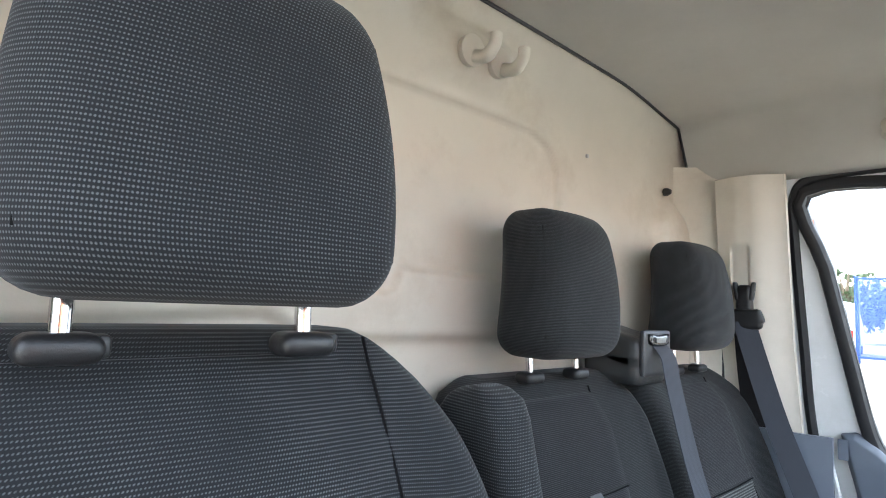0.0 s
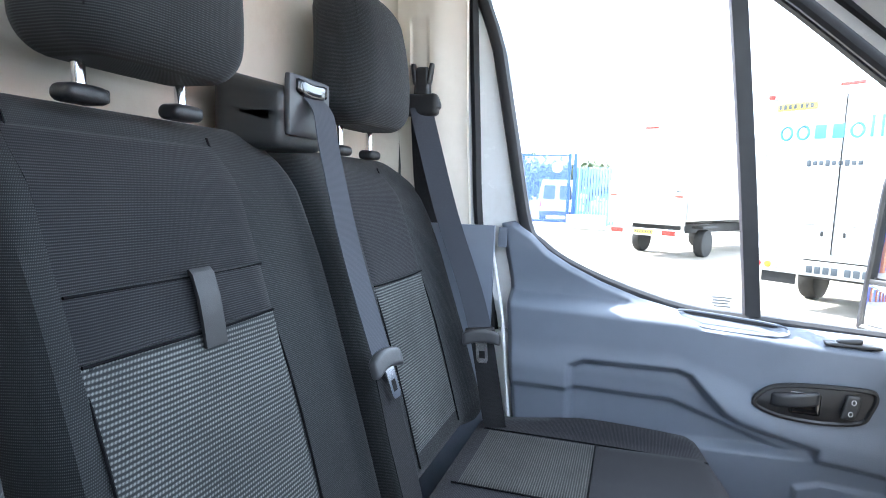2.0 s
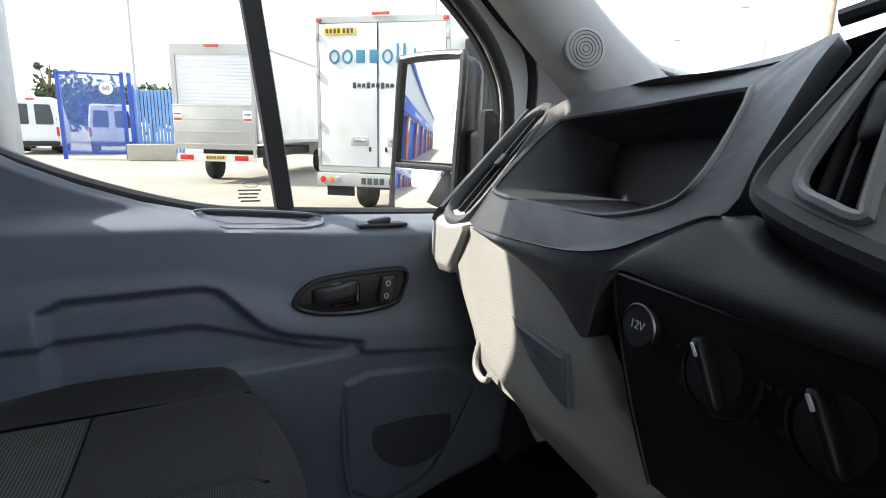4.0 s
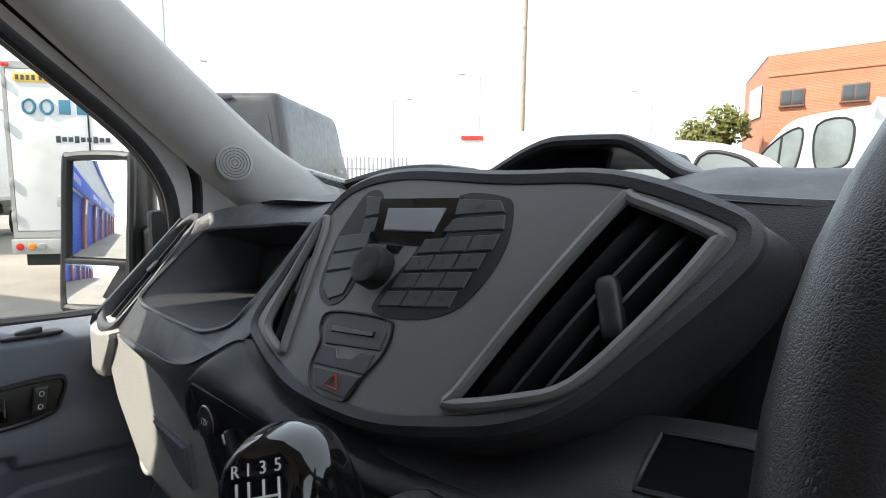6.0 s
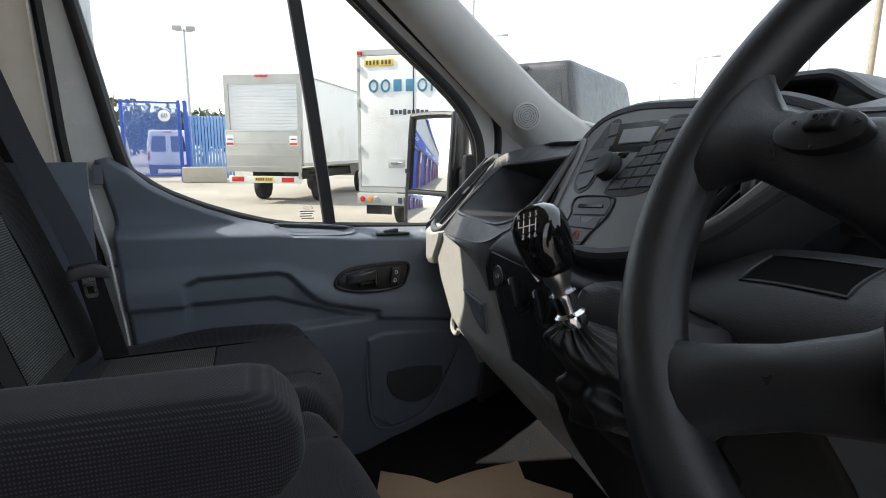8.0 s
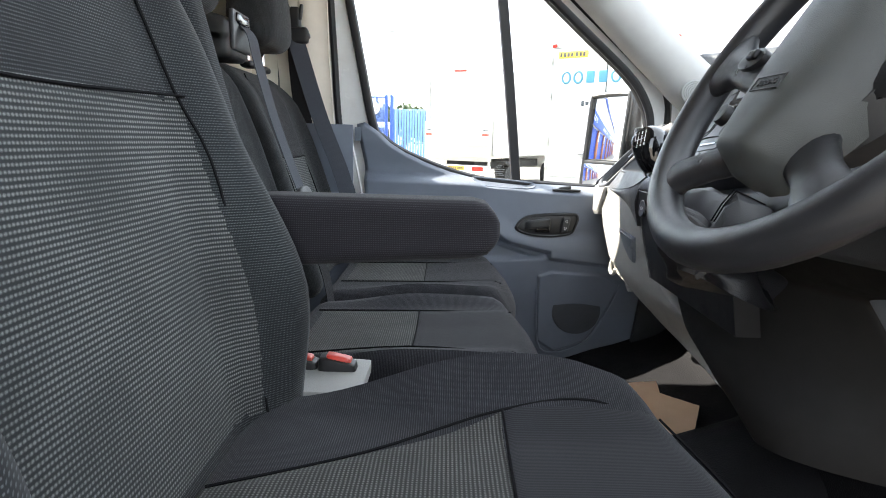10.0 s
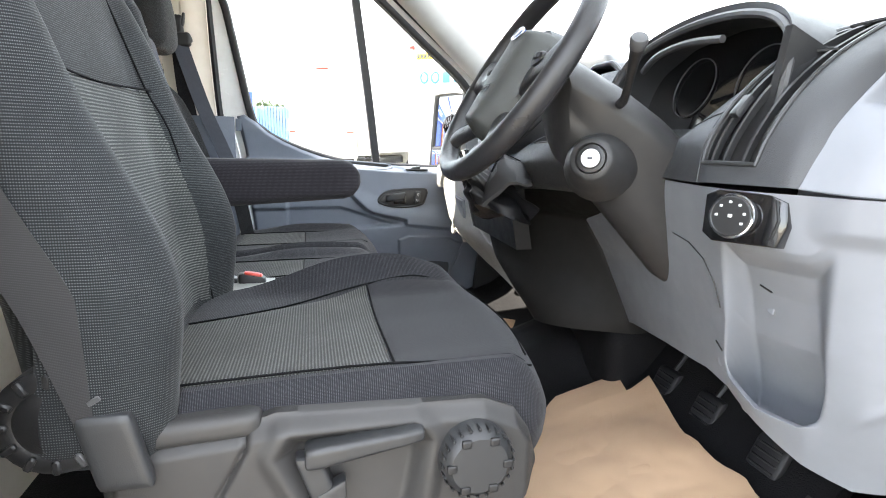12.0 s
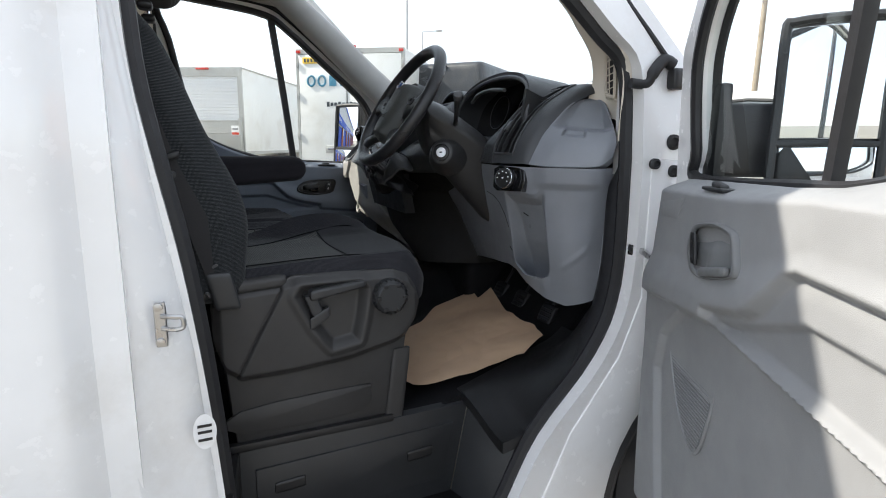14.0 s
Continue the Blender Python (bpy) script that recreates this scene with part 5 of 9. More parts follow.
def bench():
    st = thing("passenger_bench", (0.2, 0.40, 0.60), "dark cloth double passenger bench with lighter woven inserts", "bench seat")
    for yc, w, ins, posts, zt, hy in ((0.178, 0.444, (0.0, 0.252), (0.080, 0.204), 1.545, 0.134), (0.650, 0.51, (0.530, 0.750), (0.572, 0.690), 1.532, 0.625)):
        b = Back(yc, w, 0.96, zt, 0.0, -0.185, 0.13, 0.022, 0.25 if yc < 0.3 else 0.45, 0.84 if yc < 0.3 else 0.60, 0.90 if yc < 0.3 else 0.80, 0.006)
        part("backrest", b.body(28), M_CLOTH_BENCH, st)
        seam_z = 1.375 if yc < 0.3 else 1.305
        if yc < 0.3:
            part("back_flap", b.patch(ins[0], ins[1], 1.321, seam_z, 0.004), M_PANEL_CLOTH, st)
            part("back_insert", b.patch(ins[0], ins[1], 1.02, 1.318), M_INSERT, st, "lighter grey woven insert")
            part("seam", b.seam([(ins[0], 1.320), (yc, 1.318), (ins[1], 1.320)]), M_THREAD, st)
        else:
            part("back_insert", b.patch(ins[0], ins[1], 1.02, seam_z - 0.002), M_INSERT, st, "lighter grey woven insert")
        part("back_upper", b.patch(ins[0], ins[1], seam_z + 0.002, zt - 0.03, 0.002), M_PANEL_CLOTH, st)
        for s in (0, 1):
            part("seam", b.seam([(ins[s], 1.0), (ins[s], 1.25), (ins[s], zt - 0.02)]), M_THREAD, st)
        part("seam", b.seam([(ins[0], seam_z), (yc, seam_z - 0.002), (ins[1], seam_z)]), M_THREAD, st)
        headrest(st, (-0.198, hy + 0.004, 1.697), 0.228, 0.234, 0.116, posts, zt + 0.002, 0.06, M_CLOTH_BENCH)
        c = Cushion(yc, w - 0.01, 0.0, 0.525, 0.985, 0.14, 0.022, 0.62)
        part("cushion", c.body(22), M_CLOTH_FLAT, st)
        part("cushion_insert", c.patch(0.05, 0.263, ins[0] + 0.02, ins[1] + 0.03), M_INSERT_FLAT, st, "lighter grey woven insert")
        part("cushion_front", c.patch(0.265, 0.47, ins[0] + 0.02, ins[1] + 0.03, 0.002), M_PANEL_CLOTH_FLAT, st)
        for y in (ins[0] + 0.018, ins[1] + 0.032):
            part("seam", c.seam([(0.04, y), (0.26, y), (0.48, y)]), M_THREAD, st)
        part("seam", c.seam([(0.264, ins[0] + 0.02), (0.264, yc), (0.264, ins[1] + 0.03)]), M_THREAD, st)
        if yc < 0.3:
            tag = [(b.face(0.14, z) + 0.010 + 0.004 * math.sin(i), 0.142, z) for i, z in enumerate((1.382, 1.377, 1.353, 1.328, 1.304))]
            part("pull_strap", ribbon(tag, (0, 0.030, 0), 0.004), M_BLACK, st, "black fabric pull strap")
    part("bench_base", rbox((0.22, 0.40, 0.72), (0.44, 0.86, 0.24), 0.02, 3), M_BLACK, st, "black bench base")
    # raised armrest at the bench's inner end
    part("armrest", armrest_bm((0.02, -0.178, 1.20), (-0.064, -0.178, 1.574), 0.060, 0.12, 0.10), M_CLOTH, st, "dark cloth armrest folded up")
    # belt outlet between the headrests
    box = part("belt_housing", pillow((0.12, 0.115, 0.115), 0.016, 10, lambda p: Vector((-0.215 + p.x, 0.395 + p.y, 1.578 + p.z - 0.25 * (p.x + 0.06) * (1 if p.z > 0 else 0)))), M_BLACKG, st, "grey-black belt outlet housing")
    part("outlet_face", pillow((0.012, 0.105, 0.085), 0.005, 8, lambda p: Vector((-0.153 + p.x, 0.397 + p.y, 1.582 + p.z))), M_GREYP, box)
    part("slot", pillow((0.016, 0.075, 0.022), 0.006, 6, lambda p: Vector((-0.148 + p.x, 0.395 + p.y, 1.605 + p.z + 3 * p.y * p.y))), M_GLOSS, box)


M_BLACKG = surface("belt_housing_plastic", (0.035, 0.037, 0.037), 0.45, grain=0.15)
bench()


def belt_tongue(parent, at, right, up, n):
    """A chrome tongue in a plastic grip."""
    o, r, u, n = Vector(at), Vector(right).normalized(), Vector(up).normalized(), Vector(n).normalized()
    B = lambda a, b, c=0.0: o + r * a + u * b + n * c
    m = Matrix(((r.x, u.x, n.x, o.x), (r.y, u.y, n.y, o.y), (r.z, u.z, n.z, o.z), (0, 0, 0, 1)))
    g = pillow((0.078, 0.028, 0.016), 0.006, 8, lambda p: Vector((p.x, p.y - 6 * p.x * p.x, p.z)))
    g.transform(m)
    part("grip", g, M_GREYP, parent, "grey plastic tongue grip")
    outer = [(-0.012, -0.010), (0.012, -0.010), (0.012, -0.052), (0.008, -0.058), (-0.008, -0.058), (-0.012, -0.052)]
    inner = [(-0.006, -0.032), (0.006, -0.032), (0.006, -0.048), (-0.006, -0.048)]
    part("tongue", holed([B(a, b, -0.001) for a, b in outer], [[B(a, b, -0.001) for a, b in inner]], n * 0.003), M_CHROME, parent, "chrome tongue")


def belts():
    m = thing("seat_belt", (-0.1, 0.40, 1.0), "grey seat belt with a blue sheen in its colour, hanging from the outlet between headrests", "seat belt", "seat belts")
    top = smooth_line([(-0.150, 0.398, 1.60), (-0.128, 0.398, 1.575), (-0.115, 0.396, 1.52), (-0.075, 0.392, 1.38), (-0.022, 0.388, 1.235)], 6)
    part("webbing", ribbon(top, (0.006, 0.046, 0.0)), M_BELT_SHEEN, m)
    part("webbing", ribbon(smooth_line([(-0.020, 0.388, 1.225), (0.005, 0.386, 1.13), (0.035, 0.385, 1.03), (0.045, 0.39, 0.96)], 5), (0.006, 0.046, 0)), M_BELT_SHADED, m)
    belt_tongue(m, (-0.016, 0.388, 1.232), (0.05, 1, 0), (-0.33, 0, 0.94), (0.94, 0, 0.33))
    l = thing("seat_belt", (-0.05, 0.83, 0.8), "dark grey seat belt on the passenger pillar with its tongue", "seat belt", "seat belts")
    # ring plate and slider on the pillar
    part("anchor_slider", join(pillow((0.030, 0.020, 0.085), 0.007, 8, lambda p: Vector((-0.142 + p.x * (1.2 - 5 * p.z), 0.824 + p.y, 1.690 + p.z))),
                               pillow((0.010, 0.016, 0.045), 0.004, 4, lambda p: Vector((-0.160 + p.x - 0.15 * p.z, 0.822 + p.y, 1.717 + p.z))),
                               pillow((0.010, 0.016, 0.045), 0.004, 4, lambda p: Vector((-0.124 + p.x + 0.15 * p.z, 0.822 + p.y, 1.717 + p.z)))), M_BLACK, l, "black belt height slider")
    part("guide_ring", pillow((0.088, 0.022, 0.048), 0.009, 10, lambda p: Vector((-0.140 + p.x * (1 - 9.0 * max(0.0, p.z)) * (1 - 0.10 * (p.z < -0.01)), 0.815 + p.y, 1.650 + p.z + 1.5 * p.x * p.x))), M_BLACK, l, "black moulded belt guide")
    part("webbing", ribbon(smooth_line([(-0.138, 0.808, 1.647), (-0.122, 0.806, 1.59), (-0.07, 0.805, 1.42), (-0.01, 0.795, 1.27), (0.020, 0.788, 1.178)], 6), (0.046, 0.012, 0.008)), M_BELT_SHEEN, l)
    part("webbing", ribbon(smooth_line([(0.022, 0.788, 1.17), (0.045, 0.79, 1.05), (0.065, 0.80, 0.92), (0.075, 0.81, 0.80)], 5), (0.044, 0.014, 0.008)), M_BELT_SHADED, l)
    part("webbing", ribbon(smooth_line([(-0.146, 0.830, 1.647), (-0.140, 0.845, 1.5), (-0.125, 0.85, 1.39)], 5), (0.046, 0.01, 0.0)), M_BELT_SHADED, l)
    part("tongue_stop", rbox((0.018, 0.786, 1.182), (0.062, 0.016, 0.018), 0.005, 2, (0, -6, 10)), M_BLACK, l)
    belt_tongue(l, (0.022, 0.780, 1.176), (0.97, 0.2, 0.05), (-0.10, 0, 0.99), (0.2, -0.97, 0.05))
    d = thing("seat_belt", (0.1, -0.75, 0.9), "dark grey driver's seat belt running down beside the backrest", "seat belt", "seat belts")
    part("webbing", ribbon(smooth_line([(-0.155, -0.80, 1.72), (-0.11, -0.80, 1.60), (-0.045, -0.785, 1.40), (-0.002, -0.772, 1.27), (0.045, -0.764, 1.16), (0.088, -0.756, 1.01)], 6), (0.046, 0.010, 0.010)), M_BELTG, d)
    part("stop", pillow((0.062, 0.018, 0.016), 0.006, 6, lambda p: Vector((-0.010 + p.x, -0.772 + p.y, 1.295 + p.z + 0.25 * p.x))), M_BLACK, d)
    part("button", lathe([(0.001, 0.004), (0.008, 0.003), (0.009, 0.0), (0.005, -0.004)], (0.004, -0.777, 1.262), (0.1, -1, 0.1), 14), M_BLACK, d, "round belt stop button")
    part("anchor_cover", pillow((0.054, 0.018, 0.085), 0.006, 8, lambda p: Vector((0.088 + p.x - 0.22 * p.z, -0.756 + p.y, 1.005 + p.z))), M_DARKS, d, "grey plastic anchor cover")


M_BELTG = fabric("belt_webbing_grey", (0.026, 0.025, 0.026), (0.040, 0.039, 0.040), "Z", 0.0016, 1.0, 0.15, (0.0, 1.0), 0.1)
# same webbing, darker: shade on the lower and rear lengths is in the colour
M_BELT_SHADED = fabric("belt_webbing_shaded", (0.010, 0.010, 0.011), (0.030, 0.030, 0.033), "Z", 0.0018, 1.0, 0.2)
belts()

# ---- dashboard ----
dash = thing("dashboard", (1.0, 0.0, 0.9), "dark grained plastic dashboard with light grey lower panels", "dashboard")


def dash_top():
    """The upper pad from the windscreen to the rear edge, raised over the instruments."""
    def edge(y):
        left = sst(0.16, 0.45, y)
        right = sst(-0.09, -0.24, y) * (1 - sst(-0.60, -0.74, y))
        x = 1.00 * left + (1 - left) * (0.93 - 0.035 * right)
        z = 1.452 * left + (1 - left) * (1.473 - 0.004 * right)
        x += 0.13 * sst(-0.26, -0.31, y)
        z -= 0.045 * sst(0.55, 0.86, y) + 0.0 * sst(-0.72, -0.86, y)
        return x, z

    def f(u, v):
        y = 0.865 - 1.70 * v
        ex, ez = edge(y)
        x = ex + (1.345 - ex) * u
        z = ez + (1.405 - ez) * u ** 1.5 + 0.012 * math.sin(math.pi * min(1, u * 1.2)) + 0.026 * sst(-0.02, -0.14, y) * math.sin(math.pi * min(1.0, u * 1.6)) ** 1.5
        return Vector((x, y, z))
    part("top_pad", sheet(f, 24, 120, (0.012, 0, -0.012)), M_DARK, dash)

    # flank between the centre pod and the instruments, down to the shelf
    def flank(u, v):
        y = -0.04 - 0.25 * u
        ex, ez = edge(max(y, -0.25))
        return Vector((ex - 0.012 * math.sin(math.pi * min(1, v * 2)) - 0.045 * v + 0.01 * (1 - u), y, ez + 0.004 - (ez - 1.275) * v))
    part("flank", sheet(flank, 30, 24, (0.03, 0, 0)), M_DARK, dash, "dark grained flank beside the instruments")


dash_top()


def passenger_face():
    """Sloped face with an open storage pocket, and the lip under it."""
    hole = [(0.808, 0.655, 1.290), (0.828, 0.690, 1.305), (0.915, 0.700, 1.380), (0.938, 0.680, 1.398), (0.955, 0.560, 1.410), (0.948, 0.400, 1.423), (0.930, 0.368, 1.417),
            (0.850, 0.322, 1.368), (0.800, 0.300, 1.338), (0.787, 0.315, 1.318), (0.783, 0.370, 1.301), (0.788, 0.430, 1.294), (0.798, 0.560, 1.290)]
    hole3 = smooth_line(hole, 4, True)
    outer = [(0.786, 0.702, 1.244), (0.860, 0.714, 1.332), (0.931, 0.722, 1.414), (0.985, 0.66, 1.440), (1.030, 0.52, 1.456), (1.020, 0.40, 1.466), (0.930, 0.290, 1.464), (0.870, 0.265, 1.430),
             (0.800, 0.247, 1.362), (0.770, 0.243, 1.323), (0.752, 0.285, 1.302), (0.746, 0.330, 1.281), (0.752, 0.40, 1.265), (0.766, 0.50, 1.253), (0.778, 0.62, 1.244)]
    outer3 = smooth_line(outer, 3, True)
    part("pocket_face", holed(outer3, [hole3], (0.02, 0, -0.012)), M_DARK, dash, "dark grained face round the storage pocket", 75)
    part("pocket_rim", tube(hole3, 0.004, 6, True), M_DARK, dash)
    c = Vector((0, 0.51, 1.35))
    rings = []
    for k in range(7):
        t = k / 6
        rings.append([Vector((p.x + (0.20 - (p.z - 1.29) * 0.9) * t, c.y + (p.y - c.y) * (1 - 0.10 * t), max(1.272 + 0.004 * t, p.z - 0.010 * t - 0.03 * t * (p.z - 1.29) / 0.13))) for p in hole3])
    bm = loft(rings, caps=False)
    bm.faces.new([v for v in list(bm.verts)[-len(hole3):]])
    part("pocket", bm, M_DARK, dash, "open dark storage pocket")
    # grained face between the pocket, the lid and the heater controls, running on below the pod
    up = smooth_line([(0.790, 0.702, 1.241), (0.778, 0.62, 1.243), (0.766, 0.50, 1.252), (0.752, 0.40, 1.264), (0.746, 0.33, 1.280), (0.752, 0.285, 1.301), (0.766, 0.243, 1.320),
                      (0.752, 0.19, 1.300), (0.738, 0.10, 1.288), (0.734, 0.0, 1.284), (0.738, -0.09, 1.290)], 10)
    dn = smooth_line([(0.786, 0.700, 1.238), (0.779, 0.60, 1.232), (0.777, 0.50, 1.214), (0.774, 0.445, 1.196), (0.772, 0.395, 1.172), (0.744, 0.345, 1.225), (0.738, 0.322, 1.264),
                      (0.738, 0.25, 1.264), (0.736, 0.13, 1.262), (0.736, 0.02, 1.258), (0.742, -0.09, 1.255)], 10)
    part("lip", sheet(lambda u, v: up[round(u * (len(up) - 1))].lerp(dn[round(u * (len(up) - 1))], v) + Vector((-0.008 * math.sin(math.pi * v), 0, 0)), len(up) - 1, 12, (0.03, 0, 0)), M_DARK, dash, "dark grained face below the pocket", 75)
    part("seam_line", tube([p + Vector((-0.0015, 0, 0)) for p in up[:61]], 0.0012, 5), M_BLACK, dash)
    # end vent: frame with slats along the outer edge
    B = lambda a, b: Vector((0.780 + 0.148 * a, 0.708 + 0.018 * a + (0.072 - 0.022 * a) * b, 1.252 + 0.160 * a + 0.002 * b))
    fr = smooth_line([B(0, 0), B(0.02, 1), B(0.5, 1.15), B(0.97, 0.9), B(1.0, 0.0), B(0.5, -0.15)], 5, True)
    inn = Vector((0.707, 0, -0.707))
    mid = B(0.5, 0.5)
    grow = lambda k, d: [mid + (p - mid) * k + inn * d for p in fr]
    rings = [grow(0.92, 0.016), grow(0.93, 0.003), grow(0.97, 0.0), grow(1.05, 0.001), [mid + (p - mid) * 1.10 + inn * 0.010 for p in fr], [mid + (p - mid) * 1.14 + inn * 0.035 for p in fr]]
    v = part("end_vent", loft(rings, caps=False), M_DARK, dash, "dark side air vent", 50)
    part("backing", sheet(lambda a, b: B(a, b) + inn * 0.018, 8, 4), M_GLOSS, v)
    for k in range(2):
        part("slat", ribbon([B(0.04 + 0.92 * a / 6, 0.33 + 0.34 * k) + inn * 0.014 for a in range(7)], inn * 0.012, 0.002), M_DARKS, v)
    for k in range(4):
        part("vane", ribbon([B(0.15 + 0.2 * k, b / 4) + inn * 0.019 for b in range(5)], inn * 0.008, 0.002), M_BLACK, v)
    part("thumb_tab", rbox(B(0.52, 0.5) + inn * 0.006, (0.024, 0.016, 0.008), 0.003, 2, (0, -45, 0)), M_DARKS, v)
    part("end_pad", sheet(lambda a, b: B(a, 1.15 + b * 0.8) + Vector((0.004 * b, 0, -0.03 * b * b)), 8, 6, (0.02, 0, -0.02)), M_DARK, dash)


passenger_face()


def glovebox():
    """Light grey lower panels on the passenger side."""
    # corner block under the end vent
    def corner(u, v):
        y = 0.882 - 0.200 * u
        zt = along([(0.68, 1.243), (0.72, 1.248), (0.80, 1.254), (0.835, 1.238), (0.885, 1.185)], y)
        zb = along([(0.68, 1.236), (0.70, 1.205), (0.738, 1.156), (0.80, 1.150), (0.885, 1.155)], y)
        return Vector((0.766 + 0.30 * max(0.0, y - 0.78) + 0.022 * (1 - sst(0.0, 0.22, v)) + 0.006 * sst(0.85, 1.0, v), y, zt + (zb - zt) * v))
    part("corner_panel", sheet(corner, 40, 24, (0.06, 0, 0)), M_LIGHTP, dash, "light grey corner panel", 75)
    # glovebox lid: sweeping down towards the tunnel
    def f(u, v):
        z = 1.240 - 0.335 * v
        yl = along([(0.905, 0.10), (0.92, 0.22), (0.94, 0.40), (0.969, 0.50), (1.0, 0.53), (1.034, 0.555), (1.057, 0.622), (1.132, 0.705), (1.191, 0.738), (1.225, 0.712), (1.242, 0.685)], z)
        yr = along([(0.905, 0.08), (0.965, 0.10), (1.012, 0.19), (1.034, 0.25), (1.10, 0.352), (1.136, 0.378), (1.172, 0.405), (1.198, 0.450), (1.216, 0.497), (1.235, 0.56), (1.242, 0.68)], z)
        y = yl + (yr - yl) * u
        edge_r = 0.008 * (1 - sst(0.0, 0.03, min(u, 1 - u)))
        return Vector((0.777 + 0.080 * sst(0.55, 1.0, v) + (0.006 + 0.02 * sst(0.2, 0.7, v)) * u * u + edge_r, y, z))
    lid = part("glovebox_lid", sheet(f, 70, 80, (0.02, 0, 0)), M_LIGHTP, dash, "light grey glovebox lid", 75)
    rec = [(0.553, 1.146), (0.43, 1.139), (0.422, 1.078), (0.452, 1.082), (0.505, 1.106)]
    part("latch_recess", slab([(0.778, y, z) for y, z in rec], (0.778, 0.475, 1.115), (0.02, 0, 0), 0.003), M_GREYB, lid, "grey latch recess")
    part("latch", slab([(0.773, y, z) for y, z in [(0.538, 1.141), (0.434, 1.134), (0.430, 1.112), (0.50, 1.122)]], (0.773, 0.475, 1.128), (0.012, 0, 0), 0.004), M_GREYB, lid, "dark glovebox latch")
    part("lid_gap", tube([f(0.0, k / 20) + Vector((-0.001, 0.002, 0)) for k in range(21)], 0.0025, 5), M_BLACK, lid)
    def flank(u, v):
        z = 1.165 - 0.185 * v
        yl = along([(0.94, 0.40), (0.969, 0.50), (1.0, 0.53), (1.034, 0.555), (1.057, 0.622), (1.132, 0.705), (1.191, 0.738)], z) + 0.004
        yo = along([(0.97, 0.60), (0.985, 0.70), (1.0, 0.735), (1.05, 0.755), (1.10, 0.785), (1.165, 0.835)], z)
        return Vector((0.785 + 0.028 * sst(0.0, 0.5, u) + 0.02 * v, yl + (yo - yl) * u, z))
    part("end_panel", sheet(flank, 12, 24, (0.02, 0, 0)), M_LIGHTP, dash, "light grey end panel below the vent", 75)
    # bag hook at the outer end
    hk = part("bag_hook", tube(smooth_line([(0.830, 0.735, 1.035), (0.824, 0.738, 1.008), (0.820, 0.728, 0.990), (0.818, 0.706, 0.984), (0.817, 0.684, 0.990), (0.817, 0.674, 1.004)], 5), 0.0055, 8), M_LIGHTP, dash, "light grey bag hook")
    part("under_panel", sheet(lambda u, v: Vector((0.80 + 0.30 * v, 0.74 - 0.12 * v - 0.35 * u * v, 1.17 - 0.45 * v)), 10, 10, (0.02, 0.02, 0)), M_DARKS, dash)
    part("side_closure", plate([(0.84, 0.80, 1.24), (1.30, 0.86, 1.40), (1.30, 0.86, 0.80), (1.08, 0.82, 0.80), (0.92, 0.79, 1.05)], (0, 0.02, 0)), M_DARKS, dash)
    part("kick_panel", plate([(0.99, 0.846, 1.10), (1.36, 0.846, 1.10), (1.36, 0.846, 0.56), (0.93, 0.846, 0.56)], (0, 0.02, 0)), M_DARKS, dash)
    part("under_cover", rbox((1.12, 0.42, 1.05), (0.34, 0.80, 0.30), 0.03), M_BLACK, dash)


M_GREYB = surface("blue_grey_plastic", (0.15, 0.165, 0.185), 0.45, grain=0.1)
glovebox()

# -- centre pod --
POD0 = Vector((0.742, 0.057, 1.324))
PN = Vector((-1, 0, 0.604)).normalized()


def pod(y, z, lift=0.0):
    """A point of the pod's sloped face."""
    bulge = 0.016 * (1 - ((y - 0.02) / 0.24) ** 2)
    return Vector((0.742 + 0.604 * (z - 1.324), y, z)) + PN * (lift + bulge - 0.012)


def pod_outline(k=5):
    o = [(0.215, 1.350), (0.205, 1.385), (0.180, 1.440), (0.150, 1.474), (0.085, 1.487), (-0.03, 1.484), (-0.115, 1.486), (-0.185, 1.470), (-0.200, 1.458), (-0.190, 1.436),
         (-0.154, 1.39), (-0.127, 1.36), (-0.095, 1.341), (-0.05, 1.327), (0.01, 1.315), (0.09, 1.314), (0.14, 1.322), (0.19, 1.336)]
    return [(p.y, p.z) for p in smooth_line([(0, a, b) for a, b in o], k, True)]


RVENT = [(-0.125, 1.470), (-0.135, 1.472), (-0.182, 1.458), (-0.184, 1.450), (-0.160, 1.408), (-0.130, 1.368), (-0.098, 1.352), (-0.055, 1.339), (-0.060, 1.350), (-0.09, 1.41)]
LVENT = [(0.168, 1.446), (0.173, 1.440), (0.184, 1.385), (0.186, 1.350), (0.160, 1.338), (0.140, 1.334), (0.142, 1.345), (0.152, 1.39), (0.160, 1.43)]


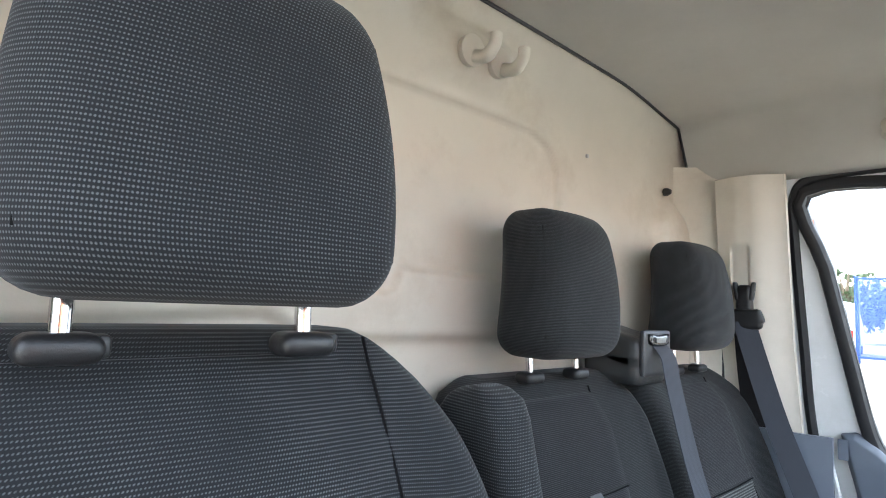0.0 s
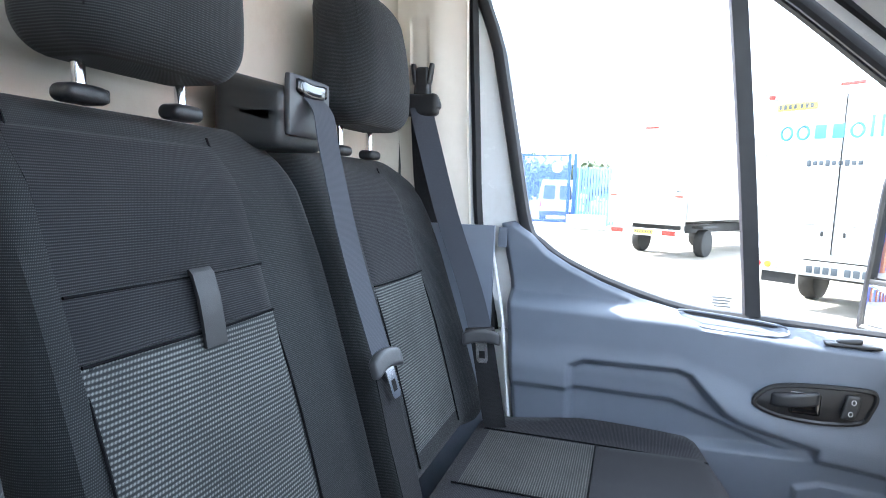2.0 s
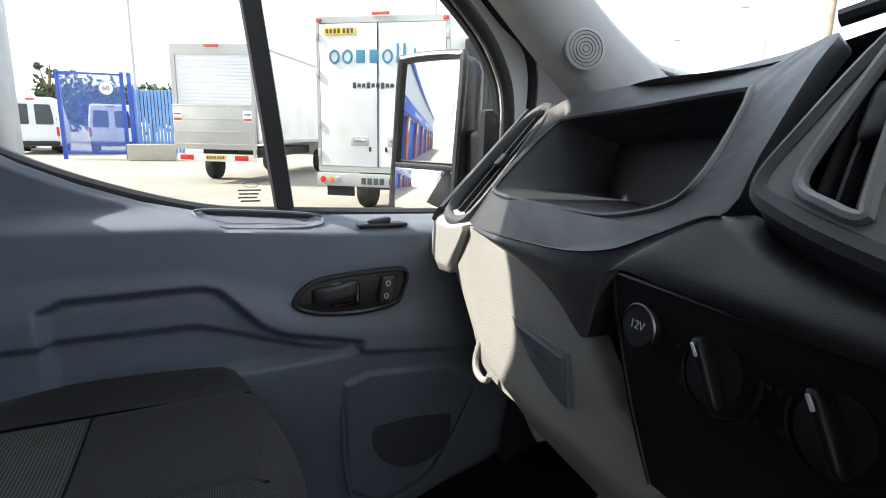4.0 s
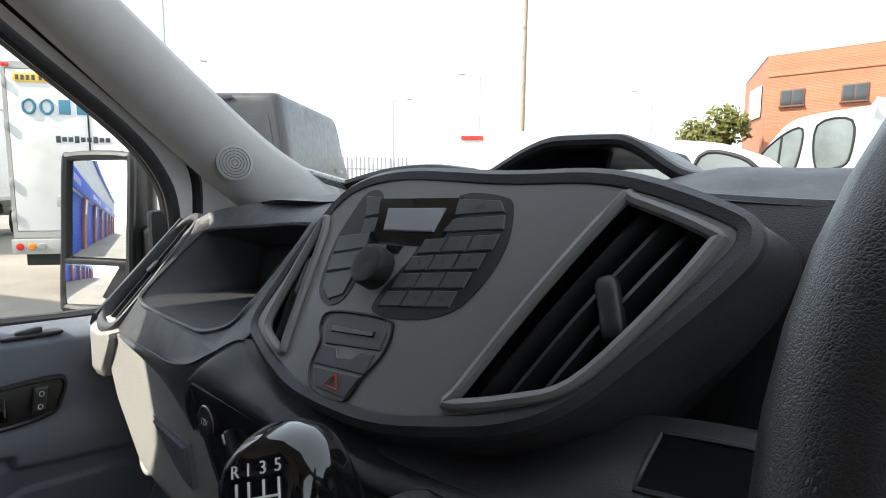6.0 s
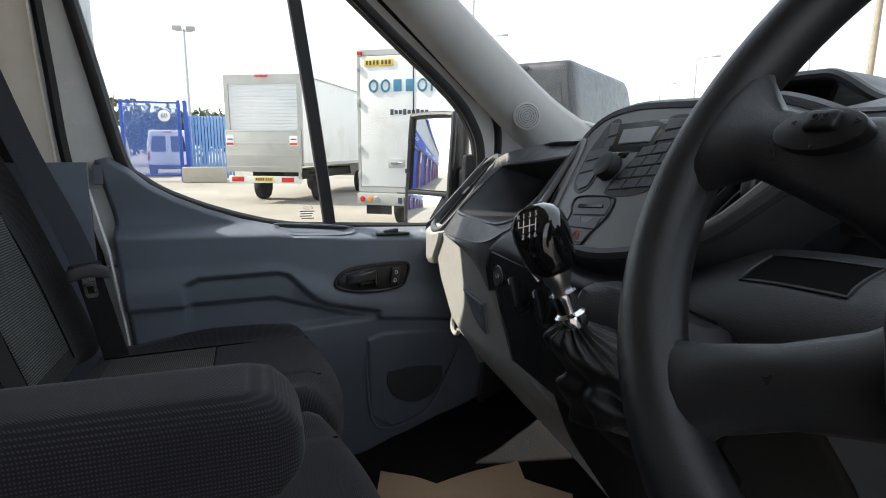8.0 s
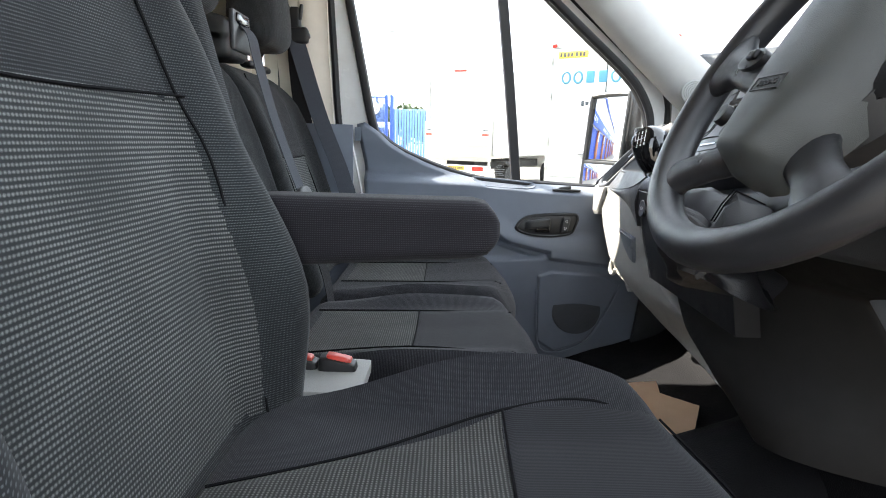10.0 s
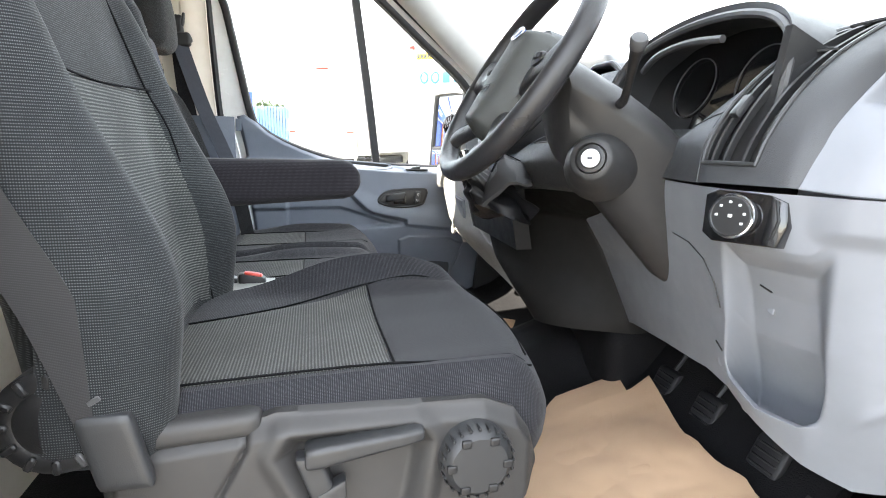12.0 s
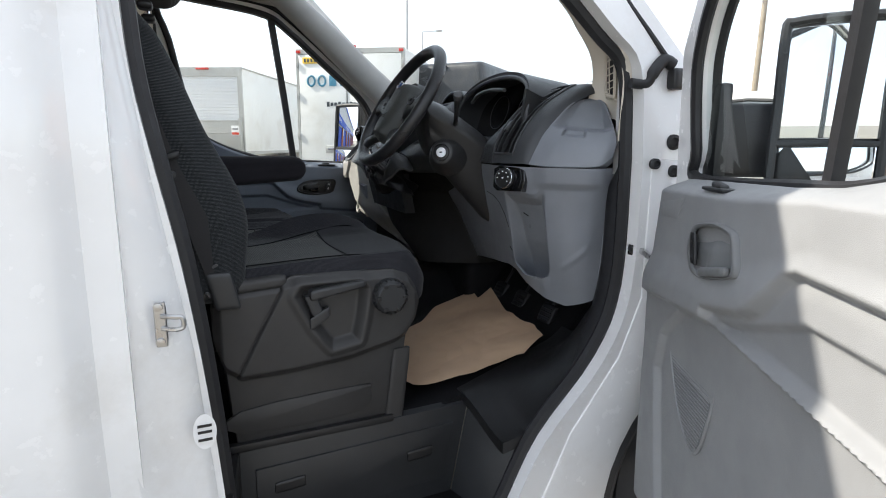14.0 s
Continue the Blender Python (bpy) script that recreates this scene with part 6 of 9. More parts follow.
def centre_pod():
    loops = {}
    for key, pts in (("r", RVENT), ("l", LVENT)):
        loops[key] = [(p.y, p.z) for p in smooth_line([(0, a, b) for a, b in pts], 4, True)]
    out = pod_outline()
    # the face is cut in fine triangles so that it can bulge
    bm = bmesh.new()
    edges = []
    for loop in (out, loops["r"], loops["l"]):
        vs = [bm.verts.new((0, a, b)) for a, b in loop]
        edges += [bm.edges.new((vs[i], vs[(i + 1) % len(vs)])) for i in range(len(vs))]
    bmesh.ops.triangle_fill(bm, use_beauty=True, use_dissolve=False, edges=edges)
    inner = [e for e in bm.edges if len(e.link_faces) == 2]
    bmesh.ops.subdivide_edges(bm, edges=inner, cuts=3)
    bmesh.ops.triangulate(bm, faces=bm.faces[:])
    for v in bm.verts:
        v.co = pod(v.co.y, v.co.z)
    face = part("pod_face", bm, M_POD, dash, "grey satin centre pod", 70)
    part("pod_rim", tube([pod(a, b, -0.006) for a, b in out], 0.009, 8, True), M_DARK, dash)
    c = Vector((0.0, 0.02, 1.40))
    skirt = []
    for k in range(5):
        s = k / 4
        skirt.append([pod(c.y + (a - c.y) * (1 + 0.10 * s), c.z + (b - c.z) * (1 + 0.16 * s), -0.004 - 0.06 * s * s) for a, b in out])
    part("pod_skirt", loft(skirt, caps=False), M_DARK, dash, "dark grained pod surround")
    back = []
    for k in range(3):
        back.append([Vector((p.x + 0.20 * k / 2, p.y, p.z - 0.02 * k)) for p in skirt[-1]])
    part("pod_body", loft(back, caps=False), M_DARK, dash)
    for key, poly, lab in (("r", RVENT, "driver side"), ("l", LVENT, "passenger side")):
        lp = loops[key]
        cy, cz = sum(a for a, b in lp) / len(lp), sum(b for a, b in lp) / len(lp)
        v = part("air_vent", join(tube([pod(a, b, 0.001) for a, b in lp], 0.0045, 8, True)), M_POD, dash, "large slanted centre air vent")
        rings = [[pod(cy + (a - cy) * (1 - 0.08 * s), cz + (b - cz) * (1 - 0.08 * s), -0.055 * s) for a, b in lp] for s in (0, 0.5, 1)]
        bm = loft(rings, caps=False)
        bm.faces.new(list(bm.verts)[-len(lp):])
        part("duct", bm, M_GLOSS, v)
        # long slats follow the slant of the opening
        if key == "r":
            a0, a1, d = (-0.1405, 1.470), (-0.068, 1.341), (-0.0155, -0.004)
        else:
            a0, a1, d = (0.161, 1.425), (0.148, 1.340), (0.0095, 0.0)
        for k in range(3 if key == "r" else 3):
            p0 = (a0[0] + d[0] * k, a0[1] + d[1] * k)
            p1 = (a1[0] + d[0] * k * 1.35, a1[1] + (0.0075 * k if key == "r" else 0))
            pts = [pod(p0[0] + (p1[0] - p0[0]) * t / 8, p0[1] + (p1[1] - p0[1]) * t / 8, -0.018 + 0.004 * math.sin(math.pi * t / 8)) for t in range(9)]
            part("slat", ribbon(pts, PN * 0.020 + Vector((0, 0.006, 0)), 0.003), M_DARKS, v)
        hy, hz = (-0.136, 1.412) if key == "r" else (0.166, 1.395)
        o = pod(hy, hz, -0.006)
        ax = (pod(-0.12, 1.44) - pod(-0.15, 1.38)).normalized() if key == "r" else (pod(0.17, 1.42) - pod(0.16, 1.36)).normalized()
        tab = pillow((0.042, 0.015, 0.012), 0.005, 6)
        y = PN.cross(ax).normalized()
        tab.transform(Matrix(((ax.x, y.x, PN.x, o.x), (ax.y, y.y, PN.y, o.y), (ax.z, y.z, PN.z, o.z), (0, 0, 0, 1))))
        part("thumb_tab", tab, M_DARKS, v)
    # radio: screen, knob, keys, card slot
    rad = thing("radio", POD0 + Vector((0, 0, 0.1)), "black car radio with a small screen, knob and flat keys", "radio")
    Q = lambda pts, lift, t=0.004: plate([pod(a, b, lift) for a, b in pts], PN * -t, 0.0008, 1)
    RB = lambda pts, lift: plate([pod(p.y, p.z, lift) for p in smooth_line([(0, a, b) for a, b in pts], 4, True)], PN * -0.004)
    part("key_panel", RB([(0.122, 1.471), (0.098, 1.470), (0.084, 1.438), (0.083, 1.408), (0.088, 1.384), (0.108, 1.376), (0.130, 1.388), (0.138, 1.425), (0.132, 1.45)], 0.0006), M_BLACK, rad)
    part("key_panel", RB([(0.004, 1.470), (-0.038, 1.470), (-0.050, 1.460), (-0.054, 1.430), (-0.036, 1.395), (0.000, 1.380), (0.045, 1.378), (0.048, 1.392), (0.030, 1.420), (0.024, 1.440), (0.010, 1.446)], 0.0006), M_BLACK, rad)
    part("screen_frame", Q([(0.097, 1.466), (-0.001, 1.468), (-0.006, 1.462), (0.008, 1.430), (0.086, 1.428), (0.092, 1.434)], 0.0015), M_GLOSS, rad)
    part("screen", Q([(0.080, 1.457), (0.0125, 1.459), (0.016, 1.4405), (0.074, 1.4385)], 0.0030), M_LCD, rad, "grey liquid crystal screen")
    part("slot", Q([(0.063, 1.428), (0.044, 1.428), (0.046, 1.422), (0.061, 1.422)], 0.002), M_GLOSS, rad)
    k = pod(0.062, 1.4085)
    part("volume_knob", lathe([(0.018, 0.0), (0.018, 0.010), (0.0165, 0.015), (0.012, 0.016), (0.001, 0.0145)], k, PN, 32), M_BLACK, rad, "round volume knob")
    for pts in ([(0.120, 1.468), (0.098, 1.467), (0.090, 1.452), (0.108, 1.449)], [(0.107, 1.447), (0.089, 1.450), (0.086, 1.437), (0.104, 1.434)],
                [(0.135, 1.431), (0.090, 1.437), (0.087, 1.424), (0.131, 1.417)], [(0.131, 1.415), (0.087, 1.422), (0.088, 1.408), (0.129, 1.401)], [(0.129, 1.399), (0.088, 1.406), (0.091, 1.386), (0.108, 1.380), (0.124, 1.388)]):
        part("key", Q(pts, 0.0018), M_KEY, rad)
    part("key", Q([(0.004, 1.467), (-0.036, 1.467), (-0.044, 1.459), (0.002, 1.454)], 0.0018), M_KEY, rad)
    part("key", Q([(0.001, 1.452), (-0.045, 1.457), (-0.048, 1.447), (0.008, 1.441)], 0.0018), M_KEY, rad)
    digits = "123456789*0#"
    for r in range(4):
        for c3 in range(3):
            y0 = 0.022 - 0.0235 * c3 + 0.006 * r - (0.0 if r < 3 else 0.0)
            z0 = 1.436 - 0.0135 * r + 0.003 * c3
            part("key", Q([(y0, z0 - 0.001), (y0 - 0.0215, z0 + 0.0018), (y0 - 0.0195, z0 - 0.0095), (y0 + 0.003, z0 - 0.0125)], 0.0018), M_KEY, rad)
            part("writing", lettering(digits[3 * r + c3], 0.006, pod(y0 - 0.010, z0 - 0.005, 0.0024), (0, -1, 0.1), (0.5, 0, 0.86), 0.0001), M_GREYP, rad)
    part("writing", lettering("SET", 0.006, pod(-0.020, 1.461, 0.0024), (0, -1, 0.05), (0.5, 0, 0.86), 0.0001), M_GREYP, rad)
    sw = thing("switch_panel", POD0, "dark disc slot and hazard switch below the radio", "switch panel")
    part("surround", tube(smooth_line([pod(a, b, 0.001) for a, b in [(0.096, 1.372), (0.030, 1.376), (0.017, 1.368), (0.018, 1.352), (0.028, 1.336), (0.038, 1.318), (0.075, 1.318), (0.092, 1.330), (0.094, 1.350), (0.103, 1.360)]], 4, True), 0.0012, 5, True), M_BLACK, sw)
    part("disc_slot", Q([(0.093, 1.371), (0.032, 1.375), (0.022, 1.367), (0.022, 1.355), (0.086, 1.349), (0.096, 1.360)], 0.0015), M_KEY, sw)
    part("slit", Q([(0.086, 1.363), (0.034, 1.366), (0.033, 1.362), (0.085, 1.358)], 0.0025), M_GLOSS, sw)
    part("cover", Q([(0.090, 1.348), (0.070, 1.349), (0.064, 1.343), (0.048, 1.345), (0.040, 1.351), (0.026, 1.352), (0.027, 1.338), (0.088, 1.334)], 0.0015), M_KEY, sw)
    hz = part("hazard_switch", Q([(0.087, 1.332), (0.030, 1.336), (0.038, 1.320), (0.075, 1.320)], 0.0015), M_KEY, sw)
    part("triangle", tube([pod(a, b, 0.0025) for a, b in [(0.056, 1.332), (0.048, 1.3235), (0.064, 1.3235)]], 0.0009, 4, True), M_RED, hz, "red triangle")


M_POD = surface("satin_pod_grey", (0.185, 0.185, 0.187), 0.38, var=0.06, grain=0.03)
M_KEY = surface("satin_key_plastic", (0.072, 0.075, 0.080), 0.36, var=0.06, grain=0.02)
centre_pod()


def tray_lid():
    """The raised hoop of the dash-top tray."""
    t = thing("dash_tray", (1.05, 0.02, 1.49), "dark plastic tray hood arching over the dash top", "tray")
    top = lambda v: 1.472 + 0.044 * sst(0.0, 0.5, v) + 0.005 * math.sin(math.pi * v) - 0.034 * sst(0.72, 1.0, v)
    f = lambda u, v: Vector((1.02 + 0.17 * u, 0.172 - 0.282 * v, top(v) - 0.02 * u * u))
    part("hood", sheet(f, 8, 50, (0, 0, 0.010)), M_DARKS, t)
    part("hood_edge", tube([f(0, k / 40) + Vector((0, 0, 0.005)) for k in range(41)], 0.007, 8), M_DARKS, t)
    g = lambda u, v: Vector((1.06 + 0.02 * u, 0.150 - 0.145 * v, 1.470 + (top(v * 0.6) - 1.470) * u))
    part("hood_front", sheet(g, 6, 40, (0.01, 0, 0)), M_DARKS, t)
    part("tray_rim", tube(smooth_line([(0.945, 0.30, 1.478), (0.96, 0.24, 1.492), (0.965, 0.17, 1.496), (0.96, 0.10, 1.49)], 6), 0.008, 8), M_DARKS, t)


tray_lid()


def heater_panel():
    """The dark control panel below the pod: socket, three knobs; then the gear shelf and lower console."""
    f = lambda u, v: Vector((0.741 + 0.035 * v, 0.322 - 0.40 * u - 0.03 * v * v * (1 - u), 1.262 - 0.19 * v - 0.004 * u))
    panel = part("heater_panel", sheet(f, 30, 20, (0.04, 0, 0)), M_BLACK, dash, "black heater control panel")
    part("panel_edge", tube([f(0.0, v / 10) for v in range(10, -1, -1)] + [f(u / 20, 0.0) for u in range(1, 21)], 0.0022, 6), M_BLACK, dash)
    n = Vector((-1, 0, 0.18)).normalized()
    s = Vector((0.748, 0.287, 1.225))
    soc = part("power_socket", lathe([(0.018, 0.0), (0.018, 0.006), (0.0165, 0.008), (0.001, 0.008)], s, n, 28), M_BLACK, dash, "12 volt socket cover")
    part("ring", tube([s + n * 0.007 + Vector((0, 0.0172 * math.cos(a), 0.0172 * math.sin(a))) for a in [k * math.pi / 14 for k in range(28)]], 0.001, 5, True), M_STEEL, soc)
    part("writing", lettering("12V", 0.010, s + n * 0.009, (0, -1, 0), (0.15, 0, 1), 0.0002), M_MARK, soc)
    for y in (0.213, 0.132, 0.050):
        c = Vector((0.750, y, 1.215))
        kb = part("heater_knob", lathe([(0.033, 0.0), (0.033, 0.003), (0.030, 0.004), (0.029, -0.004), (0.024, -0.004), (0.0225, 0.010), (0.001, 0.011)], c, n, 36), M_BLACK, dash, "round heater knob")
        part("ring", tube([c + n * 0.004 + Vector((0, 0.0315 * math.cos(a), 0.0315 * math.sin(a))) for a in [math.pi * (1.1 + 0.8 * k / 14) for k in range(15)]], 0.001, 5), M_STEEL, kb)
        part("grip_bar", pillow((0.014, 0.012, 0.044), 0.005, 6, lambda p, c=c: c + n * 0.014 + Vector((p.x, p.y * 0.8 + p.z * 0.5, p.z - 0.1 * p.y))), M_BLACK, kb)
        part("pointer", rbox(c + n * 0.0215 + Vector((0, 0.008, 0.014)), (0.002, 0.003, 0.010), 0.0008, 1, (-30, 0, 0)), M_MARK, kb)
        for a in range(7):
            q = radians(210 - 40 * a)
            part("symbol", rbox(c + n * 0.0045 + Vector((0, 0.0375 * math.cos(q), 0.0375 * math.sin(q))), (0.001, 0.003, 0.003), 0), M_GREYP, kb)
    # shelf under the pod, gear lever console, trunk down to the floor
    # grained shelf on the driver's side of the lever, with an open slot
    srows = [[(0.800, 0.02, 1.300), (0.805, -0.08, 1.318), (0.812, -0.16, 1.345), (0.825, -0.26, 1.352), (0.845, -0.36, 1.345)],
             [(0.752, 0.02, 1.285), (0.760, -0.08, 1.300), (0.768, -0.16, 1.325), (0.775, -0.26, 1.333), (0.800, -0.36, 1.325)],
             [(0.735, 0.02, 1.265), (0.738, -0.08, 1.270), (0.742, -0.16, 1.285), (0.748, -0.26, 1.290), (0.775, -0.36, 1.285)],
             [(0.745, 0.02, 1.225), (0.748, -0.08, 1.225), (0.755, -0.16, 1.235), (0.765, -0.26, 1.240), (0.800, -0.36, 1.240)]]
    sg = quilt(srows, 8, 8)
    part("shelf", skin(sg, (0.02, 0, -0.01), lambda i, j: not (3 <= i < 9 and 17 <= j < 24)), M_DARK, dash, "dark grained shelf below the pod", 80)
    se = [sg[3][j] for j in range(17, 24)] + [sg[i][24] for i in range(3, 9)] + [sg[9][j] for j in range(24, 17, -1)] + [sg[i][17] for i in range(9, 3, -1)]
    slot = part("slot", loft([se, [p + Vector((0.05, 0, -0.012)) for p in se]]), M_THREAD, dash, "open slot in the shelf")
    part("slot_lip", tube(se, 0.0018, 6, True), M_DARK, slot)
    # smooth dark panel from the pod down to the floor, wrapped round towards the passenger side
    def knee(u, v):
        z = 1.255 - 0.375 * v
        yr = along([(0.66, -0.22), (0.905, -0.205), (1.08, -0.160), (1.15, -0.135), (1.19, -0.30), (1.23, -0.42), (1.26, -0.44)], z)
        yl = along([(0.66, -0.04), (0.88, -0.04), (0.93, 0.01), (0.965, 0.07), (1.015, 0.17), (1.10, 0.24), (1.23, 0.26)], z)
        xr = along([(0.88, 1.032), (0.91, 1.022), (1.08, 0.962), (1.15, 0.927), (1.272, 0.870)], z)
        xl = along([(0.88, 0.845), (0.95, 0.812), (1.0, 0.798), (1.15, 0.788), (1.25, 0.782)], z)
        y = yl + (yr - yl) * u
        x = xl + (xr - xl) * u ** 1.5 - 0.028 * math.sin(math.pi * u) * sst(0.1, 0.5, v) + 0.03 * (1 - sst(0.0, 0.08, u))
        return Vector((x, y, z))
    part("knee_panel", sheet(knee, 40, 40, (0.08, 0, 0)), M_KNEE, dash, "smooth dark lower console panel", 70)
    part("console_base", rbox((1.10, 0.0, 0.73), (0.24, 0.42, 0.32), 0.05, 4), M_MAT, dash)


M_KNEE = surface("smooth_dark_panel", (0.013, 0.0125, 0.012), 0.62, var=0.1, grain=0.08)
M_KNEE.node_tree.nodes["Principled BSDF"].inputs["Specular IOR Level"].default_value = 0.2
heater_panel()


def gear_lever():
    t0 = thing("gear_lever", (0.68, -0.13, 1.2), "gloss black gear knob on a chrome collar and leather gaiter", "gear lever")
    base, top = Vector((0.624, -0.110, 1.306)), Vector((0.600, -0.098, 1.374))
    ax = (top - base).normalized()
    fwd = (Vector((-0.80, -0.25, 0.5)) - ax * Vector((-0.80, -0.25, 0.5)).dot(ax)).normalized()
    sd = ax.cross(fwd)
    rings = []
    for s, a, b in ((0.16, 0.006, 0.006), (0.17, 0.0165, 0.0155), (0.20, 0.0200, 0.0185), (0.30, 0.0236, 0.0220), (0.45, 0.0262, 0.0242), (0.60, 0.0272, 0.0252), (0.72, 0.0270, 0.0252), (0.82, 0.0262, 0.0246), (0.90, 0.0240, 0.0225), (0.97, 0.0195, 0.0182), (1.03, 0.012, 0.011), (1.05, 0.002, 0.002)):
        c = base + ax * 0.008 + (top - base) * s
        rings.append([c + fwd * (a * math.cos(q) * (1.0 if math.cos(q) < 0 else 0.90)) + sd * b * math.sin(q) for q in [k * 2 * math.pi / 24 for k in range(24)]])
    # the gear pattern sits on a flat cut into the knob's upper face
    fc = base + ax * 0.008 + (top - base) * 0.80 + fwd * 0.0175
    nn = (fwd * 0.80 + ax * 0.60).normalized()
    rings = [[p - nn * max(0.0, (p - fc).dot(nn)) for p in r] for r in rings]
    kn = part("knob", loft(rings), M_GLOSS, t0, "gloss black knob with gear pattern", 60)
    part("chrome_strip", tube(smooth_line([base + (top - base) * s + fwd * (a * 0.30) + sd * (-b * 0.97) for s, a, b in ((0.22, 0.019, 0.017), (0.45, 0.023, 0.0215), (0.70, 0.026, 0.0245), (0.88, 0.023, 0.0235), (0.99, 0.014, 0.015))], 5), 0.0014, 6), M_CHROME, kn)
    part("neck", lathe([(0.0095, -0.035), (0.0095, 0.008), (0.0125, 0.012), (0.0125, 0.020)], base, ax, 20), M_STEEL, t0)
    part("collar", lathe([(0.009, -0.024), (0.0140, -0.022), (0.0152, -0.016), (0.0145, -0.011), (0.0105, -0.008), (0.0110, 0.000), (0.0125, 0.006), (0.0125, 0.010)], base - ax * 0.010, ax, 28), M_CHROME, t0, "chrome collar")
    # pattern on the knob's face
    up = (ax - nn * ax.dot(nn)).normalized()
    rt = up.cross(nn)
    fc = fc + up * 0.004
    W = lambda a, b: fc + rt * a + up * b + nn * 0.0004
    lines = [(-0.009, 0.0, 0.009, 0.0), (-0.0045, 0.006, -0.0045, -0.006), (0.002, 0.006, 0.002, -0.006), (0.0085, 0.006, 0.0085, -0.006), (-0.010, 0.006, -0.010, 0.0)]
    for a, b, c, d in lines:
        part("pattern_line", tube([W(a, b), W(c, d)], 0.0005, 4), M_MARK, kn)
    for ch, a, b in (("R", -0.0105, 0.010), ("1", -0.0045, 0.010), ("3", 0.002, 0.010), ("5", 0.0085, 0.010), ("2", -0.0045, -0.010), ("4", 0.002, -0.010), ("6", 0.0085, -0.010)):
        part("digit", lettering(ch, 0.0065, W(a, b), rt, up, 0.0002), M_MARK, kn)
    # leather gaiter: gathered at the collar, falling in deep folds to its frame, with a tented fold behind
    rings = []
    foot = Vector((0.725, -0.125, 1.165))
    for k in range(25):
        t = k / 24
        c = (base - ax * 0.030).lerp(foot, t)
        r = 0.013 + 0.018 * sst(0.0, 0.15, t) + 0.042 * t ** 1.3
        ring = []
        for j in range(96):
            q = j * 2 * math.pi / 96
            fold = 0.0022 * math.cos(q * 16) * (1 - sst(0.15, 0.4, t)) + 0.011 * t * math.sin(q * 5 + 1.5 * math.sin(q * 2) + 3 * t) + 0.008 * math.sin(12.5 * t + 2.2 * math.sin(q + 0.6)) * math.sin(math.pi * t)
            ring.append(c + Vector(((r * 0.95 + fold) * math.cos(q), (r * 1.05 + fold) * math.sin(q), 0.020 * math.sin(q * 2 + 0.7) * t + 0.45 * fold)))
        rings.append(ring)
    part("gaiter", loft(rings), M_LEATHER, t0, "black leather gaiter with folds", 75)
    rows = [[(0.640, -0.035, 1.225), (0.690, -0.030, 1.255), (0.735, -0.030, 1.262)],
            [(0.655, -0.055, 1.262), (0.692, -0.050, 1.306), (0.738, -0.055, 1.285)],
            [(0.672, -0.095, 1.262), (0.698, -0.100, 1.304), (0.745, -0.105, 1.290)],
            [(0.680, -0.140, 1.262), (0.700, -0.145, 1.308), (0.748, -0.150, 1.292)],
            [(0.655, -0.175, 1.245), (0.692, -0.182, 1.300), (0.745, -0.190, 1.280)],
            [(0.640, -0.195, 1.190), (0.690, -0.215, 1.240), (0.740, -0.225, 1.240)]]
    rows = [[(x + 0.006, y, z - 0.012 * math.sin(math.pi * j / 5)) for x, y, z in r] for j, r in enumerate(rows)]
    gq = quilt(rows, 3, 3)
    gq = [[p + Vector((0, 0, 0.004 * math.sin(2.1 * j + 1.3 * i))) for j, p in enumerate(r)] for i, r in enumerate(gq)]
    part("gaiter_fold", skin(gq, (0.004, 0, -0.006)), M_LEATHER, t0, "tented leather fold", 22)
    for d in (0.0, 0.008):
        part("stitch_seam", tube([p + Vector((0, d, 0.002)) for p in gq[11][1:6]], 0.0012, 5), M_THREAD, t0)


gear_lever()


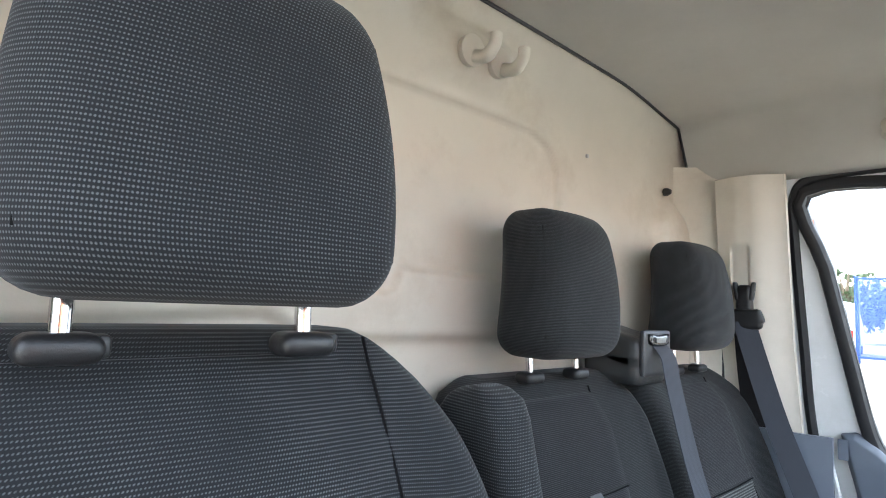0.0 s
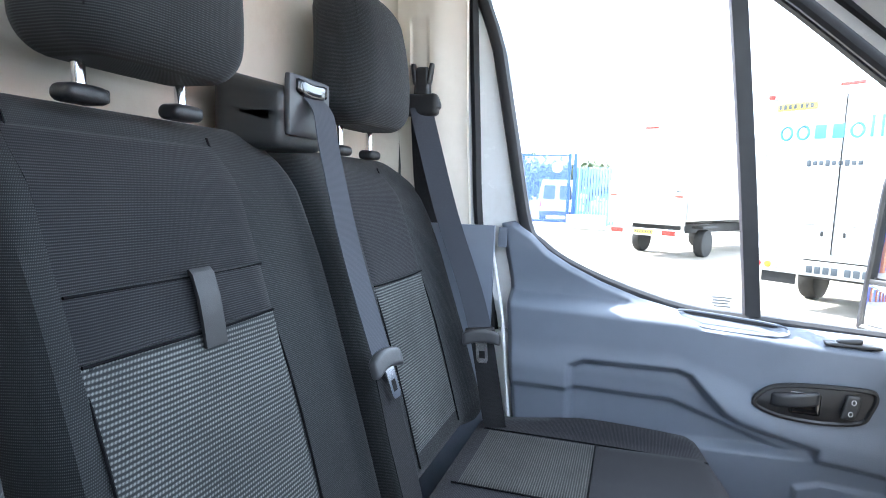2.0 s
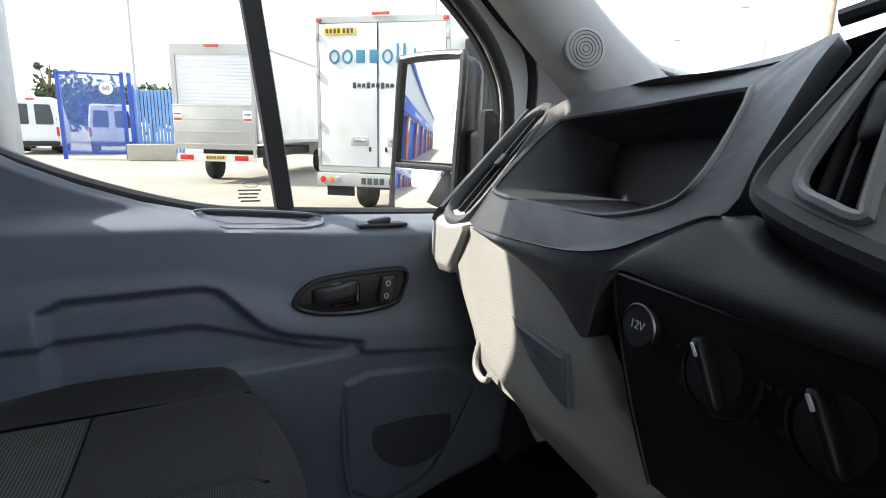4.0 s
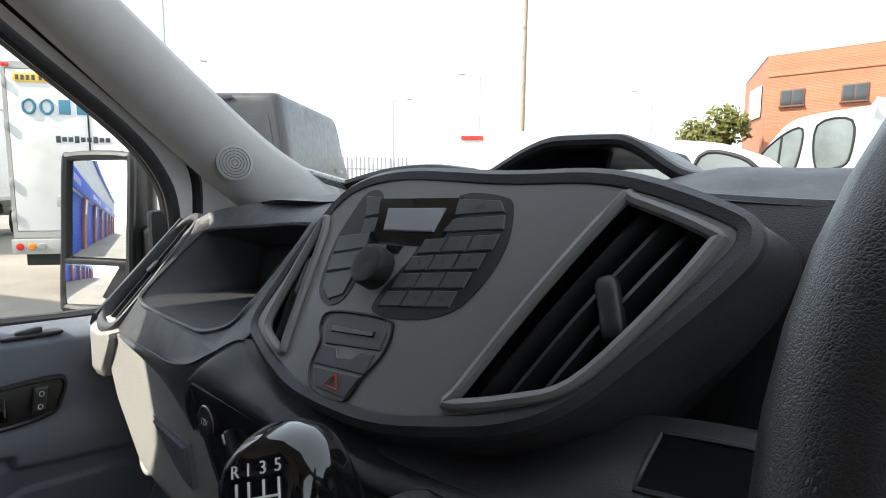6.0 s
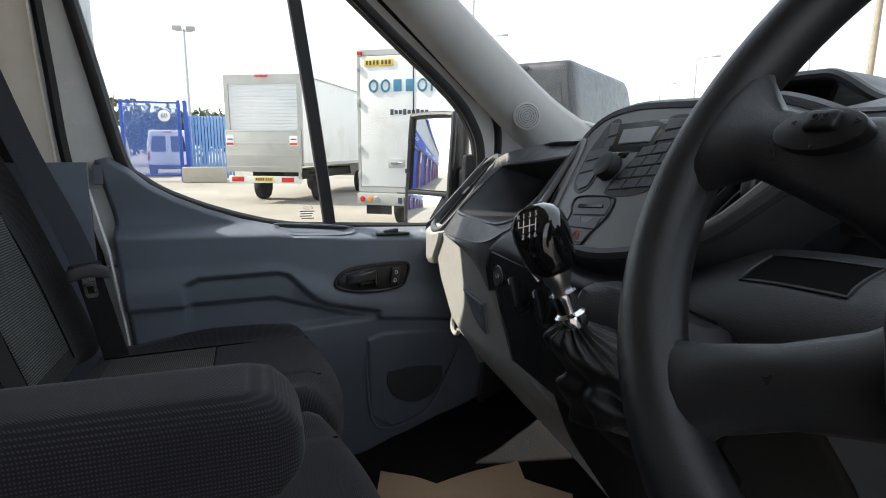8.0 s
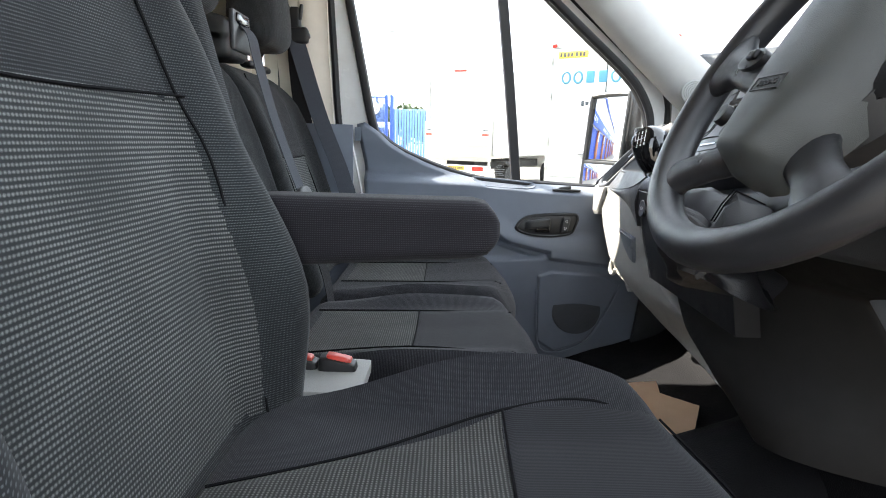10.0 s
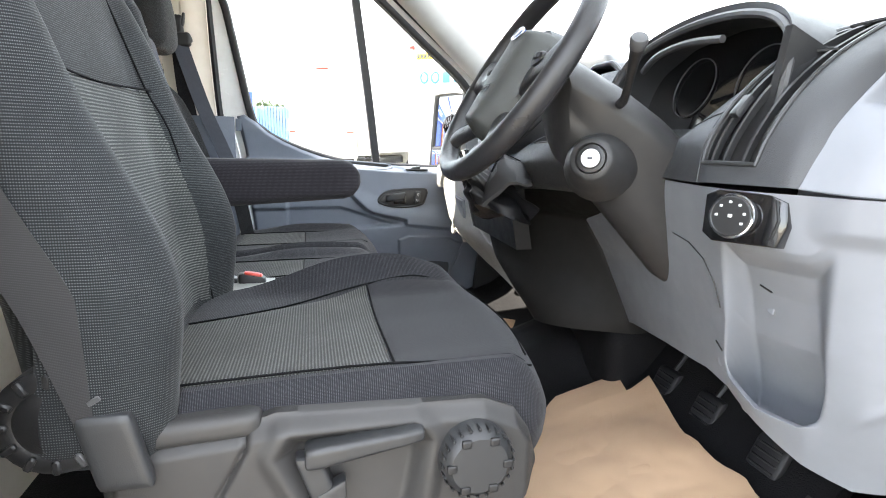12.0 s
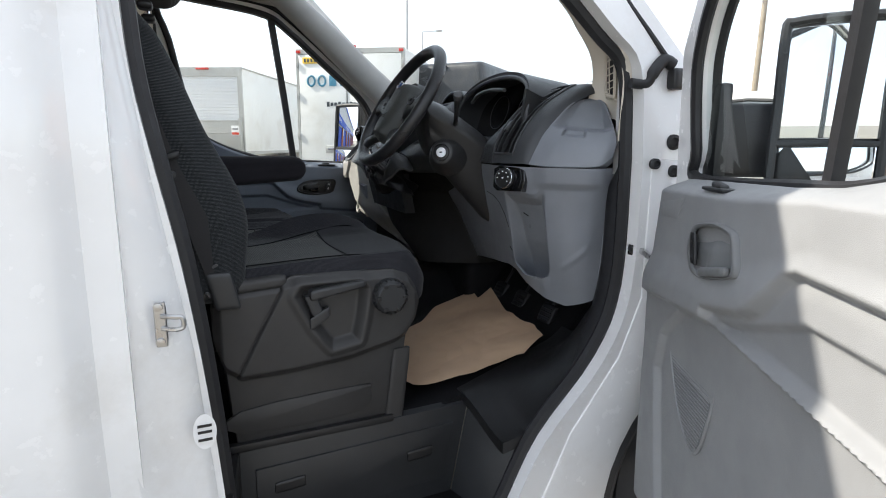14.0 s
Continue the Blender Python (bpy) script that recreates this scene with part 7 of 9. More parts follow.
def driver_side():
    """Instruments, column, right vent, light grey lower panel with the cup pocket."""
    # binnacle hood
    def hood(u, v):
        a = math.pi * (1.0 - v)
        y = -0.505 + 0.215 * math.cos(a) * -1
        z = 1.380 + 0.147 * max(0.0, math.sin(a)) ** 0.55
        return Vector((0.878 + 0.05 * math.sin(a) + 0.16 * u, y, z - 0.02 * u))
    bn = part("instrument_hood", sheet(hood, 8, 40, (0.0, 0, 0.016)), M_DARKS, dash, "dark instrument hood")
    part("hood_rim", tube([hood(0, v / 40) for v in range(41)], 0.007, 8), M_GREYP, dash)
    part("instrument_glass", plate([(0.955 + (z - 1.36) * 0.3, y, z) for y, z in [(-0.25, 1.290), (-0.735, 1.290), (-0.735, 1.40), (-0.700, 1.46), (-0.62, 1.505), (-0.50, 1.520), (-0.38, 1.505), (-0.28, 1.45), (-0.25, 1.40)]], (0.01, 0, 0), 0.004), M_GLOSS, dash, "dark glossy instrument cluster")
    part("visor_lip", tube(smooth_line([(0.905, -0.36, 1.462), (0.895, -0.42, 1.482), (0.893, -0.50, 1.490), (0.895, -0.58, 1.484)], 5), 0.006, 8), M_GREYP, dash)
    part("cluster_wall", sheet(lambda u, v: Vector((0.872 + 0.10 * u, -0.690 - 0.030 * v + 0.02 * u, 1.300 + (0.175 - 0.03 * u) * v)), 6, 10, (0.0, -0.012, 0)), M_DARKS, dash)
    for y0, r0 in ((-0.42, 0.052), (-0.58, 0.052)):
        part("dial_ring", tube([(0.962 + 0.3 * (1.43 - 1.36 + r0 * math.sin(q)) - 0.010, y0 + r0 * math.cos(q), 1.43 + r0 * math.sin(q)) for q in [k * math.pi / 20 for k in range(40)]], 0.0012, 5, True), M_GREYP, dash)
    # lower surround of the cluster and pad towards the door
    sur = lambda u, v: Vector((0.85 + 0.09 * u, -0.28 - 0.44 * v, 1.325 + 0.03 * u))
    part("cluster_sill", sheet(sur, 6, 20, (0, 0, -0.05)), M_DARK, dash)
    # vent block: one soft moulding from the cluster to the end cap, with the air vent let into it
    rows = [[(0.850, -0.500, 1.276), (0.832, -0.555, 1.276), (0.808, -0.660, 1.276), (0.803, -0.700, 1.278), (0.825, -0.785, 1.279), (0.838, -0.806, 1.279)],
            [(0.858, -0.510, 1.318), (0.842, -0.560, 1.326), (0.822, -0.655, 1.337), (0.821, -0.700, 1.338), (0.845, -0.787, 1.337), (0.868, -0.809, 1.336)],
            [(0.930, -0.560, 1.335), (0.885, -0.600, 1.375), (0.868, -0.665, 1.401), (0.868, -0.700, 1.406), (0.894, -0.787, 1.402), (0.925, -0.808, 1.396)],
            [(0.985, -0.630, 1.385), (0.950, -0.655, 1.430), (0.935, -0.680, 1.453), (0.935, -0.705, 1.459), (0.962, -0.786, 1.455), (0.990, -0.805, 1.444)],
            [(1.050, -0.670, 1.430), (1.030, -0.690, 1.466), (1.020, -0.700, 1.483), (1.022, -0.715, 1.489), (1.047, -0.785, 1.492), (1.075, -0.800, 1.470)],
            [(1.140, -0.690, 1.420), (1.140, -0.700, 1.440), (1.140, -0.705, 1.452), (1.140, -0.715, 1.455), (1.140, -0.785, 1.455), (1.150, -0.800, 1.440)]]
    g = quilt(rows, 10, 12)
    inn = Vector((0.66, 0.30, -0.69)).normalized()
    j0, j1, i0, i1 = 24, 36, 6, 45
    part("vent_block", skin(g, None, lambda i, j: not (i0 <= i < i1 and j0 <= j < j1)), M_DARK, dash, "dark grained moulding round the driver's air vent", 60)
    edge = [g[i0][j] for j in range(j0, j1)] + [g[i][j1] for i in range(i0, i1)] + [g[i1][j] for j in range(j1, j0, -1)] + [g[i][j0] for i in range(i1, i0, -1)]
    v = part("air_vent", tube(edge, 0.0035, 8, True), M_DARKS, dash, "dark driver's air vent")
    part("well", loft([edge, [p + inn * 0.022 for p in edge]], caps=False), M_BLACK, v)
    part("duct", skin([[g[i][j] + inn * 0.022 for j in range(j0, j1 + 1)] for i in range(i0, i1 + 1)]), M_BLACK, v)
    mid = [[g[i][j] for j in range(j0, j1 + 1)] for i in range(i0, i1 + 1)]
    for k in range(4):
        c = 1.5 + 2.9 * k
        line = [r[int(c)].lerp(r[int(c) + 1], c - int(c)) for r in mid]
        part("slat", ribbon([p + inn * 0.008 for p in line[1:-1]], inn * 0.012, 0.0035), M_DARKS, v)
    for t in (0.74,):
        r = mid[int(t * (len(mid) - 1))]
        part("cross_bar", ribbon([p + inn * 0.004 for p in r], inn * 0.006 + Vector((0.004, 0, 0.004)), 0.003), M_DARKS, v)
    tab = mid[len(mid) // 3][5] + inn * 0.001
    part("thumb_tab", rbox(tab, (0.034, 0.014, 0.012), 0.004, 2, (0, -50, 0)), M_DARKS, v)
    part("panel_gap", tube([g[i][22] + Vector((-0.0005, -0.0005, 0.0005)) for i in range(0, 14)], 0.0011, 5), M_BLACK, dash)
    for ii in (18, 28, 38):
        part("panel_gap", tube([g[ii][j] + Vector((-0.0005, -0.0005, 0.0008)) for j in range(10, 22)], 0.0011, 5), M_BLACK, dash)
    part("panel_gap", tube([g[i][22] + Vector((-0.0005, -0.0005, 0.0008)) for i in range(14, 50)], 0.0011, 5), M_BLACK, dash)
    # steering column shroud
    rings = []
    for s, r, cz in ((0.0, 0.070, 1.405), (0.25, 0.082, 1.375), (0.55, 0.092, 1.335), (0.85, 0.098, 1.29), (1.0, 0.094, 1.27)):
        c = Vector((0.670 + 0.220 * s, -0.478, cz))
        rings.append([c + Vector((0.30 * r * math.sin(q) * -1, r * 1.0 * math.cos(q) * (1.05 if math.sin(q) > 0 else 0.82), r * (0.95 if math.sin(q) > 0 else 1.55 + 0.5 * s) * math.sin(q))) for q in [j * 2 * math.pi / 32 for j in range(32)]])
    cs = thing("steering_column", (0.80, -0.494, 1.1), "dark plastic steering column shroud with ignition barrel and stalks", "steering column")
    part("shroud", loft(rings), M_SHROUD, cs, "", 60)
    boss = Vector((0.700, -0.565, 1.304))
    n = Vector((-0.62, -0.74, 0.15)).normalized()
    part("ignition_boss", lathe([(0.060, -0.075), (0.046, -0.034), (0.036, -0.014), (0.033, -0.005), (0.030, -0.002), (0.024, -0.001), (0.022, -0.006)], boss, n, 32), M_SHROUD, cs)
    ig = part("ignition_barrel", lathe([(0.022, -0.010), (0.021, -0.001), (0.016, 0.000), (0.015, 0.002), (0.001, 0.003)], boss, n, 32), M_BLACK, cs, "ignition barrel")
    part("silver_face", lathe([(0.0145, 0.002), (0.0135, 0.0045), (0.001, 0.005)], boss, n, 28), M_SILVER, ig, "silver key face")
    part("key_slot", rbox(boss + n * 0.0055, (0.003, 0.008, 0.004), 0.001, 1, n.to_track_quat("X", "Z").to_matrix().to_4x4()), M_GLOSS, ig)
    st = smooth_line([(0.742, -0.565, 1.385), (0.720, -0.615, 1.392), (0.700, -0.660, 1.425), (0.688, -0.690, 1.452)], 6)
    part("indicator_stalk", tube(st, [0.007] * 5 + [0.006] * 6 + [0.0065 + 0.0005 * k for k in range(8)], 14), M_BLACK, cs, "black stalk with a grey tip")
    part("stalk_tip", lathe([(0.0105, -0.010), (0.0115, 0.002), (0.0100, 0.005), (0.001, 0.006)], st[-1], (st[-1] - st[-3]), 24), M_GREYP, cs)
    st2 = smooth_line([(0.742, -0.42, 1.385), (0.715, -0.37, 1.39), (0.69, -0.31, 1.40)], 6)
    part("wiper_stalk", tube(st2, [0.008] * 7 + [0.010 + 0.001 * k for k in range(6)], 12), M_BLACK, cs)
    # light grey lower panel: one moulding with a channel that ends in a cup pocket
    PLAN = [(1.272, [(0.868, -0.440), (0.826, -0.600), (0.810, -0.670), (0.806, -0.720), (0.815, -0.770), (0.838, -0.822), (0.890, -0.893), (0.950, -0.932), (1.022, -0.915)]),
            (1.150, [(0.925, -0.140), (0.893, -0.400), (0.860, -0.610), (0.845, -0.705), (0.848, -0.755), (0.862, -0.808), (0.905, -0.874), (0.962, -0.905), (1.022, -0.900)]),
            (1.080, [(0.960, -0.165), (0.920, -0.420), (0.885, -0.620), (0.868, -0.692), (0.868, -0.748), (0.880, -0.800), (0.915, -0.863), (0.965, -0.897), (1.022, -0.895)]),
            (0.910, [(1.020, -0.210), (0.975, -0.420), (0.935, -0.585), (0.920, -0.650), (0.912, -0.720), (0.925, -0.785), (0.955, -0.835), (0.992, -0.868), (1.040, -0.885)])]
    CURVES = [(z, smooth_line([(x, y, 0) for x, y in r], 12)) for z, r in PLAN]
    knot = lambda ys, k: along(list(enumerate(ys)), k)

    def pick(c, t):
        q = max(0.0, min(1.0, t)) * (len(c) - 1)
        k = min(len(c) - 2, int(q))
        return c[k].lerp(c[k + 1], q - k)

    def plan(s, z):
        for (z1, c1), (z0, c0) in zip(CURVES, CURVES[1:]):
            if z >= z0 or z0 == 0.910:
                return pick(c0, s).lerp(pick(c1, s), max(-0.1, min(1.0, (z - z0) / (z1 - z0))))

    def panel(u, v):
        k = 8 * u
        zbot = knot([0.912, 0.945, 0.968, 0.966, 0.935, 0.905, 0.892, 0.905, 0.925], k)
        rimz = knot([1.00, 1.00, 1.00, 0.992, 0.964, 0.966, 1.00, 1.00, 1.00], k)
        zp = along([(0.0, 1.272), (0.78, rimz), (1.0, zbot)], v)
        zc = along([(0.0, 1.272), (0.12, 1.205), (0.16, 1.190), (0.20, 1.168), (0.30, 1.13), (0.45, 1.06), (0.54, 1.010), (0.60, 0.950), (0.635, 0.918), (0.665, 0.910), (0.70, 0.920), (0.735, rimz - 0.016), (0.76, rimz), (0.79, rimz), (0.84, rimz - 0.012), (1.0, zbot)], v)
        dc = along([(0.0, 0.0), (0.13, 0.0), (0.16, 0.006), (0.20, 0.030), (0.30, 0.042), (0.45, 0.052), (0.54, 0.072), (0.60, 0.086), (0.635, 0.082), (0.665, 0.062), (0.70, 0.030), (0.735, 0.012), (0.76, 0.004), (0.79, -0.007), (0.84, -0.005), (1.0, 0.0)], v)
        w = sst(2.80, 3.30, k) * (1 - sst(5.02, 5.42, k))
        z = zp + (zc - zp) * w
        p = plan(u, max(z, 0.89))
        # soft swelling of the knee part and a faint diagonal crease
        out = 0.010 * math.exp(-((k - 6.2) / 1.0) ** 2) * math.exp(-((z - 1.02) / 0.10) ** 2) + 0.004 * math.exp(-((z - 1.03 - 0.05 * (k - 6.4)) / 0.012) ** 2) * sst(5.6, 6.0, k) * (1 - sst(6.9, 7.3, k))
        top = 0.013 * sst(4.95, 5.5, k) * (1 - sst(7.3, 8.0, k)) * sst(1.212, 1.236, z)
        return Vector((p.x + 0.93 * dc * w - 0.6 * out - 0.5 * top, p.y + 0.36 * dc * w - 0.8 * out - 0.6 * top, z))
    lp = part("lower_panel", sheet(panel, 200, 170), M_LIGHTD, dash, "light grey driver's lower panel with a cup pocket", 75)
    for k0, z0 in ((3.60, 0.27), (2.35, 0.68)):
        part("clip_line", tube([panel((k0 + 0.36 * t) / 8, z0 + 0.02 * t) + Vector((-0.0012, -0.0012, 0)) for t in (0, 0.5, 1)], 0.0013, 5), M_BLACK, lp)
        o = panel((k0 + 0.24) / 8, z0 + 0.075)
        part("clip_mark", pillow((0.010, 0.024, 0.020), 0.004, 5, lambda p, o=o: o + Vector((0.5 * p.x + 0.003, p.y * (0.6 + 20 * p.z), p.z))), M_LIGHTD, lp)
    part("panel_gap", tube([panel(k / 8, v) + Vector((-0.0008, -0.0008, 0)) for k, v in [(1.55, 0.24), (1.9, 0.26), (2.25, 0.31), (2.5, 0.40), (2.6, 0.50)]], 0.0011, 5), M_BLACK, lp)
    # narrow return along the door pillar
    part("flange", sheet(lambda u, v: Vector((1.018 + 0.020 * u, -0.898 + 0.012 * v - 0.062 * u, 1.262 - 0.352 * v - 0.02 * u)), 4, 16, (0.008, 0.006, 0)), M_LIGHTD, dash)
    # end cap towards the door: a rounded lower band, a ledge and a dished upper part
    lc = smooth_line([(0.838, -0.806, 1.279), (0.872, -0.807, 1.345), (0.930, -0.807, 1.408), (0.974, -0.804, 1.440), (1.050, -0.785, 1.455)], 10)
    rc = smooth_line([(0.992, -0.944, 1.305), (1.006, -0.938, 1.345), (1.016, -0.900, 1.400), (1.046, -0.840, 1.440), (1.055, -0.785, 1.455)], 10)
    be = smooth_line([(0.838, -0.806, 1.279), (0.862, -0.862, 1.275), (0.905, -0.914, 1.275), (0.952, -0.944, 1.279), (0.992, -0.944, 1.300)], 10)

    def cap(u, v):
        p, q = pick(lc, v), pick(rc, v)
        r = p + (q - p) * u
        r += (pick(be, u) - (lc[0] + (rc[0] - lc[0]) * u)) * (1 - v) ** 1.5
        win = sst(0.0, 0.25, u) * (1 - sst(0.80, 1.0, u))
        band = 0.010 * math.sin(math.pi * min(1.0, v / 0.40)) * win
        dish = win * sst(0.355, 0.395, v) * (1 - sst(0.55, 0.97, v)) * 0.042
        cup = min(sst(0.24, 0.26, u), 1 - sst(0.50, 0.53, u)) * min(sst(0.30, 0.315, v), 1 - sst(0.365, 0.39, v)) * 0.022
        o = band - dish - cup
        return r + Vector((-0.62 * o, -0.78 * o, 0.0))
    part("end_cap", sheet(cap, 90, 110, (0.015, 0.015, 0)), M_LIGHTD, dash, "light grey rounded end cap with a shallow tray", 75)
    und = lambda u, v: pick(be, u) + Vector((0.004 + 0.03 * v, 0.004 + 0.03 * v, -0.001 - 0.012 * v))
    part("cap_underside", sheet(und, 30, 6), M_LIGHTD, dash)
    part("cap_gap", tube([p + Vector((0.002, 0.002, -0.001)) for p in be], 0.0008, 5), M_GREYB, dash)
    part("side_closure", plate([(0.93, -0.84, 1.29), (1.30, -0.86, 1.42), (1.30, -0.86, 0.85), (1.06, -0.86, 0.92)], (0, 0.02, 0)), M_DARKS, dash)
    # light switch
    ls = thing("light_switch", (0.812, -0.757, 1.20), "round black headlamp switch with a chrome ring", "switch")
    c = Vector((0.806, -0.757, 1.240))
    n2 = Vector((-0.90, -0.40, 0.12)).normalized()
    ya = Vector((0.40, -0.90, 0)).normalized()
    za = n2.cross(ya) * (1 if n2.cross(ya).z > 0 else -1)
    S = lambda a, b, d=0.0: c + ya * a + za * b + n2 * d
    part("bezel", slab([S(a, b, 0.002) for a, b in [(-0.046, 0.024), (-0.030, 0.033), (0.034, 0.030), (0.052, 0.022), (0.056, -0.006), (0.048, -0.032), (-0.030, -0.034), (-0.044, -0.024)]], c, n2 * -0.03, 0.003), M_GLOSS, ls)
    part("bezel_groove", tube([S(0.040, 0.024, 0.003), S(0.046, 0.0, 0.003), S(0.040, -0.024, 0.003)], 0.0016, 5), M_BLACK, ls)
    kb = part("dial", lathe([(0.026, 0.0), (0.026, 0.014), (0.023, 0.017), (0.001, 0.017)], S(-0.004, 0), n2, 36), M_BLACK, ls)
    part("chrome_ring", tube([S(-0.004 + 0.0258 * math.cos(a), 0.0258 * math.sin(a), 0.014) for a in [k * math.pi / 18 for k in range(36)]], 0.0022, 6, True), M_CHROME, kb)
    for a in range(6):
        q = radians(-30 + 42 * a)
        part("symbol", rbox(S(-0.004 + 0.017 * math.cos(q), 0.017 * math.sin(q), 0.0175), (0.003, 0.003, 0.003), 0.0005, 1), M_MARK, kb)
    part("symbol", rbox(S(-0.004, 0, 0.0175), (0.004, 0.004, 0.004), 0.0005, 1), M_MARK, kb)
    # pedals
    for y, x in ((-0.285, 1.08), (-0.425, 1.08), (-0.60, 1.07)):
        p = thing("pedal", (x, y, 0.70), "black rubber foot pedal on a steel arm", "pedal", "pedals")
        part("pad", pillow((0.018, 0.07, 0.055), 0.006, 6, lambda q, x=x, y=y: Vector((x + q.x + 0.5 * q.z, y + q.y, 0.790 + q.z))), M_RUBBER, p)
        for k in range(4):
            part("rib", rbox((x - 0.012 + 0.5 * (-0.018 + 0.012 * k), y, 0.772 + 0.012 * k), (0.004, 0.055, 0.004), 0.001, 1), M_BLACK, p)
        part("arm", tube([(x + 0.01, y, 0.795), (x + 0.05, y, 0.85), (x + 0.14, y, 1.05)], 0.008, 8), M_BLACK, p)


M_SHROUD = surface("column_plastic", (0.026, 0.026, 0.027), 0.5, grain=0.12)
M_SILVER = surface("silver_paint", (0.72, 0.72, 0.74), 0.35, 0.3)
M_LIGHTD = leatherette("light_grey_dash_panel", (0.195, 0.205, 0.228), 0.52, 900, 0.10)
driver_side()


def steering_wheel():
    t = thing("steering_wheel", (0.614, -0.460, 1.30), "black moulded four-spoke steering wheel with airbag pad", "steering wheel")
    C = Vector((0.614, -0.460, 1.436))
    axis = Vector((-0.849, 0, 0.528)).normalized()
    up = Vector((0.528, 0, 0.849)).normalized()
    rt = Vector((0, -1, 0))
    W = lambda a, b, d=0.0: C + rt * a + up * b + axis * d
    R = 0.185
    part("rim", tube([W(R * math.sin(q), R * math.cos(q)) for q in [k * 2 * math.pi / 72 for k in range(72)]], 0.0172, 16, True), M_WHEEL, t, "worn black rim", 60)
    # spokes: two at the sides, two slim below, each blended into the rim
    for s in (-1, 1):
        side = ((0.055, 0.022, -0.052, -0.012), (0.085, 0.017, -0.036, -0.006), (0.115, 0.015, -0.026, -0.003), (0.142, 0.020, -0.018, 0.0), (0.160, 0.040, -0.032, 0.002), (0.174, 0.062, -0.058, 0.0))
        rows = []
        for a, hi, lo, d in side:
            mid, h = (hi + lo) / 2, (hi - lo) / 2
            rows.append([W(s * (a + 0.006 * (1 - math.cos(q)) * (1 if a > 0.15 else 0)), mid + h * math.cos(q), d + 0.012 * math.sin(q)) for q in [k * math.pi / 8 for k in range(16)]])
        part("spoke", loft(rows), M_WHEEL, t, "", 60)
        pad = plate([W(s * 0.110 + 0.022 * math.cos(q), 0.001 + 0.0115 * math.sin(q), 0.0125) for q in [k * math.pi / 18 for k in range(36)]], axis * -0.016, 0.0015, 2)
        sp = part("switch_pad", pad, M_GLOSSB, t, "satin switch pad")
        part("switch_key", pillow((0.016, 0.010, 0.006), 0.0025, 5, lambda p, s=s: W(s * 0.108 + p.x, 0.004 + p.y, 0.0135 + p.z)), M_GLOSSB, sp)
        if s < 0:
            part("writing", lettering("OK", 0.0050, W(s * 0.108, 0.004, 0.0168), rt, up, 0.0002), M_GREYP, sp)
            for ch, da, db in (("<", -0.015, 0.003), (">", 0.015, 0.003), ("v", 0.0, -0.009)):
                part("writing", lettering(ch, 0.0050, W(s * 0.108 + da, 0.001 + db, 0.0128), rt, up, 0.0002), M_GREYP, sp)
        low = ((0.030, -0.078, 0.026, -0.014), (0.050, -0.094, 0.021, -0.010), (0.075, -0.108, 0.018, -0.005), (0.098, -0.122, 0.021, 0.0), (0.116, -0.138, 0.032, 0.0))
        rows = []
        for a, b, h, d in low:
            rows.append([W(s * (a - 0.50 * h * math.cos(q)), b - 0.86 * h * math.cos(q), d + 0.011 * math.sin(q)) for q in [k * math.pi / 8 for k in range(16)]])
        part("spoke", loft(rows), M_WHEEL, t, "", 60)
    # airbag pad: broad at the top, tapering to a rounded foot
    half = [(-0.120, 0.006), (-0.116, 0.024), (-0.105, 0.038), (-0.075, 0.055), (-0.040, 0.068), (0.0, 0.074), (0.040, 0.072), (0.058, 0.062), (0.068, 0.040), (0.070, 0.010)]

    def pad_front(u, v):
        b = -0.120 + 0.190 * v
        h = along(half, b)
        e = 2 * u - 1
        k = 1 - (abs(e) ** 4) * 0.9
        edge = sst(0.0, 0.10, min(v, 1 - v))
        return W(e * h, b, -0.006 + 0.036 * k * (0.25 + 0.75 * edge) - 1.2 * (e * h) ** 2)
    ap = part("airbag_pad", sheet(pad_front, 40, 48, axis * -0.02), M_PADG, t, "dark grey airbag pad", 60)
    part("hub_back", lathe([(0.075, -0.055), (0.088, -0.03), (0.080, -0.004)], C, axis, 32), M_SHROUD, t)
    ov = [(0.023 * math.cos(q), 0.050 + 0.010 * math.sin(q)) for q in [k * math.pi / 12 for k in range(24)]]
    part("badge", plate([W(a, b, 0.0312 - 1.2 * a * a) for a, b in ov], axis * -0.004, 0.001), M_BADGE, ap, "small oval blue badge with a chrome edge")
    part("badge_rim", tube([W(a, b, 0.0310 - 1.2 * a * a) for a, b in ov], 0.0012, 6, True), M_CHROME, ap)
    part("writing", lettering("AIRBAG", 0.0075, W(0, -0.050, 0.0303), rt, up, 0.0006), M_SHROUD, ap)
    part("label_frame", tube([W(a, b, 0.0300) for a, b in [(-0.019, -0.044), (0.019, -0.044), (0.019, -0.056), (-0.019, -0.056)]], 0.0006, 4, True), M_SHROUD, ap)


M_WHEEL = leatherette("wheel_rim_black", (0.018, 0.018, 0.020), 0.34, 1100, 0.18)
M_PADG = leatherette("airbag_grey", (0.05, 0.053, 0.051), 0.5, 900, 0.25)
M_GLOSSB = surface("satin_black", (0.012, 0.012, 0.014), 0.38, var=0.1)
M_BADGE = surface("badge_blue", (0.05, 0.10, 0.30), 0.2, var=0.1, coat=0.5)
steering_wheel()


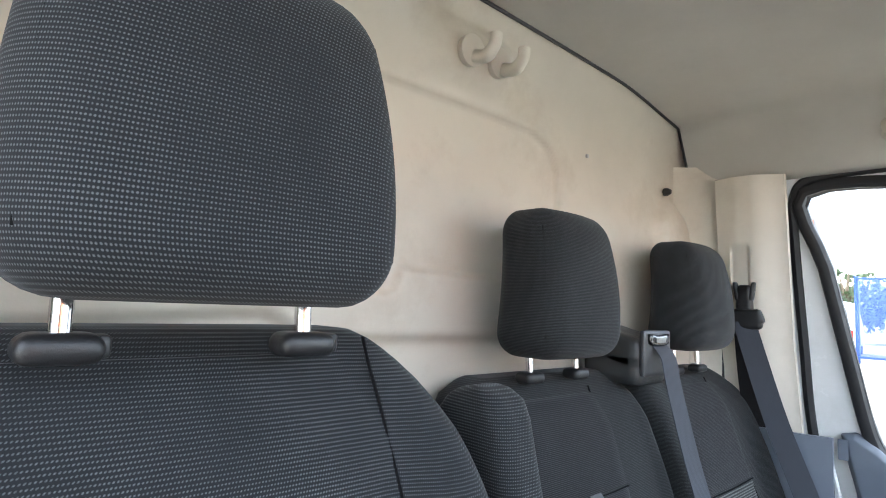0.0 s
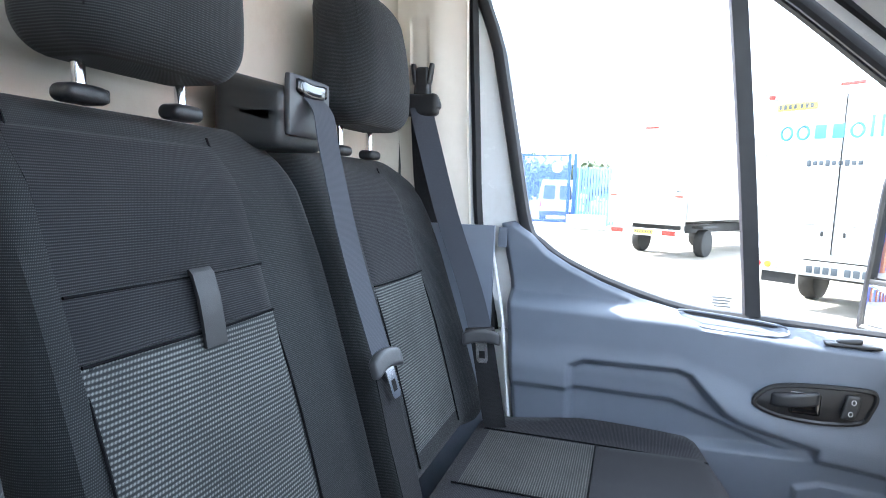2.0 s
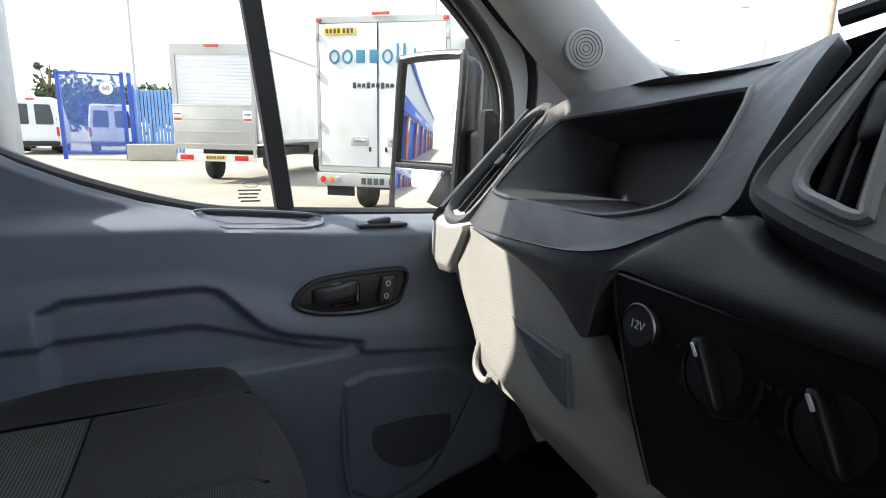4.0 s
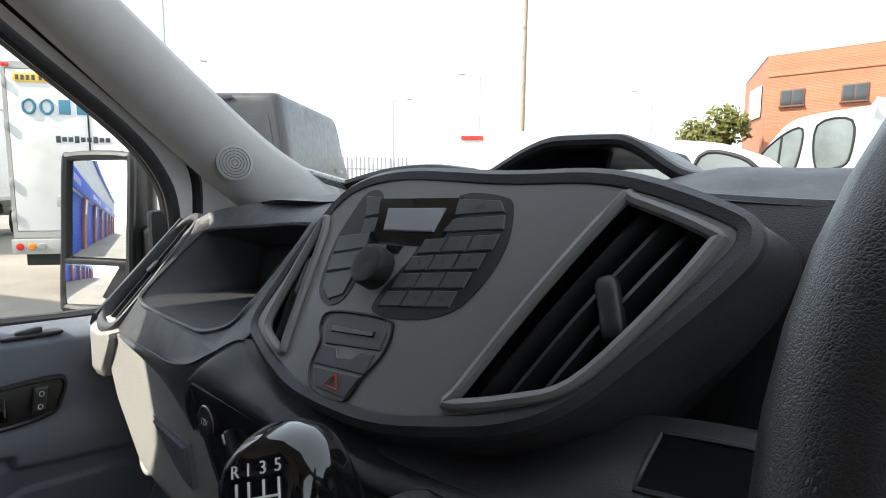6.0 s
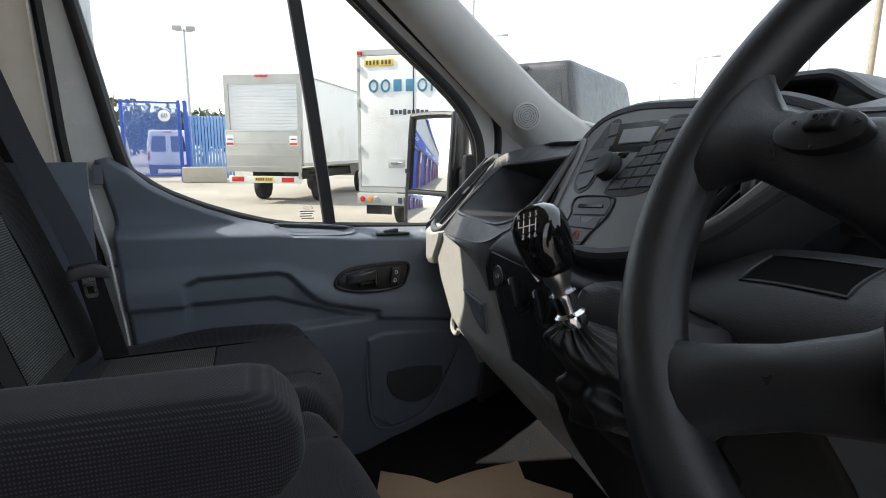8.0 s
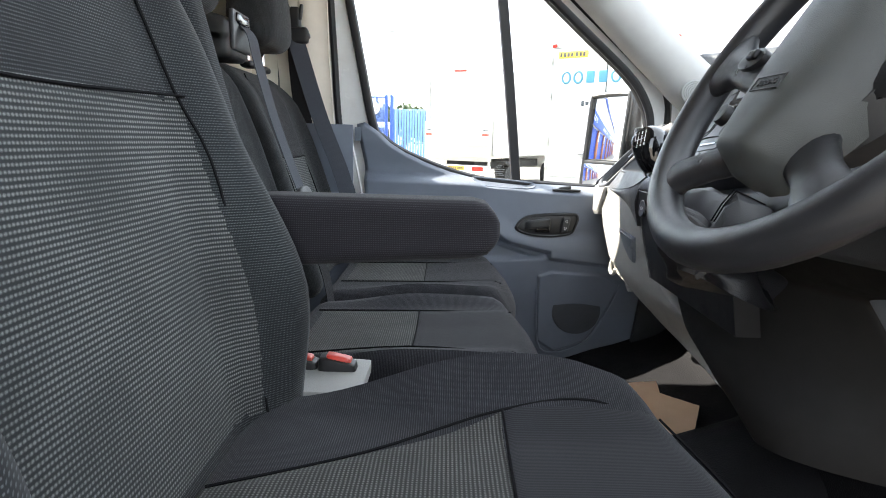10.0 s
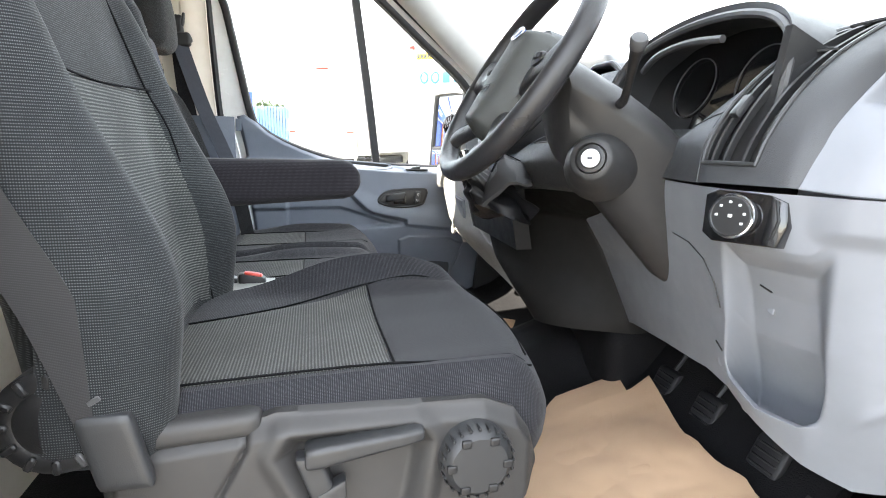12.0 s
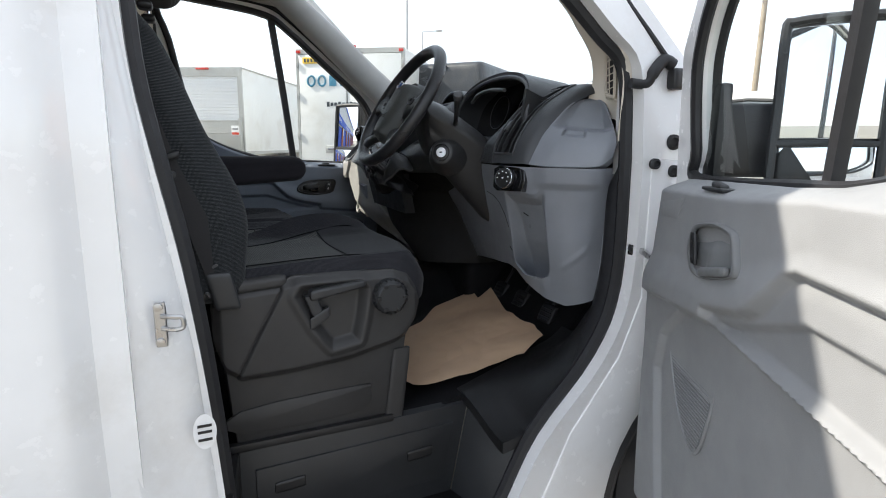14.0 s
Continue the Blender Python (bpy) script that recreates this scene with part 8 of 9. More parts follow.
def paper_mat():
    """Creased sheets of brown paper on the sloping footwell mat."""
    sheets = ((((0.985, -0.700), (1.005, -0.620), (0.985, -0.510), (1.035, -0.330), (1.052, -0.258), (0.70, -0.235), (0.640, -0.330), (0.565, -0.490), (0.594, -0.612), (0.750, -0.700), (0.890, -0.742)), 0.004, "creased brown paper floor sheet over the rubber mat"),
              (((0.990, -0.660), (1.000, -0.480), (0.995, -0.285), (1.016, -0.172), (0.860, -0.170), (0.690, -0.300), (0.600, -0.470), (0.640, -0.600), (0.800, -0.690)), 0.0, "second brown paper sheet lying under the first"),
              (((0.63, 0.725), (0.726, 0.564), (0.905, 0.516), (0.87, 0.33), (0.66, 0.30), (0.56, 0.50)), 0.004, "brown paper sheet in the passenger footwell"),
              (((0.880, 0.480), (0.951, 0.354), (0.90, 0.26), (0.76, 0.27), (0.70, 0.46)), 0.0, "brown paper sheet partly under another in the passenger footwell"))
    for k, (loop, lift, label) in enumerate(sheets):
        n = len(loop)
        cx, cy = sum(p[0] for p in loop) / n, sum(p[1] for p in loop) / n
        rim = []
        for i in range(n):
            a, b = loop[i], loop[(i + 1) % n]
            rim += [(a[0] + (b[0] - a[0]) * t / 8, a[1] + (b[1] - a[1]) * t / 8) for t in range(8)]

        def at(x, y):
            z = 0.614 + lift + 0.333 * max(0.0, x - 0.60) * sst(0.55, 0.70, x) + 0.25 * sst(1.0, 1.36, x)
            crease = 0.010 * abs(math.sin(7.0 * (x * 0.8 - y * 0.5) + 3 * k)) + 0.007 * abs(math.sin(11.0 * (x * 0.3 + y * 0.9)))
            return Vector((x, y, z + crease + 0.012 * abs(noise.noise(Vector((x * 7 + 5 * k, y * 7, 1)))) + 0.004 * abs(noise.noise(Vector((x * 19, y * 19, 4 + k))))))
        bm = bmesh.new()
        rings = [[bm.verts.new(at(cx + (x - cx) * t / 24, cy + (y - cy) * t / 24)) for x, y in rim] for t in range(1, 25)]
        mid = bm.verts.new(at(cx, cy))
        m = len(rim)
        for i in range(m):
            bm.faces.new((mid, rings[0][i], rings[0][(i + 1) % m]))
            for p, q in zip(rings, rings[1:]):
                bm.faces.new((p[i], q[i], q[(i + 1) % m], p[(i + 1) % m]))
        ob = part("paper_mat", bm, M_PAPER, smooth=15)
        tagged(ob, label, "paper", "paper sheets")


paper_mat()

# ---- the yard outside ----
M_TRUCK = surface("truck_white", (0.72, 0.72, 0.70), 0.4, var=0.04, scale=1.5, dirt=(0.52, 0.49, 0.43), dscale=1.2)
M_ALU = surface("dull_aluminium", (0.42, 0.42, 0.40), 0.5, 0.3, var=0.12, scale=2.0, dirt=(0.3, 0.28, 0.24), dscale=1.0)
M_CHASSIS = surface("chassis_black", (0.02, 0.02, 0.02), 0.7, var=0.2)
M_TYRE = surface("tyre", (0.018, 0.018, 0.018), 0.8, var=0.2)
M_HUB = surface("grey_hub", (0.35, 0.35, 0.35), 0.5, 0.4)
M_LAMP = surface("red_lens", (0.55, 0.03, 0.02), 0.25)
M_AMBER = surface("amber_lens", (0.75, 0.25, 0.03), 0.25)
M_PLATE = surface("plate_yellow", (0.80, 0.52, 0.05), 0.4)
M_TEAL = surface("teal_vinyl", (0.05, 0.20, 0.30), 0.4)
M_INK = surface("dark_print", (0.04, 0.05, 0.06), 0.5)
M_DVAN = surface("charcoal_paint", (0.035, 0.037, 0.042), 0.35, var=0.1, scale=1.5, dirt=(0.10, 0.095, 0.085), dscale=1.0)
M_BLUE = surface("blue_paint", (0.02, 0.07, 0.42), 0.4, var=0.08)
M_SKYB = surface("pale_blue_sheet", (0.16, 0.32, 0.62), 0.5, var=0.08)
M_GALV = surface("galvanised_steel", (0.40, 0.41, 0.42), 0.5, 0.5, var=0.1)
M_POLE = surface("weathered_pole", (0.30, 0.25, 0.19), 0.8, var=0.15)
M_CLAD = surface("white_cladding", (0.62, 0.63, 0.64), 0.5, var=0.04)
M_DGLASS = surface("dark_car_glass", (0.04, 0.05, 0.055), 0.08, var=0.1)
M_CONC = surface("concrete_block", (0.40, 0.37, 0.31), 0.9, var=0.12, grain=0.5, gscale=60)


def brickwork(name, a, b, mortar, scale=1.0):
    m, nt, bs = shader(name)
    co = nt.nodes.new("ShaderNodeTexCoord").outputs["Object"]
    mp = nt.nodes.new("ShaderNodeMapping")
    mp.inputs["Rotation"].default_value = (radians(90), 0, 0)
    nt.links.new(co, mp.inputs[0])
    br = nt.nodes.new("ShaderNodeTexBrick")
    br.inputs["Scale"].default_value = 1.0
    br.inputs["Brick Width"].default_value = 0.225 * scale
    br.inputs["Row Height"].default_value = 0.075 * scale
    br.inputs["Mortar Size"].default_value = 0.006 * scale
    for i, c in ((1, a), (2, b), (3, mortar)):
        br.inputs[i].default_value = (*c, 1)
    nt.links.new(mp.outputs[0], br.inputs[0])
    c = blend(nt, remap(nt, noise_node(nt, co, 0.8, 6), 0, 0.35), br.outputs["Color"], tuple(v * 0.7 for v in a))
    nt.links.new(c, bs.inputs["Base Color"])
    bs.inputs["Roughness"].default_value = 0.85
    bump(nt, bs, br.outputs["Fac"], -0.4, 0.01)
    return m


M_BRICK = brickwork("orange_brick", (0.42, 0.15, 0.075), (0.34, 0.12, 0.06), (0.36, 0.30, 0.24))


def local(origin, right):
    """A frame on the ground: x to the right along a rear face, y forward, z up."""
    r = Vector((right[0], right[1], 0)).normalized()
    f = Vector((-r.y, r.x, 0))
    return Matrix(((r.x, f.x, 0, origin[0]), (r.y, f.y, 0, origin[1]), (0, 0, 1, 0), (0, 0, 0, 1)))


def wheel(parent, xf, x, y, r=0.34, w=0.22):
    t = part("tyre", lathe([(r * 0.6, -w / 2), (r * 0.95, -w / 2), (r, -w * 0.35), (r, w * 0.35), (r * 0.95, w / 2), (r * 0.6, w / 2)], (x, y, r), (1, 0, 0), 28), M_TYRE, parent, xf=xf)
    part("rim", lathe([(0.05, -w * 0.4), (r * 0.5, -w * 0.34), (r * 0.62, -w * 0.48), (r * 0.62, w * 0.48), (r * 0.5, w * 0.34), (0.05, w * 0.4)], (x, y, r), (1, 0, 0), 24), M_HUB, t, xf=xf)


def number_plate(parent, xf, x0, x1, z0, z1, y=-0.02):
    p = part("number_plate", rbox(((x0 + x1) / 2, y, (z0 + z1) / 2), (x1 - x0, 0.012, z1 - z0), 0.004), M_PLATE, parent, "yellow number plate with plain dark bars", xf=xf)
    h = z1 - z0
    for k in range(7):
        x = x0 + (x1 - x0) * (0.10 + 0.122 * k + (0.04 if k > 3 else 0))
        part("bar", rbox((x, y - 0.008, (z0 + z1) / 2), ((x1 - x0) * 0.075, 0.003, h * 0.6), 0), M_INK, p, xf=xf)


def box_truck():
    xf = local((2.05, 8.94), (0.813, -0.583))
    t = thing("box_truck", (3.0, 8.6, 0), "white box truck with twin rear doors and teal lettering", "truck")
    P = lambda n, bm, m, par=t, lab="", sm=40: part(n, bm, m, par, lab, sm, xf)
    W, L = 2.09, 4.3
    P("body", rbox((W / 2, L / 2 + 0.03, 1.88), (W, L, 2.28), 0.04, 3), M_TRUCK)
    P("rear_frame", holed([(0, 0, 0.72), (W, 0, 0.72), (W, 0, 3.02), (0, 0, 3.02)], [[(0.05, 0, 0.80), (W - 0.05, 0, 0.80), (W - 0.05, 0, 2.93), (0.05, 0, 2.93)]], (0, 0.06, 0)), M_ALU)
    for i, (a, b) in enumerate(((0.056, 0.985), (1.005, W - 0.056))):
        d = P("rear_door", rbox(((a + b) / 2, 0.012, 1.865), (b - a, 0.03, 2.11), 0.008), M_TRUCK)
        hx = 0.70 if i == 0 else 1.30
        h = P("lock", rbox((hx, -0.012, 1.20), (0.30, 0.02, 0.14), 0.015), M_ALU, d, "recessed steel lock")
        P("lock_handle", rbox((hx, -0.028, 1.21), (0.20, 0.02, 0.035), 0.008), M_CHROME, h)
        for z in (1.0, 1.45, 2.2, 2.75):
            P("hinge", rbox((0.03 if i == 0 else W - 0.03, -0.01, z), (0.05, 0.04, 0.11), 0.008), M_ALU, d)
        P("door_seal", rbox((0.993, -0.006, 1.865), (0.012, 0.012, 2.11), 0.002), M_RUBBER, d)
        P("catch", rbox((hx + (0.17 if i == 0 else -0.17), -0.02, 1.08), (0.03, 0.03, 0.07), 0.005), M_CHASSIS, d)
    P("top_marker", rbox((W / 2, -0.01, 3.05), (0.28, 0.04, 0.045), 0.01), M_LAMP, t, "red top marker lamp")
    P("marker", rbox((0.06, -0.01, 2.97), (0.08, 0.03, 0.05), 0.008), M_LAMP)
    P("marker", rbox((W - 0.06, -0.01, 2.97), (0.08, 0.03, 0.05), 0.008), M_LAMP)
    number_plate(t, xf, 0.14, 0.66, 2.76, 2.87, -0.012)
    # logo as plain shapes: rings and bars
    lg = [("o", 0.30), ("o", 0.46), ("n", 0.62), ("n", 0.78), ("o", 0.94), ("l", 1.06), ("l", 1.14), ("y", 1.26)]
    for s, x in lg:
        x = 0.30 + (x - 0.30) * 1.32
        if s == "o":
            bm = tube([Vector((x + 0.070 * math.cos(a), -0.008, 2.45 + 0.090 * math.sin(a))) for a in [k * math.pi / 10 for k in range(20)]], 0.019, 6, True)
        elif s == "n":
            bm = rbox((x, -0.008, 2.45), (0.14, 0.012, 0.19), 0.02, 3)
        else:
            bm = rbox((x, -0.008, 2.49 if s == "l" else 2.42), (0.035, 0.012, 0.28), 0.004)
        P("logo_shape", bm, M_TEAL, t, "teal logo shape")
    for k in range(9):
        P("print_bar", rbox((0.62 + 0.075 * k, -0.007, 2.03), (0.055, 0.008, 0.06 if k % 3 else 0.09), 0.004), M_INK, t, "dark unreadable print")
    b = P("rear_beam", rbox((W / 2, -0.03, 0.60), (W, 0.08, 0.20), 0.01), M_ALU, t, "dirty aluminium rear beam")
    for k in range(8):
        P("print_bar", rbox((0.78 + 0.10 * k + (0.05 if k > 3 else 0), -0.074, 0.59), (0.075, 0.006, 0.10), 0.003), M_INK, b)
    for x, m in ((0.10, M_LAMP), (0.24, M_AMBER), (0.36, M_HUB), (W - 0.10, M_LAMP), (W - 0.24, M_AMBER)):
        P("rear_lamp", lathe([(0.001, 0.015), (0.04, 0.012), (0.05, 0.0)], (x, -0.07, 0.60), (0, -1, 0), 18), m, b)
    P("mud_flap", rbox((0.36, 0.02, 0.42), (0.46, 0.02, 0.16), 0.004), M_CHASSIS)
    P("mud_flap", rbox((W - 0.36, 0.02, 0.42), (0.46, 0.02, 0.16), 0.004), M_CHASSIS)
    P("chassis", rbox((W / 2, 2.6, 0.55), (0.9, 5.0, 0.20), 0.02), M_CHASSIS)
    for x in (0.35, W - 0.35):
        wheel(t, xf, x, 1.3)
        wheel(t, xf, x, 4.9)
    P("cab", pillow((1.95, 1.7, 1.75), 0.25, 10, lambda p: Vector((W / 2 + p.x, 5.25 + p.y - 0.25 * max(0, p.z), 1.35 + p.z))), M_TRUCK)
    P("roof_pod", rbox((W / 2, 4.6, 3.0), (1.9, 0.7, 0.15), 0.06, 3), M_TRUCK)


def tail_lift_truck():
    xf = local((-0.28, 15.3), (0.878, -0.48))
    t = thing("tail_lift_truck", (0.6, 14.8, 0), "white box truck with shutter and raised aluminium tail lift", "truck")
    P = lambda n, bm, m, par=t, lab="", sm=40: part(n, bm, m, par, lab, sm, xf)
    W, L = 2.12, 5.2
    P("body", rbox((W / 2, L / 2 + 0.05, 2.13), (W, L, 2.28), 0.03, 3), M_TRUCK)
    P("side_rail", rbox((W + 0.005, L / 2, 1.02), (0.03, L, 0.09), 0.005), M_ALU)
    P("top_rail", rbox((W - 0.005, L / 2, 3.26), (0.05, L, 0.05), 0.01), M_ALU)
    P("rear_frame", holed([(0, 0, 0.98), (W, 0, 0.98), (W, 0, 3.28), (0, 0, 3.28)], [[(0.12, 0, 1.05), (W - 0.12, 0, 1.05), (W - 0.12, 0, 3.04), (0.12, 0, 3.04)]], (0, 0.06, 0)), M_ALU)
    sh = P("shutter", rbox((W / 2, 0.04, 2.45), (W - 0.24, 0.02, 1.2), 0.004), M_CLAD, t, "ribbed roller shutter")
    for k in range(14):
        P("slat", rbox((W / 2, 0.026, 1.93 + 0.084 * k), (W - 0.25, 0.012, 0.072), 0.004, 1), M_CLAD, sh)
    lift = P("tail_lift", rbox((W / 2, -0.06, 1.36), (W - 0.05, 0.06, 1.06), 0.01), M_ALU, t, "raised dirty aluminium tail lift")
    for z in (0.95, 1.25, 1.55, 1.86):
        P("rib", rbox((W / 2, -0.095, z), (W - 0.06, 0.012, 0.03), 0.003), M_ALU, lift)
    for x in (0.16, W - 0.20):
        s = P("sticker", rbox((x, -0.102, 1.62), (0.22, 0.004, 0.26), 0.002), M_MARK, lift, "white warning sticker with red band")
        P("band", rbox((x, -0.106, 1.54), (0.20, 0.003, 0.06), 0), M_RED, s)
        P("print_bar", rbox((x, -0.106, 1.66), (0.16, 0.003, 0.03), 0), M_INK, s)
    P("lift_arm", rbox((W - 0.06, -0.10, 1.3), (0.05, 0.08, 1.3), 0.01), M_ALU, lift)
    beam = P("light_beam", rbox((W / 2, -0.02, 0.63), (W - 0.1, 0.06, 0.18), 0.01), M_TRUCK)
    for s in (0.30, W - 0.42):
        P("rear_lamp", rbox((s, -0.06, 0.63), (0.34, 0.03, 0.12), 0.015), M_LAMP, beam, "red rear lamp cluster")
    number_plate(t, xf, 0.78, 1.30, 0.58, 0.69, -0.06)
    P("top_marker", rbox((W / 2, -0.01, 3.24), (0.35, 0.04, 0.05), 0.01), M_LAMP)
    P("chassis", rbox((W / 2, 2.9, 0.70), (0.9, 5.5, 0.25), 0.02), M_CHASSIS)
    P("mud_guard", rbox((W - 0.1, 1.3, 0.78), (0.3, 0.9, 0.08), 0.03), M_CHASSIS)
    for x in (0.30, W - 0.12):
        wheel(t, xf, x, 1.3, 0.36)
        wheel(t, xf, x, 4.9, 0.36)
    P("cab", pillow((2.0, 1.8, 1.9), 0.25, 10, lambda p: Vector((W / 2 + p.x, 6.2 + p.y - 0.2 * max(0, p.z), 1.45 + p.z))), M_TRUCK)


def panel_van(name, origin, right, w, l, h, mat, label, glass_rear=False, lamps=True, rows=1):
    """A van seen from behind: rounded body, twin rear doors, lamps, wheels, side and rear glass."""
    xf = local(origin, right)
    t = thing(name, (origin[0], origin[1], 0), label, "van")
    P = lambda n, bm, m, par=t, lab="", sm=50: part(n, bm, m, par, lab, sm, xf)

    def shape(p):
        s = (p.z + (h - 0.35) / 2) / (h - 0.35)
        k = 1 - 0.13 * sst(0.45, 1.0, s) ** 1.5
        f = (p.y + l / 2) / l
        nose = sst(0.72, 1.0, f)
        z = 0.35 + (h - 0.35) * s * (1 - 0.50 * nose * s)
        return Vector((w / 2 + p.x * k, l / 2 + p.y + 0.05 * s * (1 - f) * 2, z))
    P("body", pillow((w, l, h - 0.35), 0.13, 24, shape), mat)
    for i, (a, b) in enumerate(((0.08, w / 2 - 0.006), (w / 2 + 0.006, w - 0.08))):
        y0 = -0.012
        def dshape(p, a=a, b=b):
            z = 0.62 + (h - 0.82) * (p.z + 0.5)
            s = (z - 0.35) / (h - 0.35)
            x = (a + b) / 2 + p.x * (b - a)
            x = w / 2 + (x - w / 2) * (1 - 0.13 * sst(0.45, 1.0, s) ** 1.5)
            return Vector((x, y0 + 0.10 * s + p.y * 0.02, z))
        d = P("rear_door", pillow((1, 1, 1), 0.03, 10, dshape), mat)
        def pshape(p, a=a, b=b):
            q = dshape(Vector((p.x * 0.74, p.y, 0.17 + p.z * 0.52)))
            return q + Vector((0, -0.012, 0))
        P("door_window" if glass_rear else "pressed_panel", pillow((1, 1, 1), 0.05, 8, pshape), M_DGLASS if glass_rear else mat, d)
        P("hinge", rbox((a + 0.01 if i == 0 else b - 0.01, 0.06, h * 0.62), (0.03, 0.05, 0.08), 0.008), M_CHASSIS, d)
    if lamps:
        for x in (0.07, w - 0.07):
            P("rear_lamp", pillow((0.10, 0.08, 0.42), 0.03, 6, lambda p, x=x: Vector((x + p.x, 0.03 + p.y, 1.0 + p.z))), M_LAMP, t, "red rear lamp")
    P("brake_lamp", rbox((w / 2, 0.075, h - 0.10), (0.30, 0.04, 0.06), 0.012), M_LAMP if mat != M_DVAN else M_DVAN, t, "high brake lamp")
    P("bumper", rbox((w / 2, -0.02, 0.48), (w - 0.06, 0.16, 0.20), 0.05, 3), M_CHASSIS)
    for s in (-1, 1):
        xw = w / 2 + s * (w / 2 - 0.055)
        for k in range(rows):
            P("side_window", rbox((xw + s * 0.0, l * 0.70 - 1.05 * k, h * 0.68), (0.05, 0.85, h * 0.20), 0.02, 2, (0, s * -7, 0)), M_DGLASS, t, "dark side window")
        wheel(t, xf, w / 2 + s * (w / 2 - 0.13), 0.95)
        wheel(t, xf, w / 2 + s * (w / 2 - 0.13), l - 0.95)
    P("windscreen", rbox((w / 2, l * 0.86, h * 0.70), (w * 0.78, 0.05, h * 0.26), 0.02, 2, (38, 0, 0)), M_DGLASS, t, "dark windscreen")
    return t


box_truck()
tail_lift_truck()
panel_van("dark_van", (4.00, 9.02), (0.64, -0.77), 2.02, 5.0, 2.90, M_DVAN, "dirty charcoal grey panel van seen from behind")
panel_van("white_van", (5.75, 5.35), (0.60, -0.80), 1.95, 4.8, 2.20, M_TRUCK, "white panel van with a red high brake lamp")
panel_van("parked_van", (-4.6, 30.5), (1.0, 0.1), 1.95, 4.8, 2.3, M_TRUCK, "white van parked beyond the blue gate", True)
panel_van("parked_van", (-7.6, 30.0), (1.0, 0.1), 1.95, 4.8, 2.5, M_TRUCK, "white van parked beside the blue gate", True)
panel_van("blue_van", (-9.9, 34.0), (1.0, 0.1), 1.9, 4.5, 2.0, M_SKYB, "pale blue van behind the fence", True)


def side_vehicle(name, origin, along_dir, profile, panes, wheels, width, label, category):
    """A vehicle seen from the side: its outline made solid, glazed openings, wheels, a handle and a mirror."""
    xf = local(origin, along_dir)
    t = thing(name, (origin[0], origin[1], 0), label, category)
    P = lambda n, bm, m, par=t, lab="", sm=40: part(n, bm, m, par, lab, sm, xf)
    loop = smooth_line([(x, 0, z) for x, z in profile], 3, True)
    P("body", plate(loop, (0, -width, 0), 0.06, 4), M_TRUCK)
    for pane in panes:
        edge = smooth_line([(x, 0.002, z) for x, z in pane], 4, True)
        w = P("side_window", plate([p + Vector((0, 0.004, 0)) for p in edge], (0, -0.03, 0), 0.003), M_SIDEG, t, "tinted side window")
        P("seal", tube([p + Vector((0, 0.004, 0)) for p in edge], 0.016, 6, True), M_RUBBER, w)
    x0, x1 = panes[0][0][0], panes[0][2][0]
    P("door_handle", pillow((0.16, 0.04, 0.035), 0.012, 5, lambda p: Vector((0.5 * (x0 + x1) + p.x - 0.15, 0.01 + p.y, min(z for x, z in panes[0]) - 0.12 + p.z))), M_CHASSIS, t, "black door handle")
    for x in wheels:
        wheel(t, xf @ Matrix.Rotation(radians(90), 4, "Z"), -0.11, -x)
        wheel(t, xf @ Matrix.Rotation(radians(90), 4, "Z"), -width + 0.11, -x)
    return t, P


M_SIDEG = surface("tinted_side_glass", (0.16, 0.18, 0.18), 0.10, var=0.25, scale=2.5)
pk, PK = side_vehicle("crew_cab_truck", (8.95, 0.55), (0.45, 0.89), ((-0.02, 0.55), (-0.02, 2.40), (0.03, 2.45), (0.36, 2.44), (0.78, 2.42), (1.08, 2.34), (1.30, 2.14), (1.56, 1.86), (2.00, 1.68), (2.40, 1.50), (2.50, 1.20), (2.50, 0.55)),
                      (((1.48, 1.84), (1.18, 1.57), (0.98, 1.66), (0.88, 1.80), (0.84, 2.24), (1.16, 2.16)), ((0.62, 1.73), (0.64, 2.27), (0.20, 2.29), (0.20, 1.82), (0.38, 1.71))), (0.3, 1.9), 1.9,
                      "white crew cab truck standing side on with two side windows", "truck")
PK("window_bar", tube([(1.17, 0.012, 1.60), (1.13, 0.012, 2.15)], 0.016, 6), M_RUBBER)
PK("rack_post", rbox((-0.16, -0.10, 1.75), (0.09, 0.09, 1.75), 0.01), M_GALV, pk, "grey steel rack post behind the cab")
PK("load_bed", rbox((-1.30, -0.95, 0.95), (2.3, 1.9, 0.45), 0.02), M_ALU, pk, "aluminium load bed")
side_vehicle("small_white_van", (5.05, 0.85), (-0.10, 0.99), ((2.6, 0.40), (2.6, 1.70), (2.4, 1.83), (1.6, 1.87), (0.86, 1.85), (0.59, 1.84), (0.21, 1.80), (0.03, 1.72), (-0.17, 1.52), (-0.55, 1.12), (-1.15, 0.98), (-1.30, 0.75), (-1.30, 0.40)),
             (((0.35, 1.70), (0.06, 1.69), (-0.13, 1.52), (-0.36, 1.26), (0.38, 1.22)), ((0.45, 1.70), (1.30, 1.72), (1.30, 1.22), (0.48, 1.22))), (-0.75, 1.9), 1.75, "small white van with dark glass parked ahead", "van")


